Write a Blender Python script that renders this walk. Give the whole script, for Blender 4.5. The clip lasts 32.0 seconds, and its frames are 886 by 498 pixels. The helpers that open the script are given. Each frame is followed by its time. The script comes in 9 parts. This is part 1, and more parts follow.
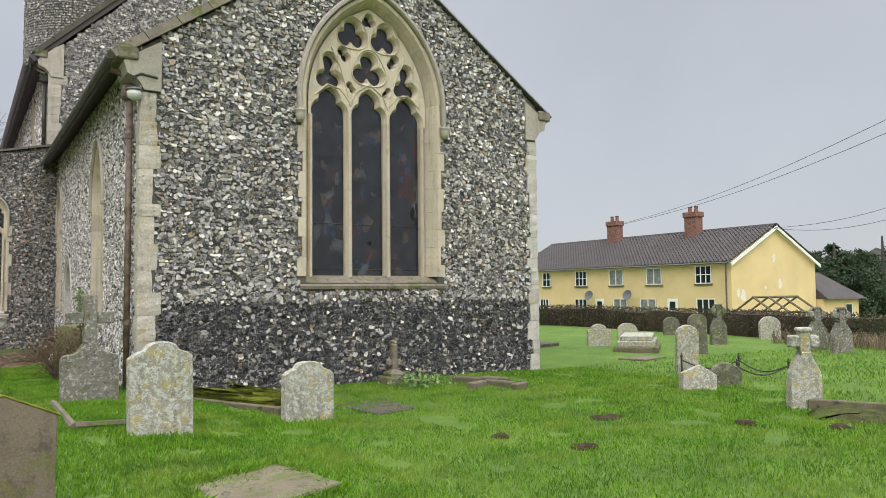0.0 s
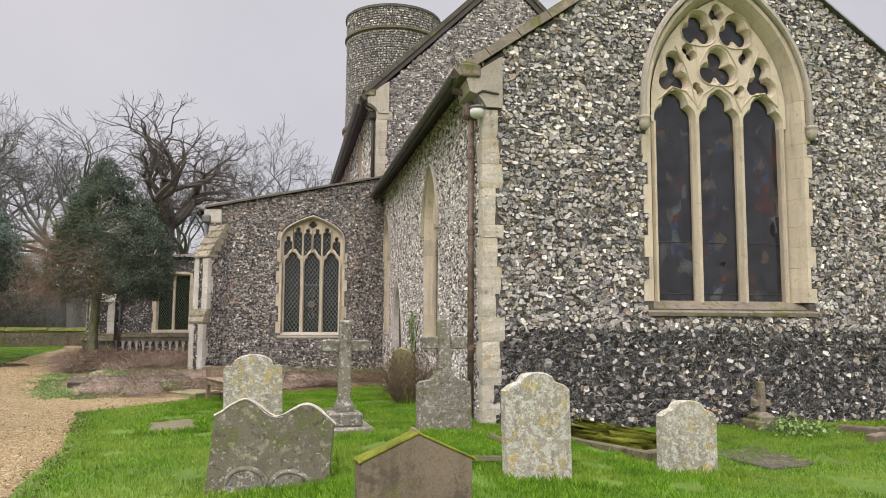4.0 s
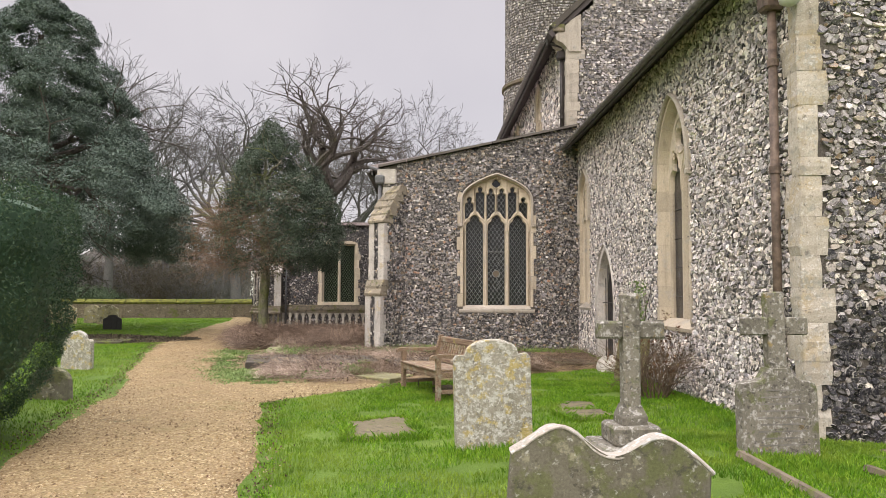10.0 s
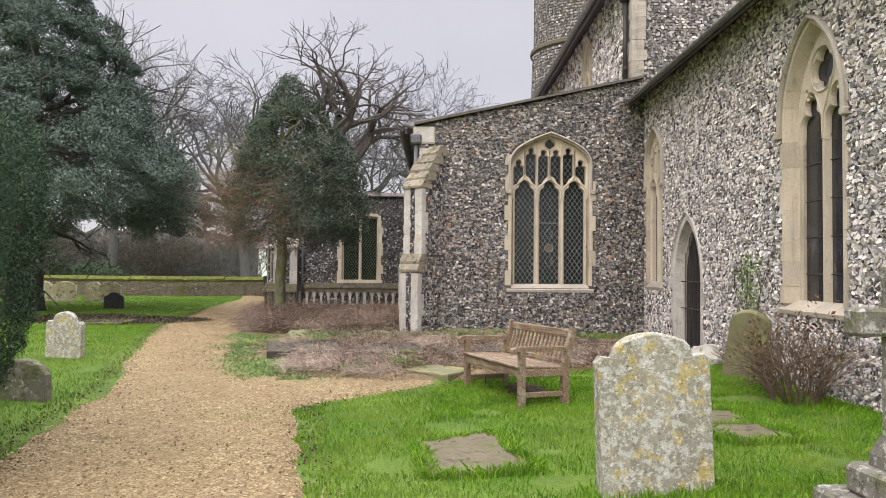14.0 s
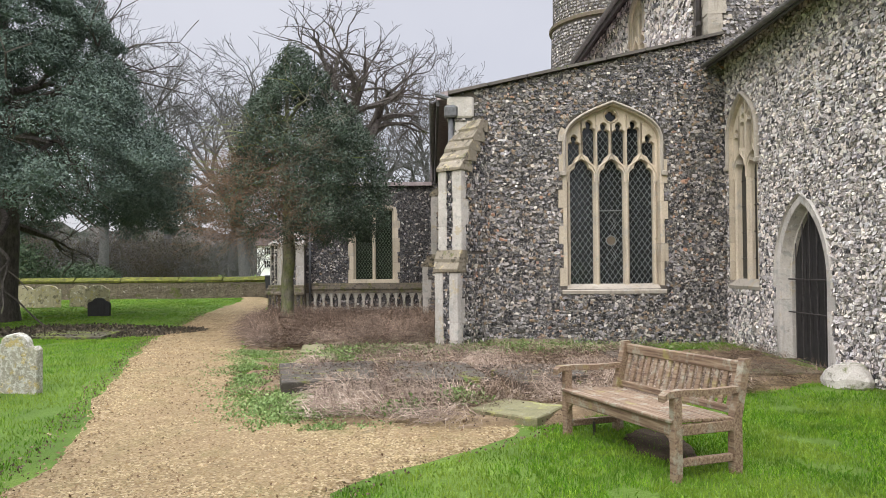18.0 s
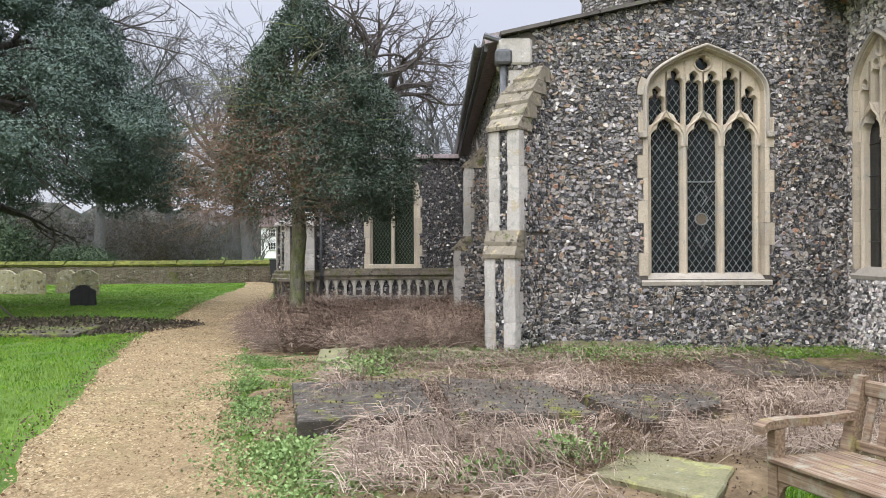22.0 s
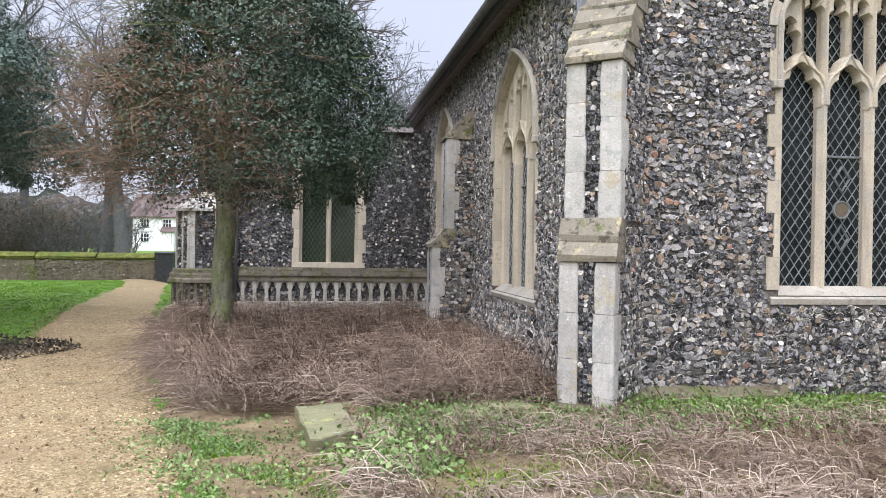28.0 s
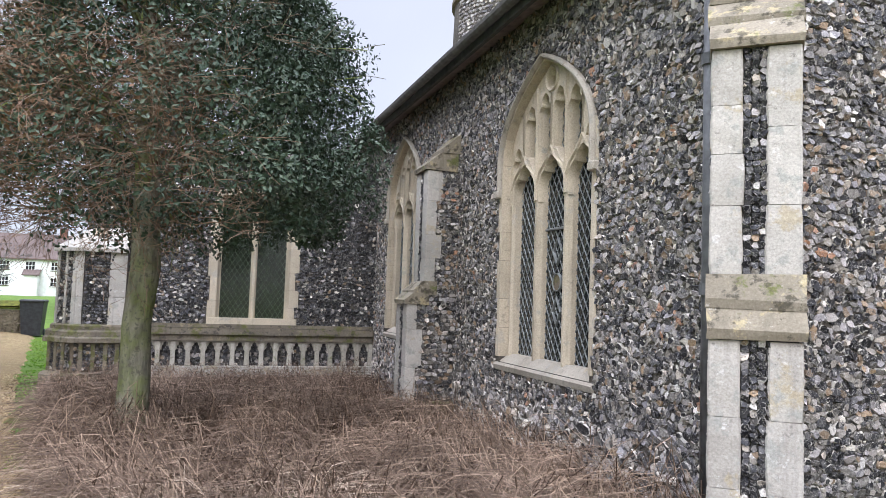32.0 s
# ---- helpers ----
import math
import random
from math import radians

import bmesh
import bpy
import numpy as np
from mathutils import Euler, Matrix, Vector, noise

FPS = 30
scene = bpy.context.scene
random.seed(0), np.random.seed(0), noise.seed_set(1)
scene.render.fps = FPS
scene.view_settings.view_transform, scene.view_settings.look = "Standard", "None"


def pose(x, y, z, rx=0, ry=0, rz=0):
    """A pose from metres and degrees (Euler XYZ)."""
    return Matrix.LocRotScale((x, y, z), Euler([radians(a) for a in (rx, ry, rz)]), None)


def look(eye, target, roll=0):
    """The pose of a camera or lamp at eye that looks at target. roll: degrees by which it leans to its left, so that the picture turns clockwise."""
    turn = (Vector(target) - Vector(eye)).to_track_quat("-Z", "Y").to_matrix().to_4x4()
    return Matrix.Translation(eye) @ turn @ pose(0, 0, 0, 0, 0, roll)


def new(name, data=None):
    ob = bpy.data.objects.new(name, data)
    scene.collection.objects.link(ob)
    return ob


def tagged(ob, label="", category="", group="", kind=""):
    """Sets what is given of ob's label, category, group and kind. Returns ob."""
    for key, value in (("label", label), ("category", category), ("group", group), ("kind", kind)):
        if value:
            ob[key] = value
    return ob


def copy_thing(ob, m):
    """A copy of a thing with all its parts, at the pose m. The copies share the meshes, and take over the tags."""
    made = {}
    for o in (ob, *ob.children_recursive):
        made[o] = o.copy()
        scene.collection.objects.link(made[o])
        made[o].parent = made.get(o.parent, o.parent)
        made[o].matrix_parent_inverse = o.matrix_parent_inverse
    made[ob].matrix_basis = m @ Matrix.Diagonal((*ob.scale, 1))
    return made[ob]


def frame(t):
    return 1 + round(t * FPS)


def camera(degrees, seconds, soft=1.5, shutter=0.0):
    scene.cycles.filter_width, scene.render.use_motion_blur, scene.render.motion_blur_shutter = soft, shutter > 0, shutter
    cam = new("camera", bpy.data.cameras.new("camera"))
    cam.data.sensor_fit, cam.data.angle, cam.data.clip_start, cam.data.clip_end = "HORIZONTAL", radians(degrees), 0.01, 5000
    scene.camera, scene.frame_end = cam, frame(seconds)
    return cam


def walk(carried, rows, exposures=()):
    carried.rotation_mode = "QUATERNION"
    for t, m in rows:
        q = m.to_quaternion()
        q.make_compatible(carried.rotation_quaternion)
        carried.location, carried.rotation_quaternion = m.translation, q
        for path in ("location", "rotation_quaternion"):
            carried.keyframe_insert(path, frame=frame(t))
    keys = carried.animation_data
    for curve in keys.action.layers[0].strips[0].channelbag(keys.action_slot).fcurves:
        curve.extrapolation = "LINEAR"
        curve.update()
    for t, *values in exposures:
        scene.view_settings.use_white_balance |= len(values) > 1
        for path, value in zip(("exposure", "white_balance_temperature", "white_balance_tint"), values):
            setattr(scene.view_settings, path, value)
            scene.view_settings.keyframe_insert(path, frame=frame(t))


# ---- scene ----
cam = camera(60.9, 32.0, soft=0.35)
PATH = [
    (0, (0.941, -0.098, 1.722), (2.021, 1.581, 1.842), -0.6),
    (0.5, (0.844, 0.051, 1.715), (1.819, 1.792, 1.849), -1.1),
    (1, (0.886, 0.179, 1.703), (1.735, 1.984, 1.852), -1.5),
    (1.5, (0.868, 0.349, 1.698), (1.603, 2.202, 1.857), -1.4),
    (2, (0.846, 0.479, 1.704), (1.484, 2.368, 1.863), -1.1),
    (2.5, (0.761, 0.661, 1.708), (1.323, 2.574, 1.866), -0.7),
    (3, (0.62, 0.823, 1.722), (1.122, 2.752, 1.884), -0.3),
    (3.5, (0.561, 1.01, 1.718), (1.005, 2.951, 1.897), 0.1),
    (5.5, (0.215, 1.911, 1.756), (0.561, 3.87, 1.959), -0.2),
    (6, (0.165, 2.148, 1.763), (0.49, 4.113, 1.944), -0.4),
    (6.5, (0.091, 2.345, 1.735), (0.384, 4.317, 1.894), -0.7),
    (7, (-0.05, 2.576, 1.753), (0.205, 4.555, 1.894), -1.2),
    (7.5, (-0.122, 2.789, 1.739), (0.083, 4.774, 1.869), -1.4),
    (8, (-0.12, 3.04, 1.752), (0.024, 5.031, 1.879), -1.4),
    (8.5, (-0.157, 3.208, 1.752), (-0.071, 5.202, 1.869), -1.2),
    (9, (-0.284, 3.443, 1.75), (-0.235, 5.44, 1.862), -0.9),
    (9.5, (-0.399, 3.651, 1.752), (-0.365, 5.648, 1.863), -0.3),
    (10, (-0.448, 3.892, 1.74), (-0.408, 5.889, 1.855), 0.2),
    (10.5, (-0.493, 4.141, 1.74), (-0.437, 6.137, 1.857), 0.6),
    (11, (-0.61, 4.429, 1.721), (-0.542, 6.425, 1.839), 0.5),
    (11.5, (-0.721, 4.674, 1.724), (-0.653, 6.67, 1.837), 0.2),
    (12, (-0.781, 4.968, 1.729), (-0.722, 6.964, 1.831), -0.1),
    (12.5, (-0.848, 5.267, 1.724), (-0.806, 7.264, 1.814), -0.2),
    (13, (-1.017, 5.55, 1.706), (-0.987, 7.549, 1.784), 0.2),
    (13.5, (-1.111, 5.843, 1.685), (-1.091, 7.841, 1.753), 0.3),
    (14, (-1.178, 6.116, 1.681), (-1.154, 8.115, 1.741), 0.5),
    (14.5, (-1.271, 6.391, 1.685), (-1.233, 8.389, 1.742), 0.3),
    (16.5, (-1.639, 7.664, 1.735), (-1.575, 9.663, 1.773), -1.2),
    (17, (-1.789, 7.955, 1.772), (-1.732, 9.954, 1.809), -1.2),
    (17.5, (-1.835, 8.296, 1.761), (-1.795, 10.295, 1.802), -0.7),
    (18, (-1.881, 8.625, 1.765), (-1.851, 10.624, 1.81), -0.4),
    (18.5, (-1.983, 8.925, 1.76), (-1.957, 10.924, 1.806), -0.2),
    (19, (-2.059, 9.211, 1.762), (-2.026, 11.21, 1.806), -0.1),
    (19.5, (-2.092, 9.548, 1.768), (-2.045, 11.547, 1.802), -0.1),
    (20, (-2.161, 9.852, 1.755), (-2.104, 11.852, 1.776), -0.1),
    (20.5, (-2.294, 10.131, 1.797), (-2.232, 12.13, 1.803), -0.2),
    (21, (-2.323, 10.452, 1.789), (-2.27, 12.452, 1.788), -0.3),
    (21.5, (-2.347, 10.769, 1.817), (-2.31, 12.768, 1.814), -0.4),
    (22, (-2.456, 11.083, 1.796), (-2.436, 13.083, 1.794), -0.3),
    (22.5, (-2.603, 11.394, 1.784), (-2.583, 13.394, 1.787), 0.1),
    (23, (-2.692, 11.738, 1.772), (-2.652, 13.738, 1.777), 0.6),
    (23.5, (-2.77, 12.032, 1.791), (-2.693, 14.03, 1.803), 1.2),
    (24, (-2.921, 12.344, 1.796), (-2.804, 14.341, 1.821), 1.6),
    (24.5, (-3.014, 12.627, 1.78), (-2.859, 14.62, 1.819), 1.7),
    (25, (-3.074, 12.967, 1.794), (-2.886, 14.958, 1.838), 1.6),
    (25.5, (-3.178, 13.252, 1.783), (-2.959, 15.24, 1.823), 1.6),
    (27.5, (-3.671, 14.455, 1.765), (-3.359, 16.431, 1.764), 1.0),
    (28, (-3.789, 14.773, 1.774), (-3.454, 16.744, 1.765), 0.9),
    (28.5, (-3.844, 15.121, 1.796), (-3.489, 17.09, 1.787), 1.0),
    (29, (-3.905, 15.449, 1.8), (-3.531, 17.414, 1.799), 1.4),
    (29.5, (-4.009, 15.779, 1.818), (-3.613, 17.739, 1.839), 1.9),
    (30, (-4.078, 16.088, 1.807), (-3.647, 18.041, 1.854), 2.2),
    (30.5, (-4.175, 16.419, 1.829), (-3.691, 18.359, 1.902), 2.2),
    (31, (-4.344, 16.696, 1.828), (-3.81, 18.621, 1.921), 2.2),
    (31.5, (-4.443, 16.948, 1.832), (-3.864, 18.859, 1.944), 2.2),
    (32, (-4.478, 17.225, 1.829), (-3.852, 19.12, 1.96), 1.9),
]
EXPOSURE = [(0.0, 0.28, 6400, 9), (3.0, 0.38, 6700, 14), (8.0, 0.49, 7050, 18), (14.0, 0.54, 6650, 16), (20.0, 0.60, 6350, 13), (25.0, 0.72, 5950, 14), (32.0, 0.84, 5950, 15)]
walk(cam, [(t, look(eye, target, roll)) for t, eye, target, roll in PATH], EXPOSURE)

# ---- world and light: a bright, evenly overcast winter sky ----
world = bpy.data.worlds.new("overcast")
scene.world = world
world.use_nodes = True
wn = world.node_tree
wn.nodes.clear()
w_out = wn.nodes.new("ShaderNodeOutputWorld")
w_bg = wn.nodes.new("ShaderNodeBackground")
w_mix = wn.nodes.new("ShaderNodeMix")
w_mix.data_type = "RGBA"
w_sky = wn.nodes.new("ShaderNodeTexSky")
w_sky.sky_type = "NISHITA"
w_sky.sun_disc = False
w_sky.sun_elevation = radians(24)
w_sky.sun_rotation = radians(200)
w_co = wn.nodes.new("ShaderNodeTexCoord")
w_no = wn.nodes.new("ShaderNodeTexNoise")
w_no.inputs["Scale"].default_value = 2.2
w_no.inputs["Detail"].default_value = 5
w_rp = wn.nodes.new("ShaderNodeValToRGB")
w_rp.color_ramp.elements[0].position, w_rp.color_ramp.elements[0].color = 0.3, (4.35, 4.45, 4.85, 1)
w_rp.color_ramp.elements[1].position, w_rp.color_ramp.elements[1].color = 0.7, (5.2, 5.3, 5.6, 1)
w_mix.inputs["Factor"].default_value = 0.9
w_bg.inputs["Strength"].default_value = 0.1
wn.links.new(w_co.outputs["Generated"], w_no.inputs["Vector"])
wn.links.new(w_no.outputs["Fac"], w_rp.inputs["Fac"])
wn.links.new(w_sky.outputs["Color"], w_mix.inputs["A"])
wn.links.new(w_rp.outputs["Color"], w_mix.inputs["B"])
# an overcast sky grows brighter towards the zenith
w_sep = wn.nodes.new("ShaderNodeSeparateXYZ")
w_map = wn.nodes.new("ShaderNodeMapRange")
w_map.interpolation_type = "SMOOTHSTEP"
w_map.inputs["From Min"].default_value, w_map.inputs["From Max"].default_value = 0.38, 1.0
w_map.inputs["To Min"].default_value, w_map.inputs["To Max"].default_value = 1.0, 7.0
w_mul = wn.nodes.new("ShaderNodeVectorMath")
w_mul.operation = "SCALE"
wn.links.new(w_co.outputs["Generated"], w_sep.inputs["Vector"])
wn.links.new(w_sep.outputs["Z"], w_map.inputs["Value"])
wn.links.new(w_mix.outputs["Result"], w_mul.inputs[0])
wn.links.new(w_map.outputs["Result"], w_mul.inputs["Scale"])
wn.links.new(w_mul.outputs["Vector"], w_bg.inputs["Color"])
wn.links.new(w_bg.outputs["Background"], w_out.inputs["Surface"])

sun_data = bpy.data.lights.new("sun", "SUN")
sun_data.energy, sun_data.angle, sun_data.color = 1.5, radians(60), (1.0, 0.96, 0.9)
sun = new("sun", sun_data)
sun.matrix_world = look((-20, -30, 34), (0, 10, 0))

# ---- materials ----
class Nodes:
    def __init__(self, name):
        self.m = bpy.data.materials.new(name)
        self.m.use_nodes = True
        self.t = self.m.node_tree
        self.b = self.t.nodes["Principled BSDF"]
        self.co = None

    def add(self, kind, **inputs):
        n = self.t.nodes.new(kind)
        for k, v in inputs.items():
            n.inputs[k.replace("_", " ")].default_value = v
        return n

    def link(self, a, b):
        self.t.links.new(a, b)

    def coord(self, space="Object", scale=(1, 1, 1)):
        c = self.add("ShaderNodeTexCoord")
        mp = self.add("ShaderNodeMapping")
        mp.inputs["Scale"].default_value = scale
        self.link(c.outputs[space], mp.inputs["Vector"])
        return mp.outputs["Vector"]

    def world(self, scale=(1, 1, 1)):
        g = self.add("ShaderNodeNewGeometry")
        mp = self.add("ShaderNodeMapping")
        mp.inputs["Scale"].default_value = scale
        self.link(g.outputs["Position"], mp.inputs["Vector"])
        return mp.outputs["Vector"]

    def noise(self, vec, scale, detail=4.0, rough=0.55):
        n = self.add("ShaderNodeTexNoise", Scale=scale, Detail=detail, Roughness=rough)
        self.link(vec, n.inputs["Vector"])
        return n.outputs["Fac"]

    def voronoi(self, vec, scale, feature="F1", out="Distance"):
        n = self.add("ShaderNodeTexVoronoi", Scale=scale)
        n.feature = feature
        self.link(vec, n.inputs["Vector"])
        return n.outputs[out]

    def ramp(self, fac, *stops, mode="LINEAR"):
        n = self.add("ShaderNodeValToRGB")
        n.color_ramp.interpolation = mode
        e = n.color_ramp.elements
        while len(e) < len(stops):
            e.new(0.5)
        for i, (p, c) in enumerate(stops):
            e[i].position = p
            e[i].color = (*c, 1) if len(c) == 3 else c
        self.link(fac, n.inputs["Fac"])
        return n.outputs["Color"]

    def math(self, op, *vals):
        n = self.add("ShaderNodeMath")
        n.operation = op
        for k, val in enumerate(vals):
            if isinstance(val, (int, float)):
                n.inputs[k].default_value = val
            else:
                self.link(val, n.inputs[k])
        return n.outputs[0]

    def mix(self, fac, a, b, blend="MIX"):
        n = self.add("ShaderNodeMix")
        n.data_type, n.blend_type = "RGBA", blend
        for val, sock in ((fac, n.inputs["Factor"]), (a, n.inputs["A"]), (b, n.inputs["B"])):
            if isinstance(val, (int, float)):
                sock.default_value = val
            elif isinstance(val, tuple):
                sock.default_value = (*val, 1)
            else:
                self.link(val, sock)
        return n.outputs["Result"]

    def bump(self, height, strength=0.4, distance=0.01):
        n = self.add("ShaderNodeBump", Strength=strength, Distance=distance)
        self.link(height, n.inputs["Height"])
        self.link(n.outputs["Normal"], self.b.inputs["Normal"])

    def done(self, colour, rough=0.9, metal=0.0, spec=0.3):
        if isinstance(colour, tuple):
            self.b.inputs["Base Color"].default_value = (*colour, 1)
        else:
            self.link(colour, self.b.inputs["Base Color"])
        self.b.inputs["Roughness"].default_value = rough
        self.b.inputs["Metallic"].default_value = metal
        self.b.inputs["Specular IOR Level"].default_value = spec
        return self.m


def rand_value(n, joined):
    if joined:
        return n.add("ShaderNodeNewGeometry").outputs["Random Per Island"]
    return n.add("ShaderNodeObjectInfo").outputs["Random"]


def flint_face(name, joined, stops, zone=0.30, cloudy=0.57, inky=0.56):
    """Knapped flint: glassy dark core, clouded grey, or chalky white, stone by stone; stretches of wall run paler or darker."""
    n = Nodes(name)
    r = rand_value(n, joined)
    v = n.world()
    drift = n.math("ADD", n.math("MULTIPLY_ADD", n.noise(v, 0.75, 3), zone * 2, -zone), n.math("MULTIPLY_ADD", n.noise(v, 2.6, 3), zone * 1.4, -zone * 0.7))
    r2 = n.math("ADD", n.math("MULTIPLY", r, 0.98), drift)
    c = n.ramp(r2, *stops, mode="CONSTANT")
    tone = n.math("FRACT", n.math("MULTIPLY", r, 37.0))
    c = n.mix(1.0, c, n.ramp(tone, (0.0, (0.62, 0.62, 0.66)), (0.5, (1.0, 1.0, 1.0)), (1.0, (1.36, 1.31, 1.2))), "MULTIPLY")
    cloud = n.ramp(n.noise(v, 34, 6, 0.72), (cloudy, (0, 0, 0)), (cloudy + 0.05, (0.7, 0.7, 0.7)))
    c = n.mix(cloud, c, (0.53, 0.51, 0.485))
    dark = n.ramp(n.noise(n.world((1, 1, 1.3)), 30, 6, 0.75), (inky, (0, 0, 0)), (inky + 0.05, (0.75, 0.75, 0.75)))
    c = n.mix(dark, c, (0.022, 0.022, 0.026))
    vein = n.ramp(n.noise(n.world((1, 1, 0.7)), 24, 4, 0.65), (0.472, (0, 0, 0)), (0.486, (0.65, 0.65, 0.65)), (0.50, (0, 0, 0)))
    c = n.mix(vein, c, (0.50, 0.48, 0.44))
    fine = n.ramp(n.noise(v, 130, 3), (0.3, (0.7, 0.7, 0.7)), (0.7, (1.28, 1.27, 1.25)))
    c = n.mix(1.0, c, fine, "MULTIPLY")
    n.bump(n.noise(v, 45, 6), 1.0, 0.012)
    return n.done(c, 0.42, 0, 0.4)


def flint_rind(name, joined, a, b):
    """Chalky rind round each flint, with mortar smeared on it."""
    n = Nodes(name)
    r = rand_value(n, joined)
    v = n.world()
    c = n.ramp(r, (0.0, a), (0.4, b), (0.7, tuple(x * 0.3 for x in b)), (1.0, tuple(x * 0.8 for x in a)))
    c = n.mix(n.ramp(n.noise(v, 32, 5, 0.7), (0.50, (0, 0, 0)), (0.58, (0.9, 0.9, 0.9))), c, (0.04, 0.038, 0.036))
    n.bump(n.noise(v, 90, 3), 0.5, 0.004)
    return n.done(c, 0.92, 0, 0.2)


K0, K1, K2, K3, LG, W0, W1, BR, OR, WP = ((0.014, 0.014, 0.017), (0.034, 0.034, 0.039), (0.09, 0.088, 0.09), (0.20, 0.187, 0.17), (0.29, 0.275, 0.28), (0.56, 0.54, 0.515), (0.41, 0.372, 0.335), (0.245, 0.18, 0.12), (0.33, 0.185, 0.12), (0.73, 0.71, 0.685))
PK, PG = (0.62, 0.575, 0.55), (0.44, 0.395, 0.37)
PALE = ((0.0, K1), (0.05, PK), (0.17, LG), (0.24, WP), (0.34, K2), (0.42, PK), (0.53, PG), (0.62, W0), (0.72, WP), (0.80, PK), (0.90, K3), (0.94, PG))
GREYISH = ((0.0, K2), (0.16, K3), (0.34, LG), (0.48, K2), (0.58, W1), (0.68, K3), (0.78, LG), (0.90, W0))
CREAMY = ((0.0, K1), (0.10, LG), (0.19, K2), (0.27, W1), (0.36, K3), (0.43, W0), (0.50, K1), (0.58, LG), (0.66, W1), (0.73, K3), (0.78, BR), (0.83, K2), (0.88, W0), (0.95, WP))
MIXED = ((0.0, K0), (0.11, K1), (0.23, K3), (0.32, K2), (0.41, LG), (0.48, K1), (0.56, K3), (0.63, W1), (0.69, K2), (0.76, BR), (0.81, LG), (0.87, W0), (0.91, BR), (0.95, K3), (0.98, OR))
DARK = ((0.0, K0), (0.26, K1), (0.44, K0), (0.56, K2), (0.66, K1), (0.74, K3), (0.79, K0), (0.83, W1), (0.87, LG), (0.91, K2), (0.93, W0), (0.97, BR))
FLINT = {}
for key, stops, zone, cloudy, inky in (("pale", PALE, 0.10, 0.58, 0.60), ("creamy", CREAMY, 0.16, 0.57, 0.57), ("mixed", MIXED, 0.20, 0.58, 0.57), ("dark", DARK, 0.16, 0.63, 0.57), ("greyish", GREYISH, 0.10, 0.58, 0.60)):
    for joined in (True, False):
        FLINT[key, joined] = (flint_face("flint_" + key, joined, stops, zone, cloudy, inky), flint_rind("flint_rind_" + key, joined, (0.62, 0.59, 0.53) if key != "dark" else (0.45, 0.43, 0.39), (0.33, 0.31, 0.275) if key != "dark" else (0.16, 0.155, 0.15)))


def mortar_mat(name, base, dark):
    n = Nodes(name)
    v = n.world()
    c = n.mix(n.ramp(n.noise(v, 1.3, 5), (0.35, (0, 0, 0)), (0.65, (1, 1, 1))), base, dark)
    c = n.mix(0.5, c, n.ramp(n.noise(v, 55, 4), (0.35, tuple(x * 0.5 for x in base)), (0.65, tuple(min(1, x * 1.3) for x in base))))
    n.bump(n.noise(v, 40, 5), 0.8, 0.02)
    return n.done(c, 0.95, 0, 0.15)


# MORTAR's dark tone puts the shadow of the gaps between flints into its colour
MORTAR = mortar_mat("lime_mortar", (0.13, 0.117, 0.10), (0.055, 0.05, 0.044))
MORTAR_PALE = mortar_mat("pale_lime_mortar", (0.37, 0.33, 0.295), (0.19, 0.168, 0.15))


def stone_mat(name, base, stain, lichen=None, amount=0.5, joined=False, rough=0.88):
    """Weathered limestone: mottled, grey-streaked, with patches of lichen."""
    n = Nodes(name)
    v = n.world()
    r = rand_value(n, joined)
    c = n.mix(n.ramp(n.noise(v, 2.3, 6, 0.65), (0.36, (0, 0, 0)), (0.64, (1, 1, 1))), base, stain)
    c = n.mix(0.45, c, n.ramp(r, (0.0, tuple(x * 0.72 for x in base)), (0.5, base), (1.0, tuple(min(1, x * 1.2) for x in base))))
    streak = n.noise(n.world((9, 9, 0.9)), 1.2, 4)
    c = n.mix(n.ramp(streak, (0.55, (0, 0, 0)), (0.75, (0.5, 0.5, 0.5))), c, tuple(x * 0.45 for x in stain))
    if lichen:
        for k, (col, sc, lo) in enumerate(lichen):
            spot = n.noise(n.world((1, 1, 1 + 0.1 * k)), sc, 6, 0.7)
            c = n.mix(n.ramp(spot, (lo, (0, 0, 0)), (lo + 0.07, (amount, amount, amount))), c, col)
    c = n.mix(1.0, c, n.ramp(n.noise(v, 75, 4), (0.3, (0.8, 0.8, 0.8)), (0.7, (1.12, 1.12, 1.12))), "MULTIPLY")
    n.bump(n.noise(v, 38, 6, 0.65), 0.55, 0.008)
    return n.done(c, rough, 0, 0.2)


WHITE_L, ORANGE_L, GREY_L, MOSS_L = (0.62, 0.62, 0.57), (0.42, 0.27, 0.05), (0.30, 0.31, 0.28), (0.10, 0.13, 0.02)
ASHLAR = stone_mat("dressed_limestone", (0.42, 0.38, 0.315), (0.30, 0.27, 0.22), [((0.36, 0.29, 0.17), 3.1, 0.6), (GREY_L, 7, 0.58), ((0.13, 0.12, 0.10), 11, 0.6)], 0.55)
CREAM = stone_mat("cream_limestone", (0.545, 0.47, 0.355), (0.40, 0.345, 0.26), [((0.40, 0.375, 0.33), 4.0, 0.55), (GREY_L, 9, 0.6), ((0.20, 0.18, 0.15), 6, 0.62)], 0.55)
PALESTONE = stone_mat("pale_limestone", (0.50, 0.47, 0.42), (0.33, 0.305, 0.265), [((0.40, 0.33, 0.20), 3.3, 0.57), (GREY_L, 8, 0.55), ((0.66, 0.65, 0.62), 11, 0.6), ((0.14, 0.13, 0.115), 15, 0.61)], 0.65)
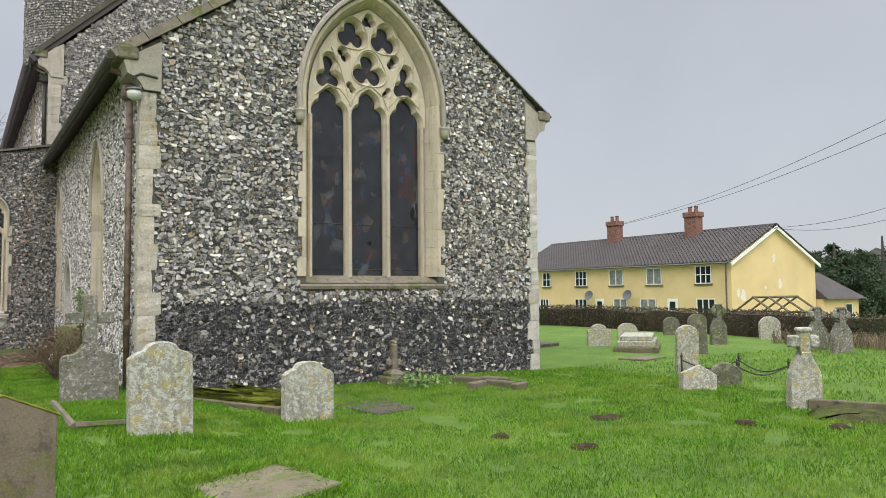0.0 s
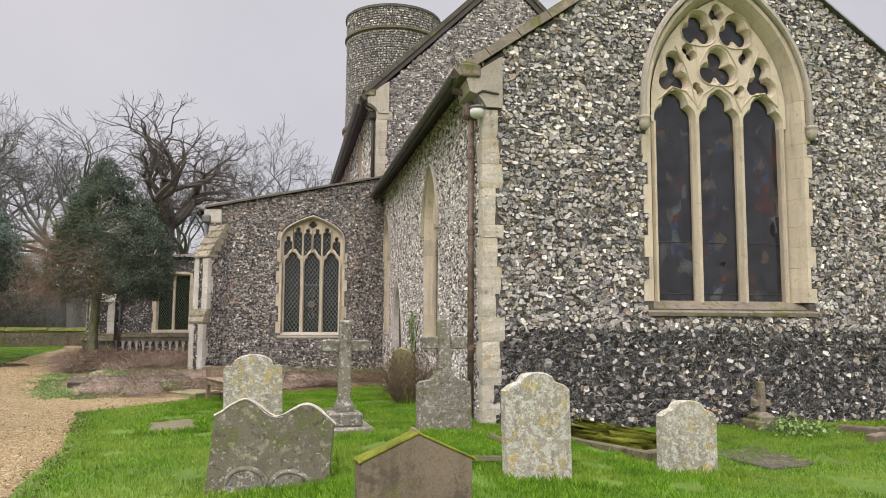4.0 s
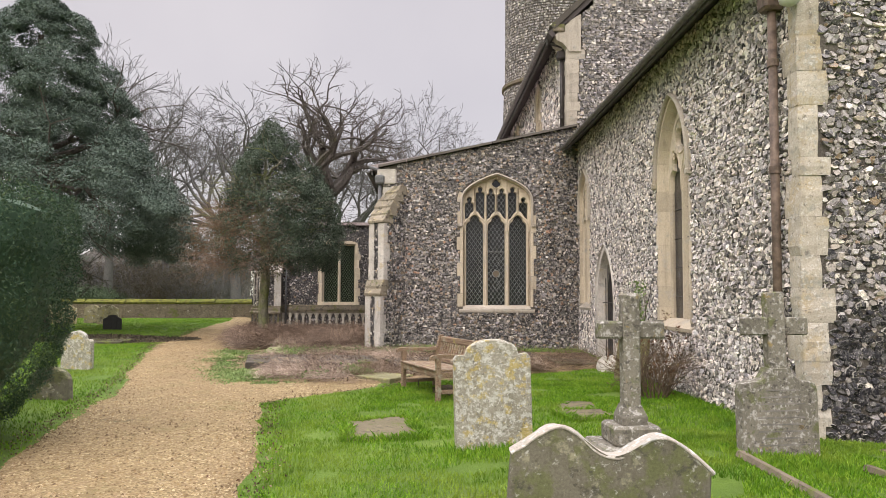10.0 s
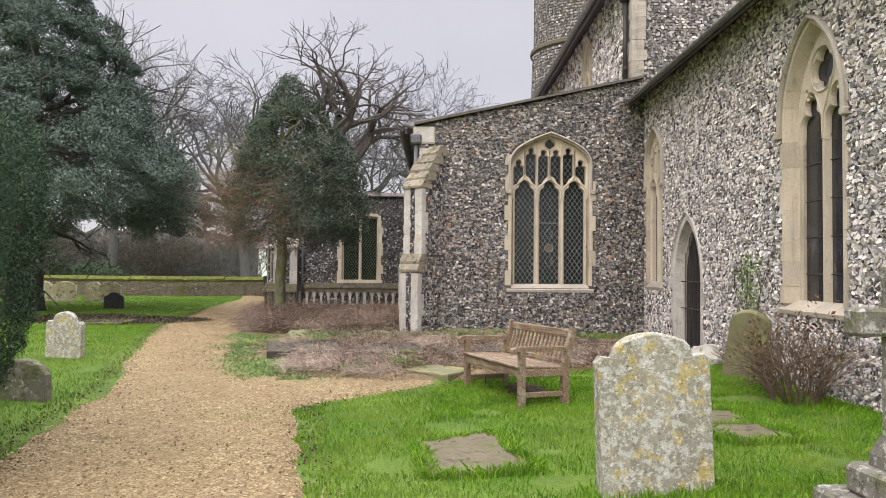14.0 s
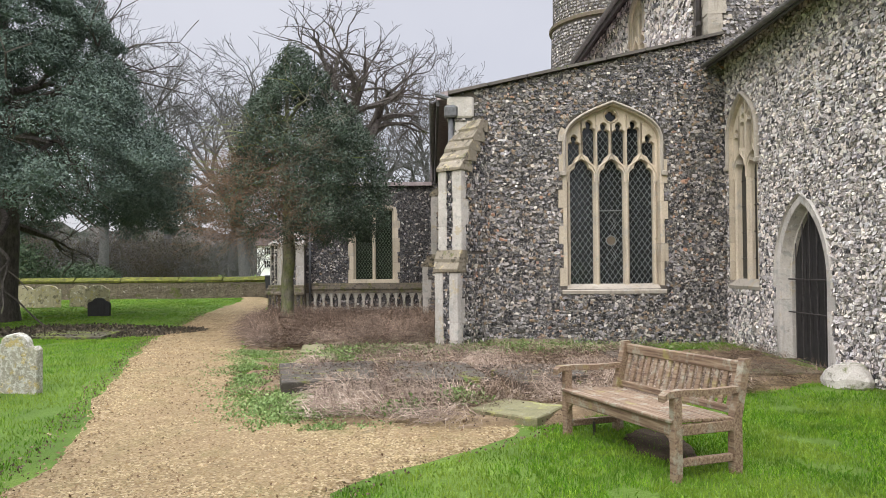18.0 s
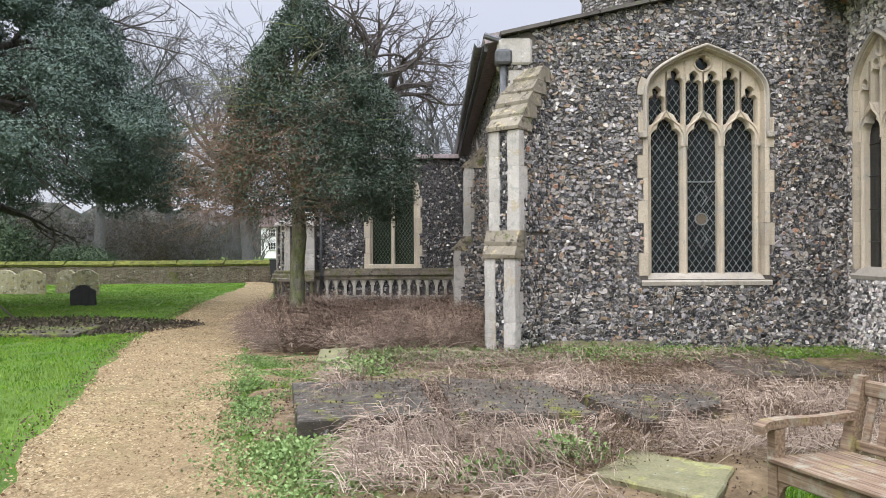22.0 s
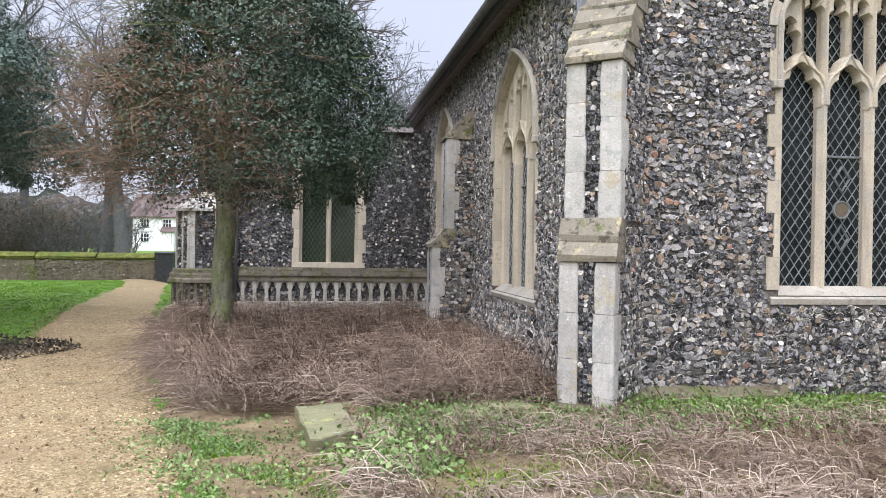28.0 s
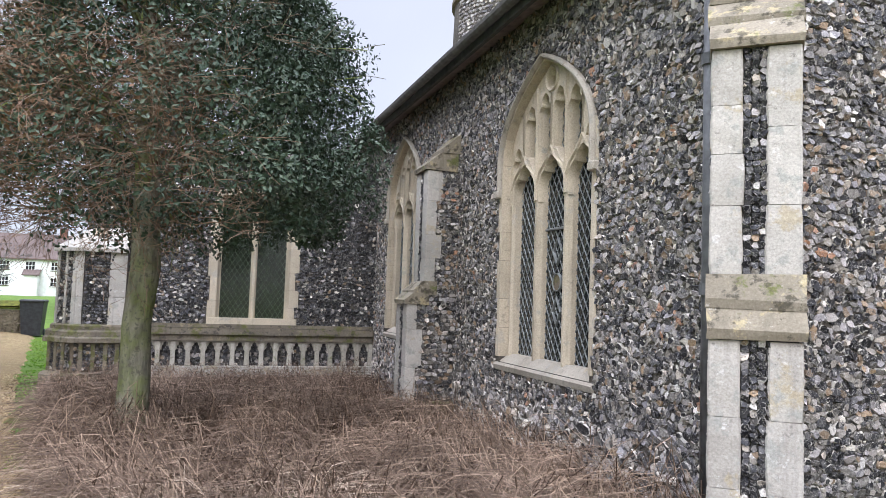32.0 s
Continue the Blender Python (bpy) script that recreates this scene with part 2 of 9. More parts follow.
MOSSTONE = stone_mat("mossy_limestone", (0.215, 0.185, 0.14), (0.115, 0.10, 0.078), [((0.30, 0.25, 0.16), 7.0, 0.57), ((0.10, 0.11, 0.025), 3.4, 0.53), ((0.05, 0.046, 0.04), 9, 0.56), ((0.42, 0.40, 0.36), 16, 0.64)], 0.75)
HEAD_A = stone_mat("lichened_headstone", (0.30, 0.285, 0.22), (0.17, 0.165, 0.125), [((0.50, 0.50, 0.44), 20, 0.49), ((0.40, 0.31, 0.08), 8, 0.535), ((0.66, 0.65, 0.60), 44, 0.56), ((0.085, 0.08, 0.065), 38, 0.57), ((0.40, 0.24, 0.04), 5, 0.66)], 0.7)
HEAD_B = stone_mat("grey_headstone", (0.16, 0.148, 0.108), (0.085, 0.08, 0.06), [((0.10, 0.115, 0.04), 3.0, 0.5), ((0.27, 0.255, 0.17), 9, 0.55), ((0.42, 0.42, 0.37), 22, 0.585), ((0.05, 0.047, 0.036), 13, 0.56)], 0.7)
HEAD_C = stone_mat("brown_headstone", (0.185, 0.148, 0.105), (0.115, 0.092, 0.066), [((0.075, 0.065, 0.05), 6, 0.54), ((0.13, 0.13, 0.045), 3, 0.56), (WHITE_L, 34, 0.69)], 0.7)
HEAD_D = stone_mat("cross_stone", (0.21, 0.195, 0.155), (0.11, 0.103, 0.082), [((0.46, 0.45, 0.41), 24, 0.53), ((0.33, 0.24, 0.08), 7, 0.62), ((0.11, 0.125, 0.04), 4, 0.55), ((0.05, 0.047, 0.042), 20, 0.55)], 0.7)
HEAD_E = stone_mat("slate_dark_stone", (0.05, 0.05, 0.05), (0.03, 0.03, 0.03), [(WHITE_L, 30, 0.76)], 0.5)
WHITECAP = stone_mat("white_lichen_top", (0.40, 0.365, 0.31), (0.27, 0.245, 0.2), [(GREY_L, 12, 0.54), ((0.58, 0.56, 0.52), 22, 0.54), ((0.12, 0.11, 0.09), 30, 0.6)], 0.75)
LEDGER = stone_mat("ledger_stone", (0.165, 0.14, 0.088), (0.09, 0.077, 0.048), [((0.09, 0.11, 0.025), 3.0, 0.53), ((0.20, 0.19, 0.15), 14, 0.6), ((0.04, 0.034, 0.025), 7, 0.56)], 0.7)
MOSSLEDGER = stone_mat("moss_grown_ledger", (0.09, 0.08, 0.055), (0.045, 0.04, 0.03), [((0.13, 0.16, 0.025), 2.6, 0.47), ((0.05, 0.04, 0.03), 9, 0.52), (GREY_L, 22, 0.6)], 0.85)
LEDGER_D = stone_mat("damp_ledger_stone", (0.085, 0.074, 0.058), (0.042, 0.037, 0.03), [((0.16, 0.17, 0.022), 4.5, 0.56), ((0.17, 0.135, 0.10), 7, 0.55), (GREY_L, 22, 0.60), ((0.02, 0.018, 0.015), 11, 0.57)], 0.75)
ALGAE = stone_mat("algae_stone", (0.235, 0.22, 0.12), (0.13, 0.125, 0.065), [((0.30, 0.30, 0.10), 4.0, 0.55), (GREY_L, 12, 0.6)], 0.6)
RUBBLE = stone_mat("wall_rubble", (0.20, 0.17, 0.12), (0.10, 0.085, 0.06), [(MOSS_L, 2.0, 0.58), ((0.45, 0.42, 0.36), 6, 0.6), ((0.05, 0.046, 0.04), 9, 0.58)], 0.7, joined=True)
FARHEAD = stone_mat("algae_yellowed_limestone", (0.40, 0.36, 0.23), (0.24, 0.22, 0.14), [((0.60, 0.58, 0.50), 9, 0.56), ((0.10, 0.09, 0.06), 6, 0.54), ((0.33, 0.29, 0.10), 4, 0.55)], 0.8)
WALLSTONE = stone_mat("old_wall_stone", (0.17, 0.14, 0.10), (0.09, 0.075, 0.055), [(MOSS_L, 2.0, 0.55)], 0.7)


def plain(name, col, rough=0.6, metal=0.0, spec=0.4, vary=0.3, scale=12, bump=0.2):
    n = Nodes(name)
    v = n.world()
    c = n.mix(n.ramp(n.noise(v, scale, 5), (0.35, (0, 0, 0)), (0.65, (1, 1, 1))), tuple(x * (1 - vary) for x in col), tuple(min(1, x * (1 + vary)) for x in col))
    if bump:
        n.bump(n.noise(v, scale * 6, 3), bump, 0.004)
    return n.done(c, rough, metal, spec)


IRON = plain("cast_iron_paint", (0.035, 0.03, 0.028), 0.6)
PIPE = plain("rusty_brown_downpipe", (0.125, 0.09, 0.068), 0.65, vary=0.45)
GREYPIPE = plain("grey_lead_pipe", (0.10, 0.103, 0.105), 0.5)
GUTTER = plain("dark_gutter", (0.125, 0.12, 0.112), 0.6)
# grey board, its colour kept dark to stand for shadow under the eaves
FASCIA = plain("dark_eaves_board", (0.075, 0.073, 0.07), 0.8)
LEADROOF = plain("pinkish_lead_roof", (0.30, 0.25, 0.24), 0.6)
LEADCAME = plain("lead_came", (0.19, 0.20, 0.195), 0.55, 0.3)
DOORWOOD = plain("black_door", (0.02, 0.018, 0.017), 0.7)
YELLOW = plain("yellow_render", (0.68, 0.51, 0.26), 0.9, vary=0.06, scale=0.6)
WHITEP = plain("white_paint", (0.78, 0.78, 0.76), 0.6, vary=0.06)
WHITEWALL = plain("white_wall", (0.75, 0.75, 0.73), 0.8, vary=0.08, scale=2)
CURTAIN = plain("curtained_window", (0.22, 0.22, 0.21), 0.3, vary=0.4, scale=6, spec=0.6)
BRICK = plain("red_brick", (0.20, 0.10, 0.075), 0.9, vary=0.4, scale=9)
PINKPATCH = plain("bare_plaster_patch", (0.72, 0.68, 0.6), 0.9, vary=0.1)
BLACKBIN = plain("dark_bin", (0.03, 0.032, 0.036), 0.5)
CABLE = plain("cable", (0.10, 0.10, 0.11), 0.7, bump=0)


def glass_mat(name, tint, cells=None):
    n = Nodes(name)
    v = n.world()
    c = n.mix(n.ramp(n.noise(v, 7, 3), (0.4, (0, 0, 0)), (0.6, (1, 1, 1))), tint, tuple(x * 0.5 for x in tint))
    if cells:
        c = n.mix(n.ramp(n.noise(n.world((1, 1, 0.8)), 3.4, 3), (0.5, (0, 0, 0)), (0.68, (0.75, 0.75, 0.75))), c, n.ramp(n.voronoi(n.world((1, 1, 0.7)), 6.5, out="Color"), *cells, mode="CONSTANT"))
    n.bump(n.noise(v, 9, 2), 0.25, 0.01)
    n.b.inputs["Transmission Weight"].default_value = 0.25
    return n.done(c, 0.12, 0, 0.5)


GLASS = glass_mat("leaded_glass", (0.018, 0.024, 0.026))
GREENGLASS = glass_mat("green_glass", (0.03, 0.042, 0.026))
STAINED = glass_mat("stained_glass", (0.034, 0.036, 0.044), ((0.0, (0.035, 0.03, 0.03)), (0.35, (0.11, 0.085, 0.065)), (0.5, (0.035, 0.05, 0.10)), (0.65, (0.08, 0.03, 0.025)), (0.78, (0.12, 0.13, 0.14)), (0.9, (0.03, 0.03, 0.03))))
HOUSEGLASS = glass_mat("house_glass", (0.03, 0.033, 0.036))


def wood_mat():
    n = Nodes("weathered_teak")
    v = n.coord("Object", (1, 1, 1))
    g = n.noise(n.coord("Object", (2, 40, 40)), 1.6, 5)
    c = n.ramp(g, (0.3, (0.10, 0.062, 0.044)), (0.55, (0.22, 0.155, 0.10)), (0.8, (0.34, 0.28, 0.20)))
    c = n.mix(n.ramp(n.noise(n.world(), 9, 6, 0.7), (0.52, (0, 0, 0)), (0.66, (0.75, 0.75, 0.75))), c, (0.30, 0.30, 0.23))
    c = n.mix(n.ramp(n.noise(n.world(), 6, 5), (0.6, (0, 0, 0)), (0.7, (0.6, 0.6, 0.6))), c, (0.27, 0.25, 0.07))
    n.bump(g, 0.4, 0.004)
    return n.done(c, 0.85, 0, 0.25)


WOOD = wood_mat()


def bark_mat(name, base, moss, lo):
    n = Nodes(name)
    v = n.world((1, 1, 0.35))
    c = n.ramp(n.noise(v, 14, 6), (0.3, tuple(x * 0.5 for x in base)), (0.7, tuple(x * 1.4 for x in base)))
    c = n.mix(n.ramp(n.noise(n.world(), 1.6, 5), (lo, (0, 0, 0)), (lo + 0.14, (0.8, 0.8, 0.8))), c, moss)
    c = n.mix(n.ramp(n.noise(n.world(), 22, 5, 0.7), (0.54, (0, 0, 0)), (0.62, (0.7, 0.7, 0.7))), c, tuple(x * 0.42 for x in base))
    n.bump(n.noise(v, 30, 5), 1.0, 0.025)
    return n.done(c, 0.92, 0, 0.2)


BARK = bark_mat("grey_bark", (0.085, 0.075, 0.065), (0.09, 0.10, 0.04), 0.6)
HOLLYBARK = bark_mat("mossy_holly_bark", (0.20, 0.19, 0.145), (0.14, 0.18, 0.03), 0.45)
TWIG = plain("bare_twigs", (0.085, 0.062, 0.05), 0.9, bump=0)
DRYTWIG = plain("red_brown_twigs", (0.165, 0.108, 0.07), 0.9, bump=0)
FARTWIG = plain("far_bare_twigs", (0.085, 0.083, 0.08), 0.9, bump=0)


def leaf_mat(name, a, b, c3, gloss=0.45):
    n = Nodes(name)
    r = n.add("ShaderNodeNewGeometry").outputs["Random Per Island"]
    c = n.ramp(r, (0.0, a), (0.6, b), (1.0, c3))
    c = n.mix(n.ramp(n.noise(n.world(), 1.1, 3), (0.4, (0, 0, 0)), (0.62, (0.5, 0.5, 0.5))), c, tuple(x * 0.6 for x in a))
    return n.done(c, gloss, 0, 0.22)


HOLLYLEAF = leaf_mat("holly_leaf", (0.032, 0.055, 0.034), (0.06, 0.09, 0.055), (0.12, 0.145, 0.10), 0.5)
OAKLEAF = leaf_mat("holm_oak_leaf", (0.062, 0.096, 0.074), (0.098, 0.14, 0.108), (0.132, 0.17, 0.132), 0.6)
SHRUBLEAF = leaf_mat("dark_shrub_leaf", (0.02, 0.04, 0.016), (0.04, 0.068, 0.028), (0.075, 0.10, 0.045), 0.7)
YEWLEAF = leaf_mat("yew_leaf", (0.020, 0.048, 0.027), (0.038, 0.080, 0.042), (0.085, 0.125, 0.05), 0.6)
BROWNLEAF = leaf_mat("russet_leaf", (0.10, 0.055, 0.03), (0.16, 0.09, 0.05), (0.13, 0.11, 0.05), 0.7)
HEDGELEAF = leaf_mat("brown_hedge_leaf", (0.05, 0.038, 0.026), (0.09, 0.07, 0.045), (0.05, 0.06, 0.025), 0.8)
WEEDLEAF = leaf_mat("weed_leaf", (0.12, 0.19, 0.055), (0.18, 0.27, 0.085), (0.26, 0.34, 0.13), 0.6)


def grass_mat():
    """Grass blades: each its own green, in patches that run yellower, darker or bluer."""
    n = Nodes("grass_blade")
    r = n.add("ShaderNodeNewGeometry").outputs["Random Per Island"]
    v = n.world()
    c = n.ramp(r, (0.0, (0.055, 0.14, 0.008)), (0.6, (0.11, 0.25, 0.012)), (1.0, (0.225, 0.35, 0.035)))
    c = n.mix(n.ramp(n.noise(v, 1.3, 4), (0.46, (0, 0, 0)), (0.62, (0.75, 0.75, 0.75))), c, (0.19, 0.265, 0.035))
    c = n.mix(n.ramp(n.noise(n.world((1, 1.2, 1)), 2.1, 4), (0.50, (0, 0, 0)), (0.66, (0.7, 0.7, 0.7))), c, (0.048, 0.12, 0.010))
    return n.done(c, 0.65, 0, 0.15)


GRASSBLADE = grass_mat()
STRAW = leaf_mat("dead_stalk", (0.13, 0.092, 0.068), (0.28, 0.208, 0.152), (0.52, 0.43, 0.33), 0.8)
STRAWDARK = leaf_mat("dark_dead_stalk", (0.06, 0.040, 0.027), (0.14, 0.095, 0.066), (0.35, 0.255, 0.18), 0.8)


def ground_mat():
    """Churchyard turf: bright winter grass with darker, mossy and thin patches."""
    n = Nodes("turf")
    v = n.world()
    c = n.ramp(n.noise(v, 0.9, 6, 0.65), (0.32, (0.065, 0.115, 0.02)), (0.52, (0.10, 0.17, 0.025)), (0.72, (0.155, 0.23, 0.04)))
    c = n.mix(n.ramp(n.noise(v, 26, 5, 0.7), (0.42, (0, 0, 0)), (0.62, (0.75, 0.75, 0.75))), c, (0.075, 0.13, 0.018))
    c = n.mix(n.ramp(n.noise(v, 0.55, 4), (0.63, (0, 0, 0)), (0.74, (0.55, 0.55, 0.55))), c, (0.10, 0.075, 0.035))
    n.bump(n.noise(v, 34, 5, 0.7), 0.9, 0.03)
    return n.done(c, 0.9, 0, 0.2)


TURF = ground_mat()


def gravel_mat():
    n = Nodes("gravel")
    v = n.world()
    cell = n.voronoi(v, 62, out="Color")
    c = n.ramp(cell, (0.0, (0.088, 0.064, 0.032)), (0.35, (0.21, 0.157, 0.076)), (0.65, (0.32, 0.245, 0.124)), (1.0, (0.47, 0.39, 0.25)))
    c = n.mix(n.ramp(n.noise(v, 1.7, 5, 0.65), (0.54, (0, 0, 0)), (0.68, (0.55, 0.55, 0.55))), c, (0.15, 0.135, 0.05))
    c = n.mix(n.ramp(n.noise(v, 11, 5, 0.7), (0.46, (0, 0, 0)), (0.62, (0.6, 0.6, 0.6))), c, (0.16, 0.105, 0.055))
    c = n.mix(n.ramp(n.noise(v, 0.8, 5), (0.4, (0, 0, 0)), (0.66, (0.55, 0.55, 0.55))), c, (0.22, 0.155, 0.085))
    c = n.mix(n.ramp(n.noise(v, 2.6, 5), (0.62, (0, 0, 0)), (0.72, (0.6, 0.6, 0.6))), c, (0.10, 0.085, 0.045))
    n.bump(n.voronoi(v, 62), 0.9, 0.015)
    return n.done(c, 0.92, 0, 0.2)


GRAVEL = gravel_mat()


def bed_mat(name, a, b, c3):
    n = Nodes(name)
    v = n.world()
    c = n.ramp(n.noise(v, 6, 6, 0.7), (0.3, a), (0.55, b), (0.75, c3))
    c = n.mix(n.ramp(n.noise(v, 1.0, 4), (0.55, (0, 0, 0)), (0.68, (0.7, 0.7, 0.7))), c, (0.07, 0.10, 0.02))
    n.bump(n.noise(v, 30, 6, 0.7), 1.0, 0.03)
    return n.done(c, 0.95, 0, 0.15)


BEDSOIL = bed_mat("litter_covered_soil", (0.10, 0.072, 0.042), (0.21, 0.152, 0.086), (0.34, 0.26, 0.16))


def far_mat(name, a, b, c3):
    """Far winter woodland: trunks, gaps and crowns run together in upright streaks; distance haze is mixed into the
    colours.
    """
    n = Nodes(name)
    c = n.ramp(n.noise(n.world((1, 1, 0.22)), 0.8, 6, 0.75), (0.36, a), (0.5, b), (0.66, c3))
    c = n.mix(n.ramp(n.noise(n.world(), 0.16, 4), (0.48, (0, 0, 0)), (0.6, (0.8, 0.8, 0.8))), c, (0.05, 0.065, 0.045))
    n.bump(n.noise(n.world((1, 1, 0.3)), 1.2, 6, 0.8), 1.0, 1.5)
    return n.done(c, 0.95, 0, 0.1)


# pale grey-brown with the haze of distance painted in
FARWOOD = far_mat("far_woodland", (0.06, 0.055, 0.05), (0.14, 0.13, 0.115), (0.24, 0.225, 0.205))


def tile_mat():
    n = Nodes("dark_pantile")
    v = n.world()
    r = n.add("ShaderNodeObjectInfo").outputs["Random"]
    c = n.mix(n.noise(v, 1.2, 5), (0.05, 0.042, 0.04), (0.095, 0.082, 0.076))
    n.bump(n.noise(v, 30, 3), 0.3, 0.01)
    return n.done(c, 0.8, 0, 0.3)


TILE = tile_mat()

# ---- mesh kit ----
from mathutils import geometry


class MB:
    """Gathers vertices and faces for one mesh."""

    def __init__(self):
        self.v, self.f, self.mi = [], [], []

    def add(self, verts, faces, m=0):
        o = len(self.v)
        self.v.extend(verts)
        self.f.extend([tuple(i + o for i in f) for f in faces])
        self.mi.extend([m] * len(faces))
        return self

    def box(self, x0, x1, y0, y1, z0, z1, c=0.0, m=0):
        """A box with chamfered upright and top edges where c > 0."""
        if c <= 0:
            v = [(x0, y0, z0), (x1, y0, z0), (x1, y1, z0), (x0, y1, z0), (x0, y0, z1), (x1, y0, z1), (x1, y1, z1), (x0, y1, z1)]
            return self.add(v, [(3, 2, 1, 0), (4, 5, 6, 7), (0, 1, 5, 4), (1, 2, 6, 5), (2, 3, 7, 6), (3, 0, 4, 7)], m)
        ring = lambda e, z: [(x0 + e + c, y0 + e, z), (x1 - e - c, y0 + e, z), (x1 - e, y0 + e + c, z), (x1 - e, y1 - e - c, z), (x1 - e - c, y1 - e, z), (x0 + e + c, y1 - e, z), (x0 + e, y1 - e - c, z), (x0 + e, y0 + e + c, z)]
        v = ring(c * 0.6, z0) + ring(0, z0 + c) + ring(0, z1 - c) + ring(c * 0.8, z1)
        f = [tuple(range(7, -1, -1)), tuple(range(24, 32))]
        for k in range(3):
            for i in range(8):
                j = (i + 1) % 8
                f.append((k * 8 + i, k * 8 + j, k * 8 + 8 + j, k * 8 + 8 + i))
        return self.add(v, f, m)

    def prism(self, pts, d0, d1, m=0, c=0.0):
        """A polygon (u, v), anticlockwise seen from +w, drawn out from w = d0 to d1 (d1 > d0), its front edge eased by c."""
        n = len(pts)
        if c > 0:
            cu, cv = sum(p[0] for p in pts) / n, sum(p[1] for p in pts) / n
            ins = []
            for u, v in pts:
                L = math.hypot(u - cu, v - cv) or 1
                ins.append((u - (u - cu) / L * c, v - (v - cv) / L * c))
            vs = [(u, v, d0) for u, v in pts] + [(u, v, d1 - c) for u, v in pts] + [(u, v, d1) for u, v in ins]
            f = [tuple(range(n - 1, -1, -1)), tuple(range(2 * n, 3 * n))]
            for k in range(2):
                f += [(k * n + i, k * n + (i + 1) % n, k * n + n + (i + 1) % n, k * n + n + i) for i in range(n)]
        else:
            vs = [(u, v, d0) for u, v in pts] + [(u, v, d1) for u, v in pts]
            f = [tuple(range(n - 1, -1, -1)), tuple(range(n, 2 * n))] + [(i, (i + 1) % n, n + (i + 1) % n, n + i) for i in range(n)]
        return self.add(vs, f, m)

    def sweep(self, pts, width, d0, d1, closed=False, c=0.012, m=0):
        """A moulded bar along a line in the (u, v) plane, its front at w = d1, its back at d0."""
        n = len(pts)
        h = width / 2
        sec = [(-h, d0), (-h, d1 - c * 1.6), (-h + c, d1), (h - c, d1), (h, d1 - c * 1.6), (h, d0)]
        vs, f = [], []
        for i in range(n):
            a = pts[(i - 1) % n] if closed or i else pts[0]
            b = pts[(i + 1) % n] if closed or i < n - 1 else pts[-1]
            du, dv = b[0] - a[0], b[1] - a[1]
            L = math.hypot(du, dv) or 1
            nu, nv = -dv / L, du / L
            for s, w in sec:
                vs.append((pts[i][0] + nu * s, pts[i][1] + nv * s, w))
        k = len(sec)
        for i in range(n if closed else n - 1):
            j = (i + 1) % n
            for s in range(k):
                t = (s + 1) % k
                f.append((i * k + s, i * k + t, j * k + t, j * k + s))
        if not closed:
            f += [tuple(range(k)), tuple(range((n - 1) * k + k - 1, (n - 1) * k - 1, -1))]
        return self.add(vs, f, m)

    def tube(self, pts, radii, sides=6, m=0, cap=True):
        """A round bar through 3D points."""
        n = len(pts)
        P = [Vector(p) for p in pts]
        vs, f = [], []
        ref = None
        for i in range(n):
            d = (P[min(i + 1, n - 1)] - P[max(i - 1, 0)])
            d = d.normalized() if d.length > 1e-9 else Vector((0, 0, 1))
            if ref is None:
                ref = Vector((1, 0, 0)) if abs(d.x) < 0.8 else Vector((0, 1, 0))
            a = (ref - d * ref.dot(d)).normalized()
            b = d.cross(a)
            ref = a
            r = radii[i] if isinstance(radii, (list, tuple)) else radii
            for s in range(sides):
                an = 2 * math.pi * s / sides
                q = P[i] + a * (math.cos(an) * r) + b * (math.sin(an) * r)
                vs.append(tuple(q))
        for i in range(n - 1):
            for s in range(sides):
                t = (s + 1) % sides
                f.append((i * sides + s, i * sides + t, (i + 1) * sides + t, (i + 1) * sides + s))
        if cap:
            f += [tuple(range(sides - 1, -1, -1)), tuple(range((n - 1) * sides, n * sides))]
        return self.add(vs, f, m)

    def lathe(self, prof, sides=24, m=0, centre=(0, 0)):
        n = len(prof)
        vs = [(centre[0] + r * math.cos(2 * math.pi * s / sides), centre[1] + r * math.sin(2 * math.pi * s / sides), z) for r, z in prof for s in range(sides)]
        f = [(i * sides + s, i * sides + (s + 1) % sides, (i + 1) * sides + (s + 1) % sides, (i + 1) * sides + s) for i in range(n - 1) for s in range(sides)]
        f += [tuple(range(sides - 1, -1, -1)), tuple(range((n - 1) * sides, n * sides))]
        return self.add(vs, f, m)

    def turned(self, matrix):
        self.v = [tuple(matrix @ Vector(p)) for p in self.v]
        return self

    def mesh(self, name, mats, smooth=False):
        me = bpy.data.meshes.new(name)
        me.from_pydata(self.v, [], self.f)
        for mt in (mats if isinstance(mats, (list, tuple)) else [mats]):
            me.materials.append(mt)
        if any(self.mi):
            me.polygons.foreach_set("material_index", self.mi)
        if smooth:
            me.polygons.foreach_set("use_smooth", [True] * len(me.polygons))
        me.update()
        return me


def part(name, mb, material, parent=None, label="", m=None, smooth=False, mesh=None):
    """One mesh object, under a thing or a part where parent is given; m is its pose within the parent."""
    ob = new(name, mesh or mb.mesh(name, material, smooth))
    if parent is not None:
        ob.parent = parent
    if m is not None:
        ob.matrix_basis = m
    if label:
        ob["label"] = label
    return ob


def thing(name, label, category, m=None, group="", kind=""):
    ob = new(name)
    if m is not None:
        ob.matrix_basis = m
    return tagged(ob, label, category, group, kind)


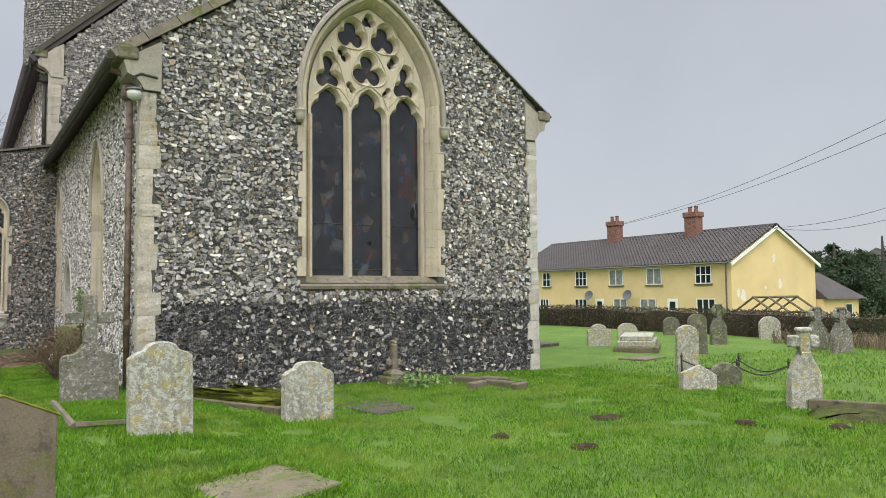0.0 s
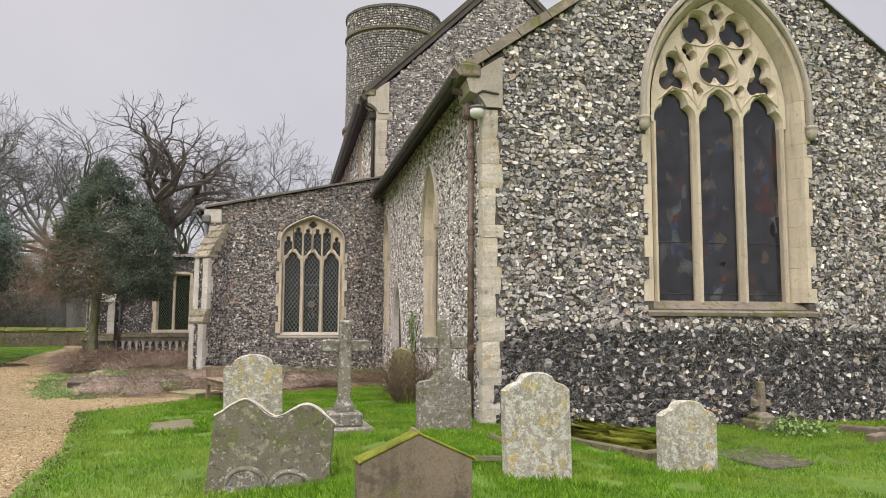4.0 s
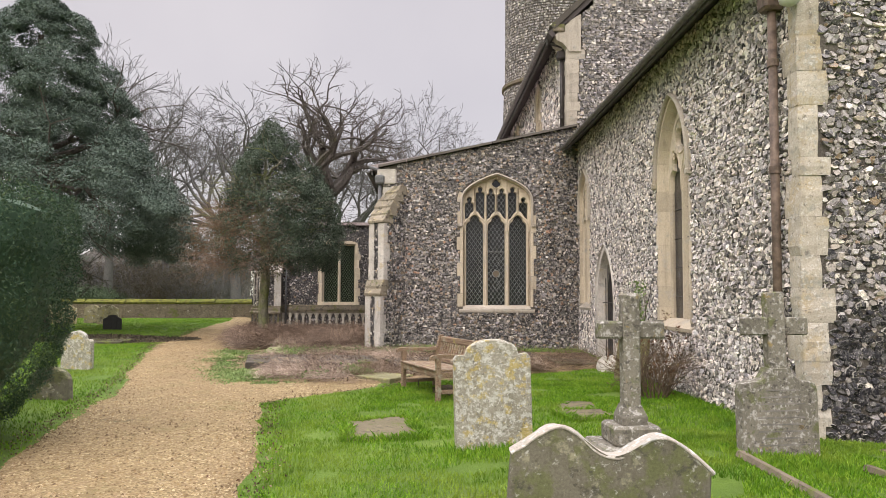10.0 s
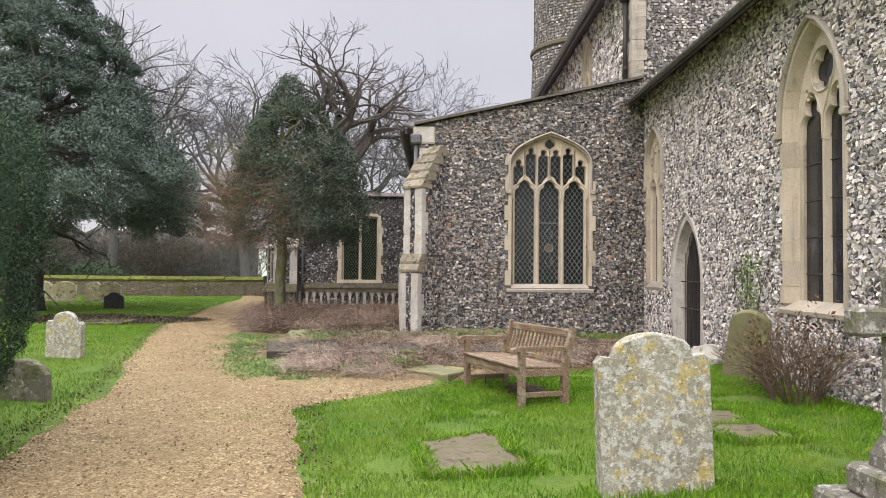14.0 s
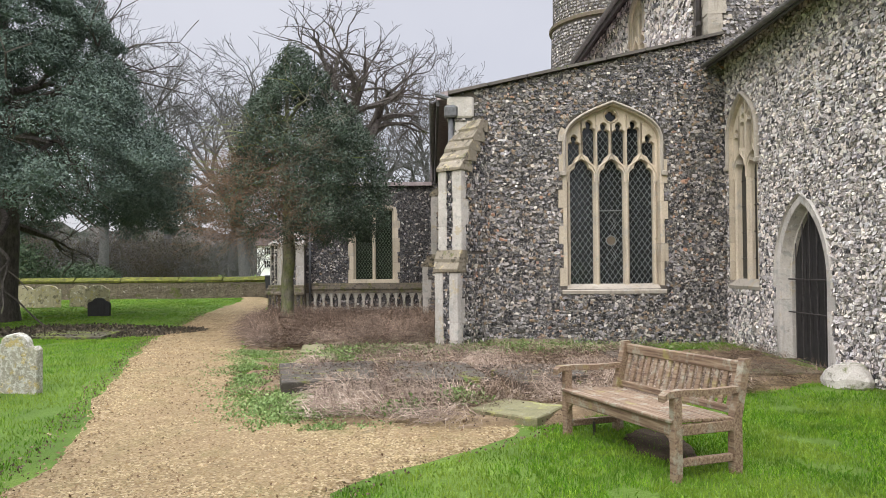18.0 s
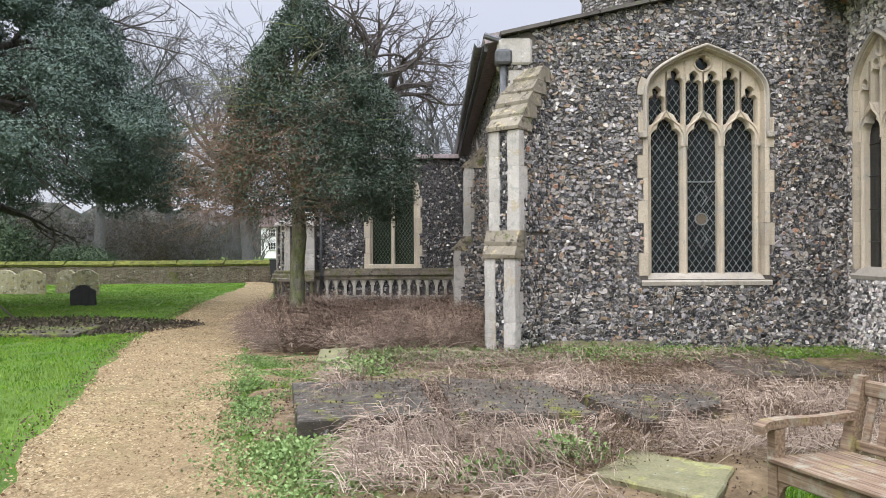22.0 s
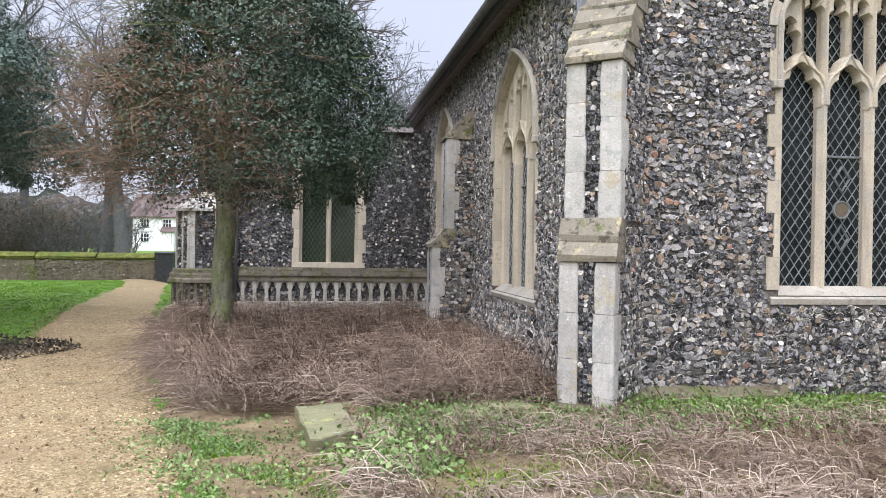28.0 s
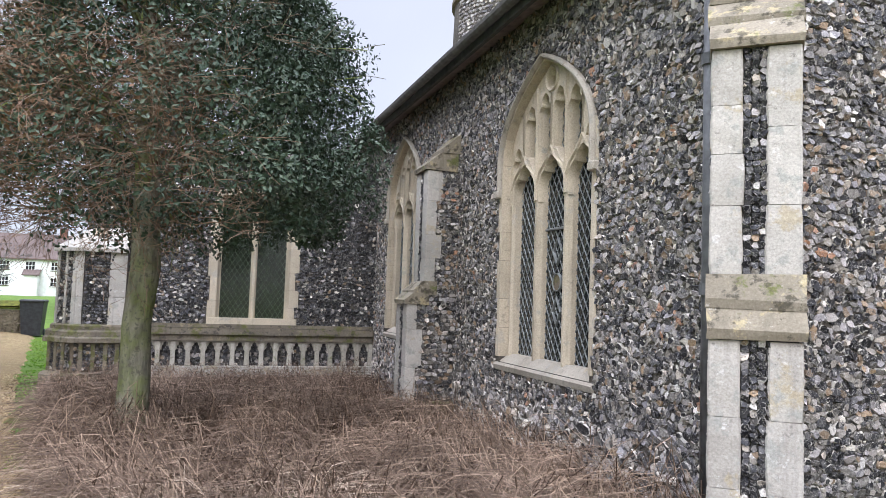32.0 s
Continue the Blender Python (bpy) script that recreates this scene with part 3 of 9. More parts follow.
def gz(x, y):
    """Height of the churchyard's ground: it climbs gently to the aisle, drops again to the porch, and falls away past the north-east hedge."""
    z = 0.19 + 0.0125 * max(-30.0, min(y, 20.0)) - 0.030 * max(0.0, min(y - 23.0, 7.5)) * max(0.0, min(1.0, (x + 9.5) / 2.5))
    if x > 22:
        z -= 1.9 * min(1, (x - 22) / 18) ** 1.5
    z += 0.22 * math.exp(-((x - 1.6) / 2.0) ** 2 - ((y - 8.8) / 3.2) ** 2)
    return z + 0.025 * math.sin(0.9 * x + 0.4 * y) * math.cos(0.55 * y - 0.3 * x)


def face_e(y, x=0.0, z=0.0):
    """Local (u, v, w) on a wall that faces east (-y)."""
    return Matrix(((1, 0, 0, x), (0, 0, -1, y), (0, 1, 0, z), (0, 0, 0, 1)))


def face_s(x, y=0.0, z=0.0):
    """Local (u, v, w) on a wall that faces south (-x): u runs along -y."""
    return Matrix(((0, 0, -1, x), (-1, 0, 0, y), (0, 1, 0, z), (0, 0, 0, 1)))


def inside(poly, u, v):
    hit = False
    n = len(poly)
    j = n - 1
    for i in range(n):
        a, b = poly[i], poly[j]
        if (a[1] > v) != (b[1] > v) and u < (b[0] - a[0]) * (v - a[1]) / (b[1] - a[1]) + a[0]:
            hit = not hit
        j = i
    return hit


def arch(u0, u1, v0, spring, rise, n=10, four=False):
    """Outline of an arched opening: up the left jamb, over, and down the right one."""
    hw = (u1 - u0) / 2
    uc = (u0 + u1) / 2
    left = []
    if four:
        p, q, e = (0.42, 0.42, 0.74) if four == "steep" else (0.42, 0.25, 0.64)
        a, b, c, d = (u0, spring), (u0, spring + p * rise), (u0 + q * hw, spring + e * rise), (uc, spring + rise)
        for i in range(n + 1):
            t = i / n
            s = 1 - t
            left.append(tuple(s ** 3 * a[k] + 3 * s * s * t * b[k] + 3 * s * t * t * c[k] + t ** 3 * d[k] for k in (0, 1)))
    else:
        r = (hw * hw + rise * rise) / (2 * hw)
        end = math.atan2(rise, hw - r)
        for i in range(n + 1):
            an = math.pi + (end - math.pi) * i / n
            left.append((u0 + r + r * math.cos(an), spring + r * math.sin(an)))
    right = [(2 * uc - u, v) for u, v in reversed(left[:-1])]
    return [(u0, v0)] + left + right + [(u1, v0)]


def offset_line(pts, d):
    """The line moved d to its left (outward for arch())."""
    n = len(pts)
    res = []
    for i in range(n):
        a, b = pts[max(i - 1, 0)], pts[min(i + 1, n - 1)]
        du, dv = b[0] - a[0], b[1] - a[1]
        L = math.hypot(du, dv) or 1
        res.append((pts[i][0] - dv / L * d, pts[i][1] + du / L * d))
    return res


def solid_wall(name, outline, holes, thick, matrix, label, material=MORTAR):
    """A wall with thickness, cut through by its openings; the face lies at w = 0."""
    bm = bmesh.new()
    loops = []
    for loop in [outline] + holes:
        vs = [bm.verts.new((u, v, 0)) for u, v in loop]
        es = [bm.edges.new((vs[i], vs[(i + 1) % len(vs)])) for i in range(len(vs))]
        loops.append(vs)
    bmesh.ops.triangle_fill(bm, use_beauty=True, use_dissolve=False, edges=bm.edges[:], normal=(0, 0, 1))
    front = bm.faces[:]
    twin = {}
    for vs in loops:
        for v in vs:
            twin[v] = bm.verts.new((v.co.x, v.co.y, -thick))
    for f in front:
        bm.faces.new([twin[v] for v in reversed(f.verts)])
    for vs in loops:
        for i in range(len(vs)):
            a, b = vs[i], vs[(i + 1) % len(vs)]
            bm.faces.new((a, b, twin[b], twin[a]))
    bmesh.ops.recalc_face_normals(bm, faces=bm.faces[:])
    me = bpy.data.meshes.new(name)
    bm.to_mesh(me)
    bm.free()
    me.materials.append(material)
    ob = new(name, me)
    ob.matrix_basis = matrix
    return tagged(ob, label, "wall", kind="structure")


# ---- flints ----
def flint(mb, u, v, w, h, deep, r, tilt=0.6):
    """One flint bedded in a wall: an uneven lump with a rind and a knapped face."""
    n = r.choice((5, 6, 6, 7, 8))
    rim = 1 if r.random() < 0.5 else 0
    inset = r.uniform(0.66, 0.88)
    turn = r.uniform(-0.5, 0.5)
    ring0, ring1, ring2 = [], [], []
    tu, tv = r.uniform(-tilt, tilt) * deep, r.uniform(-tilt, tilt) * deep
    for i in range(n):
        a = 2 * math.pi * (i + r.uniform(-0.28, 0.28)) / n
        k = r.uniform(0.7, 1.2)
        x, y = math.cos(a) * w / 2 * k, math.sin(a) * h / 2 * k
        x, y = x * math.cos(turn) - y * math.sin(turn), x * math.sin(turn) + y * math.cos(turn)
        ring0.append((u + x, v + y, -0.004))
        ring1.append((u + x * 0.95, v + y * 0.95, deep * 0.55))
        ring2.append((u + x * inset, v + y * inset, deep + tu * x / w * 2 + tv * y / h * 2))
    o = len(mb.v)
    mb.v.extend(ring0 + ring1 + ring2)
    for i in range(n):
        j = (i + 1) % n
        mb.f.append((o + i, o + j, o + n + j, o + n + i))
        mb.f.append((o + n + i, o + n + j, o + 2 * n + j, o + 2 * n + i))
        mb.mi.extend((rim, rim))
    mb.f.append(tuple(o + 2 * n + i for i in range(n)))
    mb.mi.append(0)


FLINT_MESH = {}


def flint_meshes(key):
    if key not in FLINT_MESH:
        r = random.Random(len(key) + 40)
        made = []
        for k in range(14):
            mb = MB()
            flint(mb, 0, 0, r.uniform(0.9, 1.15), r.uniform(0.85, 1.1), 1.0, r, 0.35)
            made.append(mb.mesh("flint", FLINT[key, False]))
        FLINT_MESH[key] = made
    return FLINT_MESH[key]


def flints(wall, key, outline, keep_out, size, near=None, seed=1, course=0.35, count=300, tight=1.0):
    """Beds flints in courses over a wall's face: those within the stretch near as pieces, the rest joined."""
    r = random.Random(seed)
    us, vs = [p[0] for p in outline], [p[1] for p in outline]
    boxes = [(min(p[0] for p in k), max(p[0] for p in k), min(p[1] for p in k), max(p[1] for p in k), k) for k in keep_out]
    mb = MB()
    singles = []
    v = min(vs)
    while v < max(vs):
        h = size * r.uniform(0.62, 0.95)
        u = min(us) - r.uniform(0, size)
        while u < max(us):
            w = size * r.choice((0.55, 0.7, 0.85, 1.0, 1.0, 1.25, 1.6)) * r.uniform(0.9, 1.1)
            cu, cv = u + w / 2, v + h / 2 + r.uniform(-course, course) * h
            u += w
            if not inside(outline, cu, cv) or any(b[0] < cu < b[1] and b[2] < cv < b[3] and inside(b[4], cu, cv) for b in boxes):
                continue
            if r.random() < 0.02:
                continue
            k = r.uniform(1.12, 1.48) * tight
            ww, hh, dd = w * k, h * k * r.uniform(0.85, 1.4), size * r.uniform(0.18, 0.44)
            if near and near[0] < cu < near[1] and near[2] < cv < near[3] and len(singles) < count:
                singles.append((cu, cv, ww, hh, dd))
            else:
                flint(mb, cu, cv, ww, hh, dd, r)
            if r.random() < 0.75 and inside(outline, u, cv) and not any(b[0] - 0.03 < u < b[1] + 0.03 and b[2] - 0.03 < cv < b[3] + 0.03 for b in boxes):
                flint(mb, u + r.uniform(-0.2, 0.2) * size, v + r.uniform(0.1, 0.9) * h, size * r.uniform(0.25, 0.45), size * r.uniform(0.2, 0.4), size * r.uniform(0.15, 0.3), r)
        v += h
    if mb.v:
        tagged(part("flintwork", mb, FLINT[key, True], wall), "bed of knapped and rounded flints in lime mortar", kind="stuff")
    meshes = flint_meshes(key)
    for cu, cv, ww, hh, dd in singles:
        ob = part("flint", None, None, wall, mesh=r.choice(meshes))
        ob.matrix_basis = Matrix.Translation((cu, cv, 0)) @ Matrix.Rotation(r.uniform(-0.4, 0.4), 4, "Z") @ Matrix.Diagonal((ww, hh, dd, 1))


# ---- dressed stone ----
def ring_blocks(parent, outline, splay, recess, outer, material, name="jamb_stone", size=0.3, tooth=0.07, proud=0.014, seed=2, head=None):
    """Dressed stones round an opening, laid block by block: a splay from the face down to the glass line, and a toothed outer edge."""
    r = random.Random(seed)
    P = []
    for a, b in zip(outline, outline[1:]):
        L = math.hypot(b[0] - a[0], b[1] - a[1])
        k = max(1, round(L / 0.1))
        P += [(a[0] + (b[0] - a[0]) * i / k, a[1] + (b[1] - a[1]) * i / k) for i in range(k)]
    P.append(outline[-1])
    N = offset_line(P, 1.0)
    N = [(n[0] - p[0], n[1] - p[1]) for p, n in zip(P, N)]
    i = 0
    flip = r.random() < 0.5
    covers = []
    while i < len(P) - 1:
        k = min(len(P) - 1, i + max(2, round(size * r.uniform(0.75, 1.3) / 0.1)))
        if len(P) - 1 - k < 2:
            k = len(P) - 1
        upright = abs(N[(i + k) // 2][1]) < 0.25
        out = (head if head and not upright else outer) + (tooth if flip and upright else 0) + r.uniform(-0.01, 0.015)
        flip = not flip
        sec = [(0, -recess - 0.1), (0, -recess), (0.02, -recess + 0.012), (splay * 0.55, -recess * 0.42), (splay * 0.62, -recess * 0.30), (splay - 0.01, proud - 0.004), (splay + 0.012, proud), (out - 0.008, proud), (out, proud - 0.008), (out, -0.1)]
        mb = MB()
        vs, f = [], []
        idx = list(range(i, k + 1))
        for q, j in enumerate(idx):
            e = 0.0015 if q == 0 else (-0.0015 if q == len(idx) - 1 else 0)
            t = (P[min(j + 1, len(P) - 1)][0] - P[max(j - 1, 0)][0], P[min(j + 1, len(P) - 1)][1] - P[max(j - 1, 0)][1])
            L = math.hypot(*t) or 1
            for s, w in sec:
                vs.append((P[j][0] + N[j][0] * s + t[0] / L * e, P[j][1] + N[j][1] * s + t[1] / L * e, w))
        c = len(sec)
        for q in range(len(idx) - 1):
            for s in range(c):
                s2 = (s + 1) % c
                f.append((q * c + s, (q + 1) * c + s, (q + 1) * c + s2, q * c + s2))
        f += [tuple(range(c - 1, -1, -1)), tuple(range((len(idx) - 1) * c, len(idx) * c))]
        mb.add(vs, f)
        part(name, mb, material, parent)
        e = out + 0.016
        covers.append([P[j] for j in idx] + [(P[j][0] + N[j][0] * e, P[j][1] + N[j][1] * e) for j in reversed(idx)])
        i = k
    return covers + [outline]


def lattice(mb, u0, u1, v0, v1, step_u, step_v, w, bar=0.012):
    """Diagonal lead cames clipped to a light."""
    slope = step_v / step_u
    for sgn in (1, -1):
        k = -int((v1 - v0) / step_v) - 2
        while k * step_u < (u1 - u0) + (v1 - v0) / slope + step_u:
            # line v = v0 + sgn*slope*(u - ua)
            ua = u0 + k * step_u if sgn > 0 else u0 + k * step_u
            pts = []
            for u in (u0, u1):
                v = v0 + sgn * slope * (u - ua)
                pts.append((u, v))
            (a, va), (b, vb) = pts
            lo, hi = (v0, v1)
            def clip(a, va, b, vb):
                t0, t1 = 0.0, 1.0
                dv = vb - va
                for lim, s in ((lo, 1), (hi, -1)):
                    q0, q1 = (va - lim) * s, (vb - lim) * s
                    if q0 < 0 and q1 < 0:
                        return None
                    if q0 < 0:
                        t0 = max(t0, q0 / (q0 - q1))
                    elif q1 < 0:
                        t1 = min(t1, q0 / (q0 - q1))
                if t1 - t0 < 0.02:
                    return None
                return [(a + (b - a) * t0, va + dv * t0), (a + (b - a) * t1, va + dv * t1)]
            seg = clip(a, va, b, vb)
            if seg:
                mb.sweep(seg, bar, w, w + 0.008, c=0.003)
            k += 1


def circle(uc, vc, r, n=20, a0=0.0):
    return [(uc + r * math.cos(a0 + 2 * math.pi * i / n), vc + r * math.sin(a0 + 2 * math.pi * i / n)) for i in range(n)]


def lobed(uc, vc, lobes, core, grow_, a0=0.0, a1=2 * math.pi, n=40, closed=True):
    """Outline of several overlapping round lobes (du, dv, r) about a centre, with cusps between them."""
    pts = []
    for i in range(n if closed else n + 1):
        a = a0 + (a1 - a0) * i / n
        ca, sa = math.cos(a), math.sin(a)
        R = core + grow_
        for du, dv, r in lobes:
            b = du * ca + dv * sa
            q = (r + grow_) ** 2 - (du * du + dv * dv - b * b)
            if q >= 0:
                R = max(R, b + math.sqrt(q))
        pts.append((uc + R * ca, vc + R * sa))
    return pts


def foil_hole(uc, vc, d, r, lobes, turn, g, core=None):
    """A foiled piercing as (wide front edge, narrow back edge)."""
    L = [(d * math.cos(turn + 2 * math.pi * k / lobes), d * math.sin(turn + 2 * math.pi * k / lobes), r) for k in range(lobes)]
    core = core if core is not None else d * 0.5
    return lobed(uc, vc, L, core, g), lobed(uc, vc, L, core, 0.0)


def light_hole(uc, hw, v_left, v_right, spring, tall, g, square_foot=True):
    """A light with a trefoil-cusped head; its foot may slope as one side of an ogee."""
    res = []
    for e in (g, 0.0):
        L = [(-hw * 0.42, 0.0, hw * 0.58), (hw * 0.42, 0.0, hw * 0.58), (0.0, tall - hw * 0.56, hw * 0.56), (0.0, tall - hw * 0.12, hw * 0.2)]
        head = lobed(uc, spring, L, hw * 0.58, e, 0.0, math.pi, 32, False)
        low = 0.0 if square_foot else e
        vl, vr = v_left - low, v_right - low
        foot = [(uc - hw - e, vl), (uc - hw * 0.3, vl * 0.72 + vr * 0.28 + (0 if square_foot else (vr - vl) * -0.1)), (uc + hw * 0.3, vl * 0.28 + vr * 0.72), (uc + hw + e, vr)]
        res.append(foot + head)
    return tuple(res)


def pierced(outline, holes, w0, w1, depth=0.05):
    """A tracery slab cut through by moulded openings; lights run on below its foot."""
    loops = [outline] + [h[0] for h in holes]
    low = min(v for _, v in outline)
    vs, es = [], []
    for loop in loops:
        o = len(vs)
        vs += [Vector(p) for p in loop]
        es += [(o + i, o + (i + 1) % len(loop)) for i in range(len(loop))]
    v2, _, f2, _, _, _ = geometry.delaunay_2d_cdt(vs, es, [], 0, 1e-6)
    mb = MB()
    keep = []
    for f in f2:
        cu, cv = sum(v2[i].x for i in f) / len(f), sum(v2[i].y for i in f) / len(f)
        if inside(outline, cu, cv) and not any(inside(h[0], cu, cv) for h in holes):
            keep.append(tuple(f))
    mb.add([(p.x, p.y, w1) for p in v2], keep)
    for big, small in holes:
        n = len(big)
        mid = [(a[0] * 0.35 + b[0] * 0.65, a[1] * 0.35 + b[1] * 0.65) for a, b in zip(big, small)]
        vs = [(u, v, w1) for u, v in big] + [(u, v, w1 - depth * 0.5) for u, v in mid] + [(u, v, w1 - depth) for u, v in small] + [(u, v, w0) for u, v in small]
        walls = [i for i in range(n) if not (big[i][1] < low and big[(i + 1) % n][1] < low)]
        mb.add(vs, [(k * n + i, k * n + (i + 1) % n, k * n + n + (i + 1) % n, k * n + n + i) for k in range(3) for i in walls])
    return mb


def worn(mb, amount, seed):
    """Roughens edges by a few millimetres, as weather does."""
    mb.v = [(x + amount * noise.noise((x * 9 + seed, y * 9, z * 9)), y + amount * noise.noise((x * 9, y * 9 + seed, z * 9)), z + amount * noise.noise((x * 9, y * 9, z * 9 + seed))) for x, y, z in mb.v]
    return mb


def box_poly(u0, u1, v0, v1):
    return [(u0, v0), (u1, v0), (u1, v1), (u0, v1)]


# ---- the church: chancel, nave, tower, south aisle and porch ----
CH_E, CH_S, CH_N = 10.75, 3.0, 10.0
AI_E, AI_S = 20.98, -1.47
PO_E = 30.0


def sill_block(win, u0, u1, v0, v1, w0, w1, material):
    mb = MB()
    mb.add([(u0, v0, -0.15), (u1, v0, -0.15), (u1, v0, w1 - 0.01), (u0, v0, w1 - 0.01), (u0, v0 + 0.05, w1), (u1, v0 + 0.05, w1), (u1, v1, w0), (u0, v1, w0), (u0, v1, -0.4), (u1, v1, -0.4)],
           [(0, 1, 2, 3), (3, 2, 5, 4), (4, 5, 6, 7), (7, 6, 9, 8), (8, 9, 1, 0), (0, 3, 4, 7, 8), (1, 9, 6, 5, 2)])
    part("sill", mb, material, win)


def hood(win, line, material, stops=True, t=0.05, proud=0.06):
    mb = MB()
    mb.sweep(line, t, 0.0, proud, c=0.018)
    if stops:
        for end, s in ((line[0], -1), (line[-1], 1)):
            mb.box(end[0] - 0.05 + s * 0.03, end[0] + 0.05 + s * 0.03, end[1] - 0.07, end[1] + 0.01, 0.0, proud + 0.01, 0.012)
    part("hood_mould", mb, material, win)


def panel_tracery(win, a, b, top_v, n, arc, recess, material):
    """Perpendicular tracery: cusped lights, two small lights over each, a quatrefoil at the crown."""
    lw = (b - a) / n
    w0, w1 = -recess - 0.1, -recess + 0.05
    foot = top_v - 1.25
    rise = lambda u: max([v0 + (v1 - v0) * (u - u0) / (u1 - u0) for (u0, v0), (u1, v1) in zip(arc, arc[1:]) if u0 <= u <= u1 and u1 > u0] or [foot + 0.6])
    holes = []
    for k in range(n):
        c = a + lw * (k + 0.5)
        holes.append(light_hole(c, lw / 2 - 0.055, foot - 0.02, foot - 0.02, top_v - 1.13, 0.24, 0.012))
        for s in (-1, 1):
            cc = c + s * lw * 0.25
            hw = lw * 0.25 - 0.027
            top = min(top_v - (0.275 if abs(cc - (a + b) / 2) < lw * 0.3 else 0.215), rise(cc - hw) - 0.03, rise(cc + hw) - 0.03)
            lo, hi = top_v - 0.97, top_v - 0.78
            vl, vr = (lo, hi) if s < 0 else (hi, lo)
            holes.append(light_hole(cc, hw, vl, vr, top - 0.16, 0.17, 0.012, False))
    c = (a + b) / 2
    holes.append(foil_hole(c, top_v - 0.15, 0.05, 0.05, 4, 0.0, 0.014))
    line = [(u, v) for u, v in arc if v > foot]
    outline = [(a - 0.02, foot), (a - 0.02, line[0][1])] + offset_line(line, 0.02) + [(b + 0.02, line[-1][1]), (b + 0.02, foot)]
    part("tracery", pierced(outline, holes, w0, w1), material, win)
    # moulded ribs that flow up off the mullions
    rib = MB()
    for k in range(n):
        cc = a + lw * (k + 0.5)
        for s in (-1, 1):
            rib.sweep([(cc + s * lw * 0.5, foot), (cc + s * lw * 0.48, top_v - 1.09), (cc + s * lw * 0.36, top_v - 0.98), (cc + s * lw * 0.14, top_v - 0.89), (cc, top_v - 0.77), (cc, min(top_v - 0.26, rise(cc) - 0.02))], 0.03, w0, w1 + 0.018, c=0.012)
        if k:
            rib.sweep([(a + lw * k, foot), (a + lw * k, rise(a + lw * k) - 0.02)], 0.032, w0, w1 + 0.02, c=0.012)
    rib.sweep(circle((a + b) / 2, top_v - 0.14, 0.115, 22), 0.028, w0, w1 + 0.02, True, 0.01)
    part("tracery_rib", rib, material, win)


def perp_window(name, label, matrix, u0, u1, sill, head, spring, apex, recess=0.16, material=CREAM, seed=5, f=0.165, n=3, leaded=True, jamb=0.085, tooth=0.075, four=True):
    """Window with panel tracery under a four-centred head."""
    win = tagged(new(name), label, "window", kind="structure")
    win.matrix_basis = matrix
    a, b = u0 + f, u1 - f
    rise = apex - spring - 0.07
    top_v = spring + rise
    inner = arch(a, b, sill, spring, rise, 12, four)
    covers = ring_blocks(win, inner, 0.035, recess, jamb, material, seed=seed, tooth=tooth, head=0.055)
    hood(win, offset_line(arch(a, b, head, spring, rise, 12, four), 0.062), ASHLAR)
    sill_block(win, a - jamb - 0.03, b + jamb + 0.03, sill - 0.13, sill + 0.03, -recess + 0.02, 0.03, ASHLAR)
    lw = (b - a) / n
    w0, w1 = -recess - 0.1, -recess + 0.05
    for k in range(1, n):
        part("mullion", MB().sweep([(a + lw * k, sill), (a + lw * k, top_v - 1.24)], 0.105, w0, w1, c=0.035), material, win)
    for e in (a + 0.026, b - 0.026):
        part("jamb_shaft", MB().sweep([(e, sill), (e, top_v - 1.24)], 0.056, w0, w1, c=0.018), material, win)
    panel_tracery(win, a, b, top_v, n, inner[1:-1], recess, material)
    part("tracery_glass", MB().prism([(a, head - 0.25), (b, head - 0.25)] + [(u, v) for u, v in reversed(inner) if v > spring - 0.01], -recess - 0.075, -recess - 0.065), GLASS, win)
    for k in range(n):
        x0, x1 = a + lw * k + 0.035, a + lw * (k + 1) - 0.035
        pane = part("pane", MB().prism([(x0, sill), (x1, sill), (x1, head - 0.1), (x0, head - 0.1)], -recess - 0.062, -recess - 0.056), GLASS, win)
        mb = MB()
        if leaded:
            lattice(mb, x0, x1, sill + 0.02, top_v - (0.42 if k in (0, n - 1) else 0.25), 0.095, 0.135, -recess - 0.055, 0.010)
            part("lead_lattice", mb, LEADCAME, pane)
        else:
            for z in (0.35, 0.77, 1.19, 1.6):
                if sill + z < head - 0.1:
                    mb.sweep([(x0, sill + z), (x1, sill + z)], 0.012, -recess - 0.053, -recess - 0.04, c=0.003)
            part("saddle_bar", mb, IRON, pane)
        if leaded and k == 1:
            roundel = MB()
            roundel.prism(circle((x0 + x1) / 2, sill + 0.75, 0.075), -recess - 0.055, -recess - 0.04)
            part("roundel", roundel, HEAD_C, pane, "plain dull glass roundel")
            extra = MB()
            extra.sweep(circle((x0 + x1) / 2, sill + 0.75, 0.08), 0.016, -recess - 0.055, -recess - 0.03, True, 0.004)
            extra.sweep([(x0, sill + 1.25), (x1, sill + 1.25)], 0.022, -recess - 0.055, -recess - 0.03, c=0.004)
            for zc in (0.48, 1.04):
                extra.sweep([((x0 + x1) / 2, sill + zc - 0.12), ((x0 + x1) / 2 + 0.08, sill + zc), ((x0 + x1) / 2, sill + zc + 0.12), ((x0 + x1) / 2 - 0.08, sill + zc)], 0.016, -recess - 0.055, -recess - 0.03, True, 0.004)
            part("diamond_came", extra, LEADCAME, pane)
    keep = [offset_line(arch(a, b, head, spring, rise, 12, four), 0.115), box_poly(a - jamb - 0.05, b + jamb + 0.05, sill - 0.15, sill + 0.04)] + covers
    return keep, offset_line(arch(a, b, sill - 0.05, spring, rise, 12, four), 0.03)


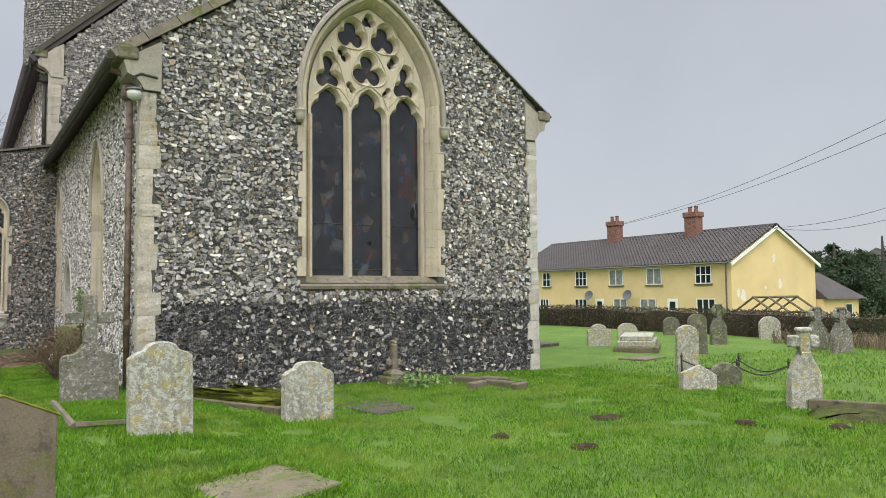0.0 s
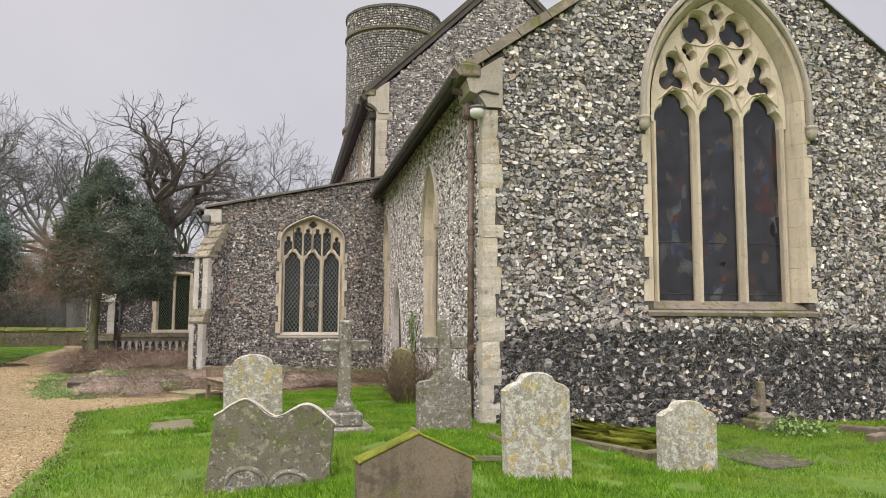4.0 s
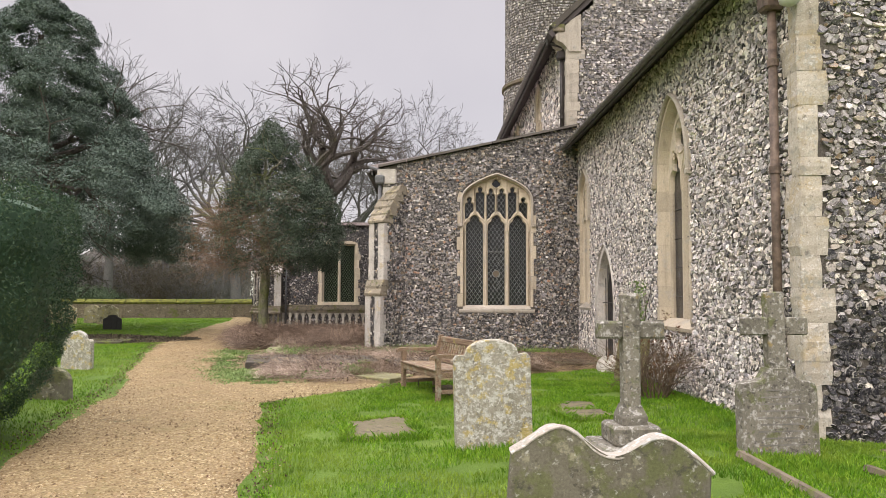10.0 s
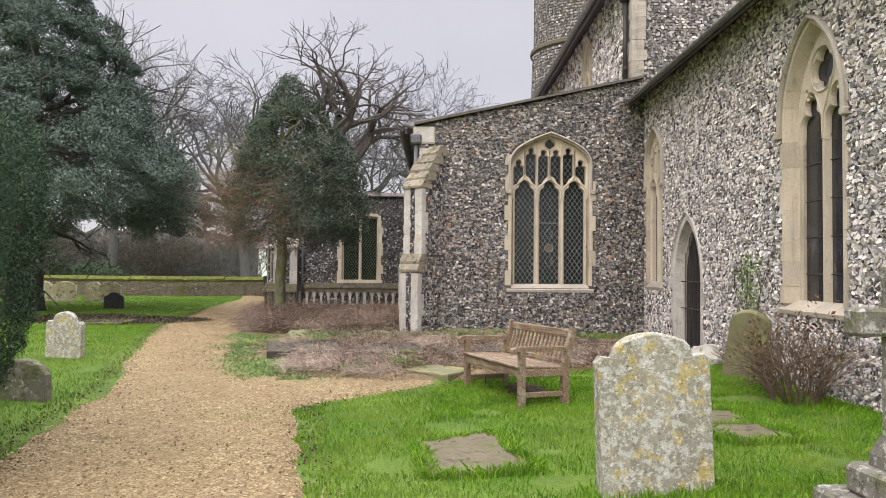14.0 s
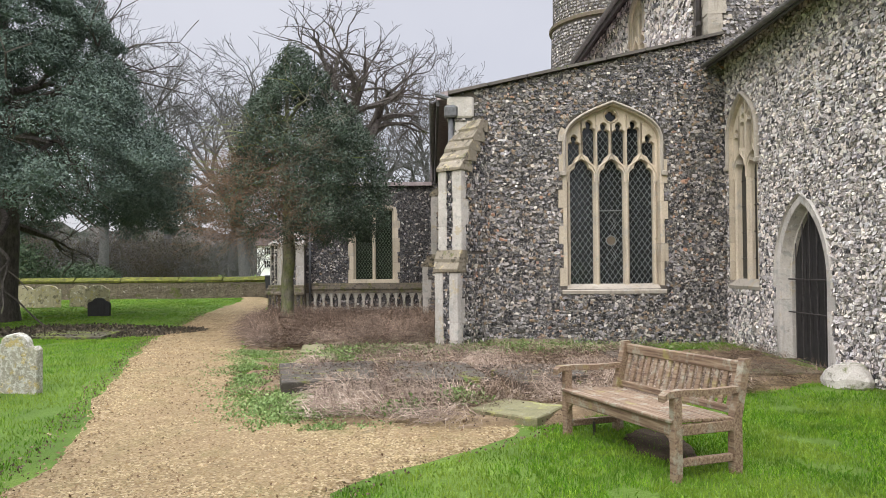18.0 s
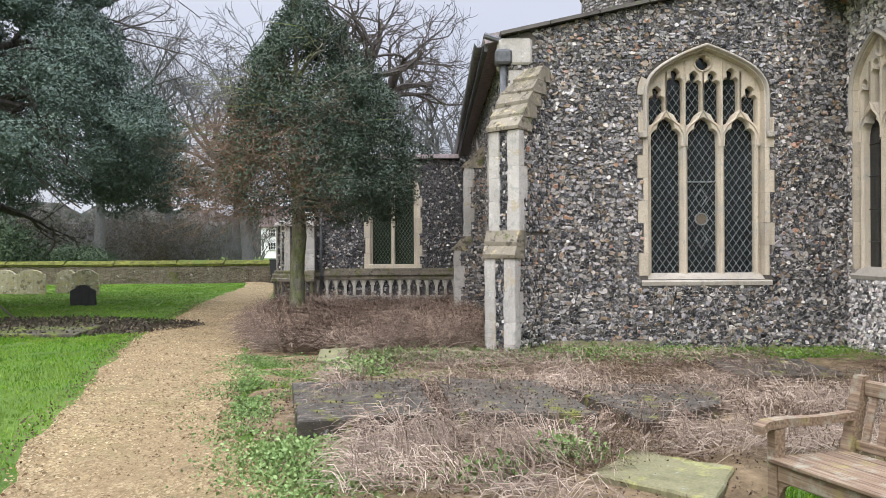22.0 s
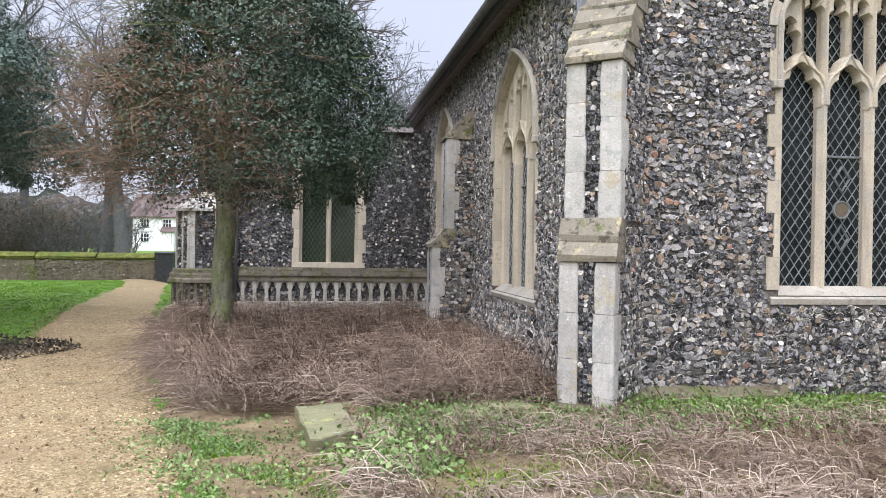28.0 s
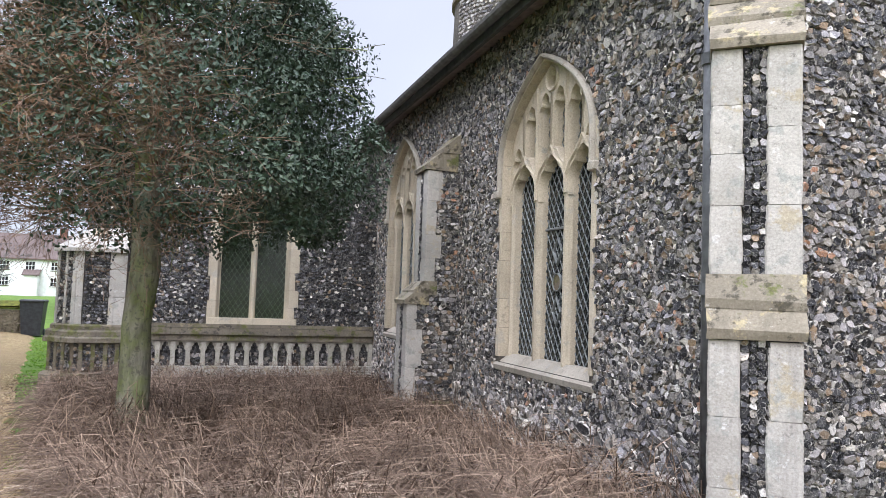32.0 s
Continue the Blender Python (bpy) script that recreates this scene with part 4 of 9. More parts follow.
def east_window():
    """Great three-light east window with trefoil tracery."""
    win = tagged(new("window_1"), "tall three-light stone window with trefoil tracery and dark stained glass", "window", kind="structure")
    win.matrix_basis = face_e(CH_E)
    a, b, sill, spring, recess = 5.55, 7.68, 2.02, 4.62, 0.26
    shoulder, rise = 4.85, 1.63
    c = (a + b) / 2
    inner = arch(a, b, sill, shoulder, rise, 16)
    covers = ring_blocks(win, inner, 0.15, recess, 0.20, CREAM, seed=11, tooth=0.07)
    hood(win, offset_line(arch(a, b, spring - 0.05, shoulder, rise, 16), 0.25), ASHLAR, False, t=0.08, proud=0.09)
    sill_block(win, a - 0.24, b + 0.24, sill - 0.20, sill + 0.02, -recess + 0.03, 0.05, MOSSTONE)
    w0, w1 = -recess - 0.12, -recess + 0.07
    lw = (b - a) / 3
    foot = spring - 0.02
    for k in (1, 2):
        part("mullion", MB().sweep([(a + lw * k, sill), (a + lw * k, foot + 0.01)], 0.135, w0, w1, c=0.045), CREAM, win)
    for e in (a + 0.033, b - 0.033):
        part("jamb_shaft", MB().sweep([(e, sill), (e, foot + 0.01)], 0.07, w0, w1, c=0.022), CREAM, win)
    g = 0.05
    holes = [light_hole(a + lw * (k + 0.5), lw / 2 - 0.07, foot - 0.02, foot - 0.02, spring + 0.06, 0.36 + (0.03 if k == 1 else 0), 0.045) for k in range(3)]
    trefoil = lambda uc, vc, tall, wide, low, r: (lobed(uc, vc, [(0, tall, r), (-wide, low, r * 1.05), (wide, low, r * 1.05)], r * 0.8, g), lobed(uc, vc, [(0, tall, r), (-wide, low, r * 1.05), (wide, low, r * 1.05)], r * 0.8, 0.0))
    for s in (-1, 1):
        holes.append(trefoil(c + s * 0.705, 5.31, 0.21, 0.095, -0.10, 0.10))
        holes.append(trefoil(c + s * 0.30, 6.02, 0.12, 0.115, -0.06, 0.115))
        holes.append(foil_hole(c + s * 0.455, 5.66, 0.055, 0.06, 2, math.pi / 2 - s * 0.6, 0.03))
        holes.append(foil_hole(c + s * 0.33, 5.12, 0.05, 0.035, 2, s * 0.9, 0.025))
    holes.append(trefoil(c, 5.45, 0.15, 0.13, -0.08, 0.125))
    holes.append(foil_hole(c, 6.29, 0.055, 0.055, 3, math.pi / 2, 0.03))
    line = [(u, v) for u, v in inner if v > foot]
    outline = [(a - 0.02, foot), (a - 0.02, shoulder)] + offset_line(line, 0.02)[1:-1] + [(b + 0.02, shoulder), (b + 0.02, foot)]
    part("tracery", pierced(outline, holes, w0, w1, 0.11), CREAM, win)
    rib = MB()
    for s in (-1, 1):
        rib.sweep([(c + s * lw * 0.5, spring + 0.2), (c + s * lw * 0.36, spring + 0.42), (c, spring + 0.60)], 0.03, w0, w1 + 0.018, c=0.012)
        rib.sweep([(c + s * lw * 0.5, spring + 0.25), (c + s * lw * 0.75, spring + 0.45), (c + s * lw * 1.05, spring + 0.50), (c + s * lw * 1.36, spring + 0.30)], 0.03, w0, w1 + 0.018, c=0.012)
    ring = [(c + 0.31 * math.cos(t) * (1 + 0.10 * math.cos(3 * (t - math.pi / 2))), spring + 0.845 + 0.31 * math.sin(t) * (1 + 0.10 * math.cos(3 * (t - math.pi / 2)))) for t in [2 * math.pi * i / 30 for i in range(30)]]
    rib.sweep(ring, 0.035, w0, w1 + 0.022, True, 0.014)
    for s in (-1, 1):
        loop = [(c + s * 0.30 + 0.275 * math.cos(t) * (1 + 0.08 * math.cos(3 * (t - math.pi / 2))), 6.02 + 0.275 * math.sin(t) * (1 + 0.08 * math.cos(3 * (t - math.pi / 2)))) for t in [2 * math.pi * i / 26 for i in range(26)]]
        rib.sweep(loop, 0.028, w0, w1 + 0.018, True, 0.012)
        rib.sweep([(c + s * lw * 0.5, spring + 0.2), (c + s * 0.43, spring + 0.52), (c + s * 0.53, spring + 0.82), (c + s * 0.68, spring + 1.12)], 0.03, w0, w1 + 0.018, c=0.012)
    part("tracery_rib", rib, CREAM, win)
    part("tracery_glass", MB().prism([(u, v) for u, v in reversed(inner) if v > spring - 0.05], -recess - 0.08, -recess - 0.07), STAINED, win)
    for k in range(3):
        x0, x1 = a + lw * k + 0.045, a + lw * (k + 1) - 0.045
        pane = part("pane", MB().prism([(x0, sill), (x1, sill), (x1, spring + 0.5), (x0, spring + 0.5)], -recess - 0.062, -recess - 0.054), STAINED, win, "dark stained glass with faded figures")
        bars = MB()
        for z in (0.12, 0.86):
            bars.sweep([(x0, sill + z), (x1, sill + z)], 0.010, -recess - 0.053, -recess - 0.045, c=0.003)
        part("saddle_bar", bars, IRON, pane)
        if k:
            q = (x0 + x1) / 2 + (0.05 if k == 1 else 0.17)
            z0 = sill + (0.55 if k == 1 else 1.05)
            tall = 0.05 if k == 1 else 0.17
            # near-black plate over the uncut pane paints the darkness of a hole
            part("broken_hole", MB().prism([(q - 0.04, z0), (q + 0.03, z0 - tall * 0.6), (q + 0.05, z0 + tall * 0.5), (q + 0.02, z0 + tall), (q - 0.03, z0 + tall * 0.5)], -recess - 0.053, -recess - 0.051), plain("hole_black", (0.004, 0.004, 0.005), 0.9, bump=0), pane, "black patch standing for a broken hole in the glass")
    # carved heads that end the hood
    for u in (a - 0.25, b + 0.25):
        mb = MB()
        mb.lathe([(0.03, -0.11), (0.065, -0.07), (0.08, 0.0), (0.075, 0.05), (0.085, 0.06), (0.085, 0.09), (0.05, 0.1)], 10)
        mb.turned(Matrix.Translation((u, spring - 0.12, 0.06)) @ Matrix.Rotation(radians(-90), 4, "X"))
        part("carved_head", mb, ASHLAR, win, smooth=True)
    return [offset_line(arch(a, b, spring - 0.1, shoulder, rise, 14), 0.29), box_poly(a - 0.26, b + 0.26, sill - 0.21, sill + 0.03)] + covers, offset_line(arch(a, b, sill - 0.1, shoulder, rise, 14), 0.14)


def lancet_window(name, label, matrix, u0, u1, sill, spring, apex, recess, seed=3, material=CREAM, f=0.19):
    """Two-light pointed window with a quatrefoil in the head."""
    win = tagged(new(name), label, "window", kind="structure")
    win.matrix_basis = matrix
    a, b = u0 + f, u1 - f
    c = (a + b) / 2
    rise = apex - spring - f * 0.8
    inner = arch(a, b, sill, spring, rise, 12)
    covers = ring_blocks(win, inner, 0.10, recess, 0.145, material, seed=seed, tooth=0.05)
    hood(win, offset_line(arch(a, b, spring - 0.08, spring, rise, 12), 0.16), ASHLAR, t=0.05, proud=0.07)
    sill_block(win, u0 - 0.02, u1 + 0.02, sill - 0.12, sill + 0.04, -recess + 0.02, 0.04, material)
    w0, w1 = -recess - 0.08, -recess + 0.01
    lw = (b - a) / 2
    foot = spring - 0.25
    part("mullion", MB().sweep([(c, sill), (c, foot + 0.01)], 0.12, w0, w1, c=0.04), material, win)
    for e in (a + 0.024, b - 0.024):
        part("jamb_shaft", MB().sweep([(e, sill), (e, foot + 0.01)], 0.052, w0, w1, c=0.018), material, win)
    holes = [light_hole(c + s * lw / 2, lw / 2 - 0.05, foot - 0.02, foot - 0.02, spring - 0.06, 0.35, 0.02) for s in (-1, 1)]
    holes.append(foil_hole(c, spring + rise * 0.56, 0.115, 0.115, 4, 0, 0.025))
    for s in (-1, 1):
        holes.append(foil_hole(c + s * lw * 0.62, spring + rise * 0.32, 0.04, 0.025, 2, s * 1.0, 0.015))
    line = [(u, v) for u, v in inner if v > foot]
    outline = [(a - 0.02, foot), (a - 0.02, spring)] + offset_line(line, 0.02)[1:-1] + [(b + 0.02, spring), (b + 0.02, foot)]
    part("tracery", pierced(outline, holes, w0, w1, 0.05), material, win)
    rib = MB()
    rib.sweep(circle(c, spring + rise * 0.56, 0.255, 28), 0.03, w0, w1 + 0.018, True, 0.012)
    for s in (-1, 1):
        rib.sweep([(c, foot), (c + s * lw * 0.03, spring + 0.02), (c + s * lw * 0.2, spring + 0.2), (c + s * lw * 0.36, spring + 0.36)], 0.03, w0, w1 + 0.018, c=0.012)
    part("tracery_rib", rib, material, win)
    part("tracery_glass", MB().prism([(a, spring - 0.3), (b, spring - 0.3)] + [(u, v) for u, v in reversed(inner) if v > spring - 0.01], -recess - 0.068, -recess - 0.06), GLASS, win)
    for s in (0, 1):
        x0, x1 = a + lw * s + 0.03, a + lw * (s + 1) - 0.03
        pane = part("pane", MB().prism([(x0, sill), (x1, sill), (x1, spring - 0.2), (x0, spring - 0.2)], -recess - 0.062, -recess - 0.054), STAINED, win)
        mb = MB()
        z = sill + 0.35
        while z < spring - 0.2:
            mb.sweep([(x0, z), (x1, z)], 0.012, -recess - 0.053, -recess - 0.04, c=0.003)
            z += 0.42
        part("saddle_bar", mb, IRON, pane)
    return [offset_line(arch(a, b, spring - 0.1, spring, rise, 10), 0.20), box_poly(u0 - 0.04, u1 + 0.04, sill - 0.14, sill + 0.04)] + covers, offset_line(arch(a, b, sill - 0.05, spring, rise, 10), 0.09)


def priest_door():
    door = tagged(new("door_1"), "pointed priest's door with dark boards behind an iron grille in a white stone arch", "door", kind="structure")
    door.matrix_basis = face_s(CH_S)
    a, b, foot, spring, rise, recess = -19.05, -17.93, 0.30, 1.55, 0.95, 0.13
    inner = arch(a, b, foot, spring, rise, 10)
    covers = ring_blocks(door, inner, 0.08, recess, 0.18, PALESTONE, seed=21, tooth=0.07)
    hood(door, offset_line(arch(a, b, spring - 0.1, spring, rise, 10), 0.2), PALESTONE, stops=False, t=0.035, proud=0.04)
    boards = MB()
    n = 7
    for k in range(n):
        u0, u1 = a + (b - a) * k / n, a + (b - a) * (k + 1) / n - 0.008
        lim = [v for u, v in arch(a, b, foot, spring, rise, 16) if u0 - 0.1 < u < u1 + 0.1]
        boards.prism([(u0, foot), (u1, foot), (u1, max(lim) + 0.05), (u0, max(lim) + 0.05)], -recess - 0.1, -recess - 0.05, c=0.004)
    leaf = part("door_leaf", boards, DOORWOOD, door)
    grille = MB()
    for k in range(1, 6):
        u = a + (b - a) * k / 6
        h = spring + rise * (1 - abs(u - (a + b) / 2) / ((b - a) / 2)) ** 0.6
        grille.tube([(u, foot, -recess + 0.03), (u, h, -recess + 0.03)], 0.009, 5)
    for v in (foot + 0.15, foot + 0.8, spring):
        grille.tube([(a, v, -recess + 0.045), (b, v, -recess + 0.045)], 0.011, 5)
    part("iron_grille", grille, IRON, door)
    part("threshold", MB().box(a - 0.2, b + 0.2, 0.26, foot + 0.03, -recess, 0.12, 0.02), LEDGER, door)
    return covers, offset_line(arch(a, b, foot - 0.02, spring, rise, 10), 0.075)


# chancel, east gable
out_e, hole_e = east_window()
gable = [(CH_S, -0.3), (CH_N, -0.3), (CH_N, 5.24), (6.55, 7.69), (CH_S, 5.18)]
wall_east = solid_wall("wall_east", gable, [hole_e], 0.75, face_e(CH_E), "chancel east gable of mixed flints, darker knapped flints along the foot")
flint_gable = [(CH_S, 1.62), (CH_N, 1.62), (CH_N, 5.24), (6.55, 7.69), (CH_S, 5.18)]
# chancel, south side
out_l, hole_l = lancet_window("window_2", "pointed two-light chancel window in cream stone with deep splays", face_s(CH_S), -15.13, -13.64, 1.34, 3.45, 4.55, 0.14, seed=31)
out_k, hole_k = perp_window("window_3", "low two-light window with cusped panel tracery in cream stone", face_s(CH_S), -20.93, -19.70, 1.5, 3.35, 3.75, 4.46, 0.10, seed=33, f=0.13, n=2, leaded=False, jamb=0.06, tooth=0.0)
out_d, hole_d = priest_door()
south = box_poly(-AI_E - 0.6, -CH_E - 0.76, -0.3, 5.21)
wall_south = solid_wall("wall_chancel_south", south, [hole_l, hole_k, hole_d], 0.75, face_s(CH_S), "chancel south wall of pale coursed flints", MORTAR_PALE)
wall_north = solid_wall("wall_chancel_north", box_poly(CH_E + 0.76, AI_E, -0.3, 5.0), [], 0.7, Matrix(((0, 0, 1, CH_N), (1, 0, 0, 0), (0, 1, 0, 0), (0, 0, 0, 1))), "chancel north wall of flint and mortar")

# south aisle
out_a, hole_a = perp_window("window_4", "three-light window with panel tracery and diamond leaded glass", face_e(AI_E), 0.21, 2.03, 1.42, 3.30, 3.80, 4.46, seed=41)
aisle_east = [(AI_S, -0.1), (CH_S - 0.02, -0.1), (CH_S - 0.02, 5.55), (AI_S, 4.58)]
wall_aisle = solid_wall("wall_aisle_east", aisle_east, [hole_a], 0.7, face_e(AI_E), "aisle east wall of dark and pale knapped flints under a stone coping")
out_s1, hole_s1 = perp_window("window_5", "three-light aisle window with panel tracery in cream stone", face_s(AI_S), -24.50, -22.45, 1.26, 2.95, 3.22, 4.12, 0.13, seed=43, f=0.13, jamb=0.08, tooth=0.03, four="steep")
out_s2, hole_s2 = perp_window("window_6", "three-light aisle window partly behind a holly tree", face_s(AI_S), -29.25, -27.30, 1.32, 3.08, 3.36, 4.27, 0.13, seed=45, f=0.13, jamb=0.08, tooth=0.03, four="steep")
aisle_south = box_poly(-45.0, -AI_E - 0.71, -0.1, 4.615)
wall_aisle_s = solid_wall("wall_aisle_south", aisle_south, [hole_s1, hole_s2], 0.7, face_s(AI_S), "aisle south wall of knapped flints with a rubble foot")

# nave
NV_S, NV_N, NV_E = 2.75, 9.97, 21.0
nave_east = [(NV_S, 4.6), (NV_N, 4.6), (NV_N, 7.85), (6.36, 11.35), (NV_S, 7.85)]
wall_nave = solid_wall("wall_nave_east", nave_east, [], 0.7, face_e(NV_E), "nave east gable of small coursed grey flints above the chancel roof")
clere = box_poly(-37.5, -NV_E - 0.71, 4.5, 7.94)
holes_c, outs_c = [], []
for k, y in enumerate((25.2, 30.2, 35.0)):
    o, h = perp_window("window_%d" % (8 + k), "small clerestory window in cream stone", face_s(NV_S), -y - 0.75, -y + 0.55, 5.55, 6.85, 7.2, 7.78, 0.08, seed=51 + k, f=0.12, n=2, leaded=False, jamb=0.12, tooth=0.04)
    holes_c.append(h)
    outs_c += o
wall_clere = solid_wall("wall_clerestory", clere, holes_c, 0.6, face_s(NV_S), "nave clerestory wall of flint above the aisle roof")
wall_nave_n = solid_wall("wall_nave_north", box_poly(NV_E + 0.71, 37.5, -0.1, 7.75), [], 0.6, Matrix(((0, 0, 1, NV_N), (1, 0, 0, 0), (0, 1, 0, 0), (0, 0, 0, 1))), "nave north wall of flint")
wall_nave_w = solid_wall("wall_nave_west", [(NV_S + 0.6, 0), (NV_N, 0), (NV_N, 7.75), (6.36, 11.2), (NV_S + 0.6, 7.75)], [], 0.6, face_e(37.5), "nave west gable of flint")


def slab(name, quad, thick, material, label, parent=None):
    """A sloping roof slab from four corners of its upper face."""
    q = [Vector(p) for p in quad]
    n = (q[1] - q[0]).cross(q[3] - q[0]).normalized()
    if n.z < 0:
        n = -n
    mb = MB()
    mb.add([tuple(p) for p in q] + [tuple(p - n * thick) for p in q], [(0, 1, 2, 3), (7, 6, 5, 4), (0, 4, 5, 1), (1, 5, 6, 2), (2, 6, 7, 3), (3, 7, 4, 0)])
    ob = part(name, mb, material, parent)
    if parent is None:
        tagged(ob, label, "roof", kind="structure")
    return ob


# roofs: dark tiled slopes with gutters along the eaves
slab("roof_chancel", [(2.68, CH_E + 0.06, 5.11), (2.68, NV_E, 5.11), (6.55, NV_E, 7.80), (6.55, CH_E + 0.06, 7.80)], 0.09, TILE, "dark tiled chancel roof slope with a thick verge")
slab("roof_chancel_far", [(10.36, CH_E + 0.06, 5.02), (10.36, NV_E, 5.02), (6.55, NV_E, 7.80), (6.55, CH_E + 0.06, 7.80)], 0.16, TILE, "dark tiled chancel roof slope with a thick verge")
slab("roof_nave", [(2.3, NV_E - 0.05, 7.75), (2.3, 38.0, 7.75), (6.36, 38.0, 11.62), (6.36, NV_E - 0.05, 11.62)], 0.16, TILE, "dark tiled nave roof slope")
slab("roof_nave_far", [(10.42, NV_E - 0.05, 7.75), (10.42, 38.0, 7.75), (6.36, 38.0, 11.62), (6.36, NV_E - 0.05, 11.62)], 0.16, TILE, "dark tiled nave roof slope")
slab("roof_aisle", [(AI_S - 0.32, AI_E + 0.3, 4.68), (AI_S - 0.32, 45.2, 4.68), (NV_S, 45.2, 5.6), (NV_S, AI_E + 0.3, 5.6)], 0.12, LEADROOF, "low lead aisle roof")
PLASTER = plain("plaster", (0.4, 0.38, 0.34), 0.9)
# ceilings and floors added to close off the interior, so it stays dark
for nm, a, b, cc, dd, zz in (("ceiling_chancel", CH_S + 0.75, CH_N - 0.7, CH_E + 0.8, AI_E, 4.9), ("ceiling_nave", AI_S + 0.7, NV_N - 0.6, AI_E + 0.75, 37.4, 4.5)):
    tagged(part(nm, MB().box(a, b, cc, dd, zz, zz + 0.08), PLASTER), "unseen plaster ceiling added to keep the church interior dark", "ceiling", kind="structure")
    tagged(part(nm.replace("ceiling", "floor"), MB().box(a, b, cc, dd, 0.15, 0.3), LEDGER), "stone church floor seen dimly through glass", "floor", kind="structure")


def gutter(name, label, pts, r=0.065, fascia=0.11, side=(-1, 0)):
    g = thing(name, label, "gutter")
    mb = MB()
    d = (Vector(pts[1]) - Vector(pts[0])).normalized()
    lat = Vector((side[0], side[1], 0))
    n = 7
    prof = [(math.cos(math.pi + math.pi * i / (n - 1)) * r, math.sin(math.pi + math.pi * i / (n - 1)) * r) for i in range(n)]
    prof += [(x * 0.8, y * 0.8) for x, y in reversed(prof)]
    vs, f = [], []
    for p in pts:
        for x, y in prof:
            q = Vector(p) + lat * x + Vector((0, 0, y))
            vs.append(tuple(q))
    k = len(prof)
    f = [(s, (s + 1) % k, k + (s + 1) % k, k + s) for s in range(k)] + [tuple(range(k)), tuple(range(2 * k - 1, k - 1, -1))]
    mb.add(vs, f)
    part("trough", mb, GUTTER, g)
    p, q = Vector(pts[0]), Vector(pts[1])
    b = MB()
    x0, x1 = sorted((p.x - lat.x * (r + 0.005), p.x - lat.x * (r + 0.05)))
    b.box(x0, x1, p.y, q.y, p.z - fascia, p.z + 0.04)
    part("eaves_board", b, FASCIA, g)
    return g


gutter("chancel_gutter", "black cast-iron gutter under the chancel eaves", [(2.61, CH_E + 0.1, 5.04), (2.61, AI_E - 0.05, 5.04)], 0.05, 0.05)
gutter("aisle_gutter", "dark gutter under the aisle eaves", [(AI_S - 0.38, AI_E + 0.35, 4.58), (AI_S - 0.38, 45.0, 4.58)])
gutter("nave_gutter", "dark gutter under the nave eaves", [(2.25, NV_E + 0.3, 7.68), (2.25, 37.9, 7.68)])


def rough_block(x0, x1, y0, y1, z0, z1, amount, seed):
    """A dressed block with worn, slightly crooked edges."""
    mb = MB()
    n = max(2, round((z1 - z0) / 0.09))
    ring = lambda z, e: [(x0 + e + 0.01, y0 + e, z), (x1 - e - 0.01, y0 + e, z), (x1 - e, y0 + e + 0.01, z), (x1 - e, y1 - e - 0.01, z), (x1 - e - 0.01, y1 - e, z), (x0 + e + 0.01, y1 - e, z), (x0 + e, y1 - e - 0.01, z), (x0 + e, y0 + e + 0.01, z)]
    for k in range(n + 1):
        mb.v.extend(ring(z0 + (z1 - z0) * k / n, 0.004 if k in (0, n) else 0.0))
    for k in range(n):
        for i in range(8):
            mb.f.append((k * 8 + i, k * 8 + (i + 1) % 8, k * 8 + 8 + (i + 1) % 8, k * 8 + 8 + i))
    mb.f += [tuple(range(7, -1, -1)), tuple(range(n * 8, n * 8 + 8))]
    mb.mi = [0] * len(mb.f)
    wob = lambda p, o: amount * noise.noise((p[0] * 7 + seed, p[1] * 7 + o, p[2] * 7))
    mb.v = [(p[0] + wob(p, 0), p[1] + wob(p, 5), p[2]) for p in mb.v]
    return mb


def quoins(parent, x, y, sx, sy, z0, z1, material, seed, la=0.36, lb=0.24, proud=0.02):
    """Dressed corner stones, long and short by turns, wrapped round a corner; sx, sy point into the walls."""
    r = random.Random(seed)
    z = z0
    flip = False
    covers = [], []
    while z < z1 - 0.08:
        h = min(r.choice((0.16, 0.22, 0.3, 0.42)) * r.uniform(0.85, 1.2), z1 - z)
        a = (la if flip else lb) * r.uniform(0.7, 1.2)
        b = (lb if flip else la) * r.uniform(0.7, 1.2)
        x0, x1 = sorted((x - sx * proud, x + sx * a))
        y0, y1 = sorted((y - sy * proud, y + sy * b))
        part("quoin_stone", rough_block(x0, x1, y0, y1, z + 0.001, z + h - 0.001, 0.018, r.random() * 9), material, parent)
        covers[0].append(box_poly(x0 - 0.012, x1 + 0.012, z, z + h))
        covers[1].append(box_poly(-y1 - 0.012, -y0 + 0.012, z, z + h))
        z += h
        flip = not flip
    return covers


WORNQUOIN = stone_mat("stained_corner_stone", (0.48, 0.44, 0.37), (0.36, 0.31, 0.225), [((0.42, 0.345, 0.22), 3.2, 0.54), ((0.33, 0.33, 0.29), 9, 0.54), ((0.12, 0.11, 0.09), 14, 0.58), ((0.64, 0.62, 0.57), 20, 0.57)], 0.7)
corner_se = thing("corner_quoins", "pale dressed corner stones of the chancel", "quoins", kind="structure", group="corner stones")
se_east, se_south = quoins(corner_se, CH_S, CH_E, 1, 1, 0.15, 4.55, WORNQUOIN, 61, 0.27, 0.21)
corner_ne = thing("corner_quoins", "pale dressed corner stones of the chancel", "quoins", kind="structure", group="corner stones")
ne_east, _ = quoins(corner_ne, CH_N, CH_E, -1, 1, 0.15, 4.55, PALESTONE, 62, 0.26, 0.2)
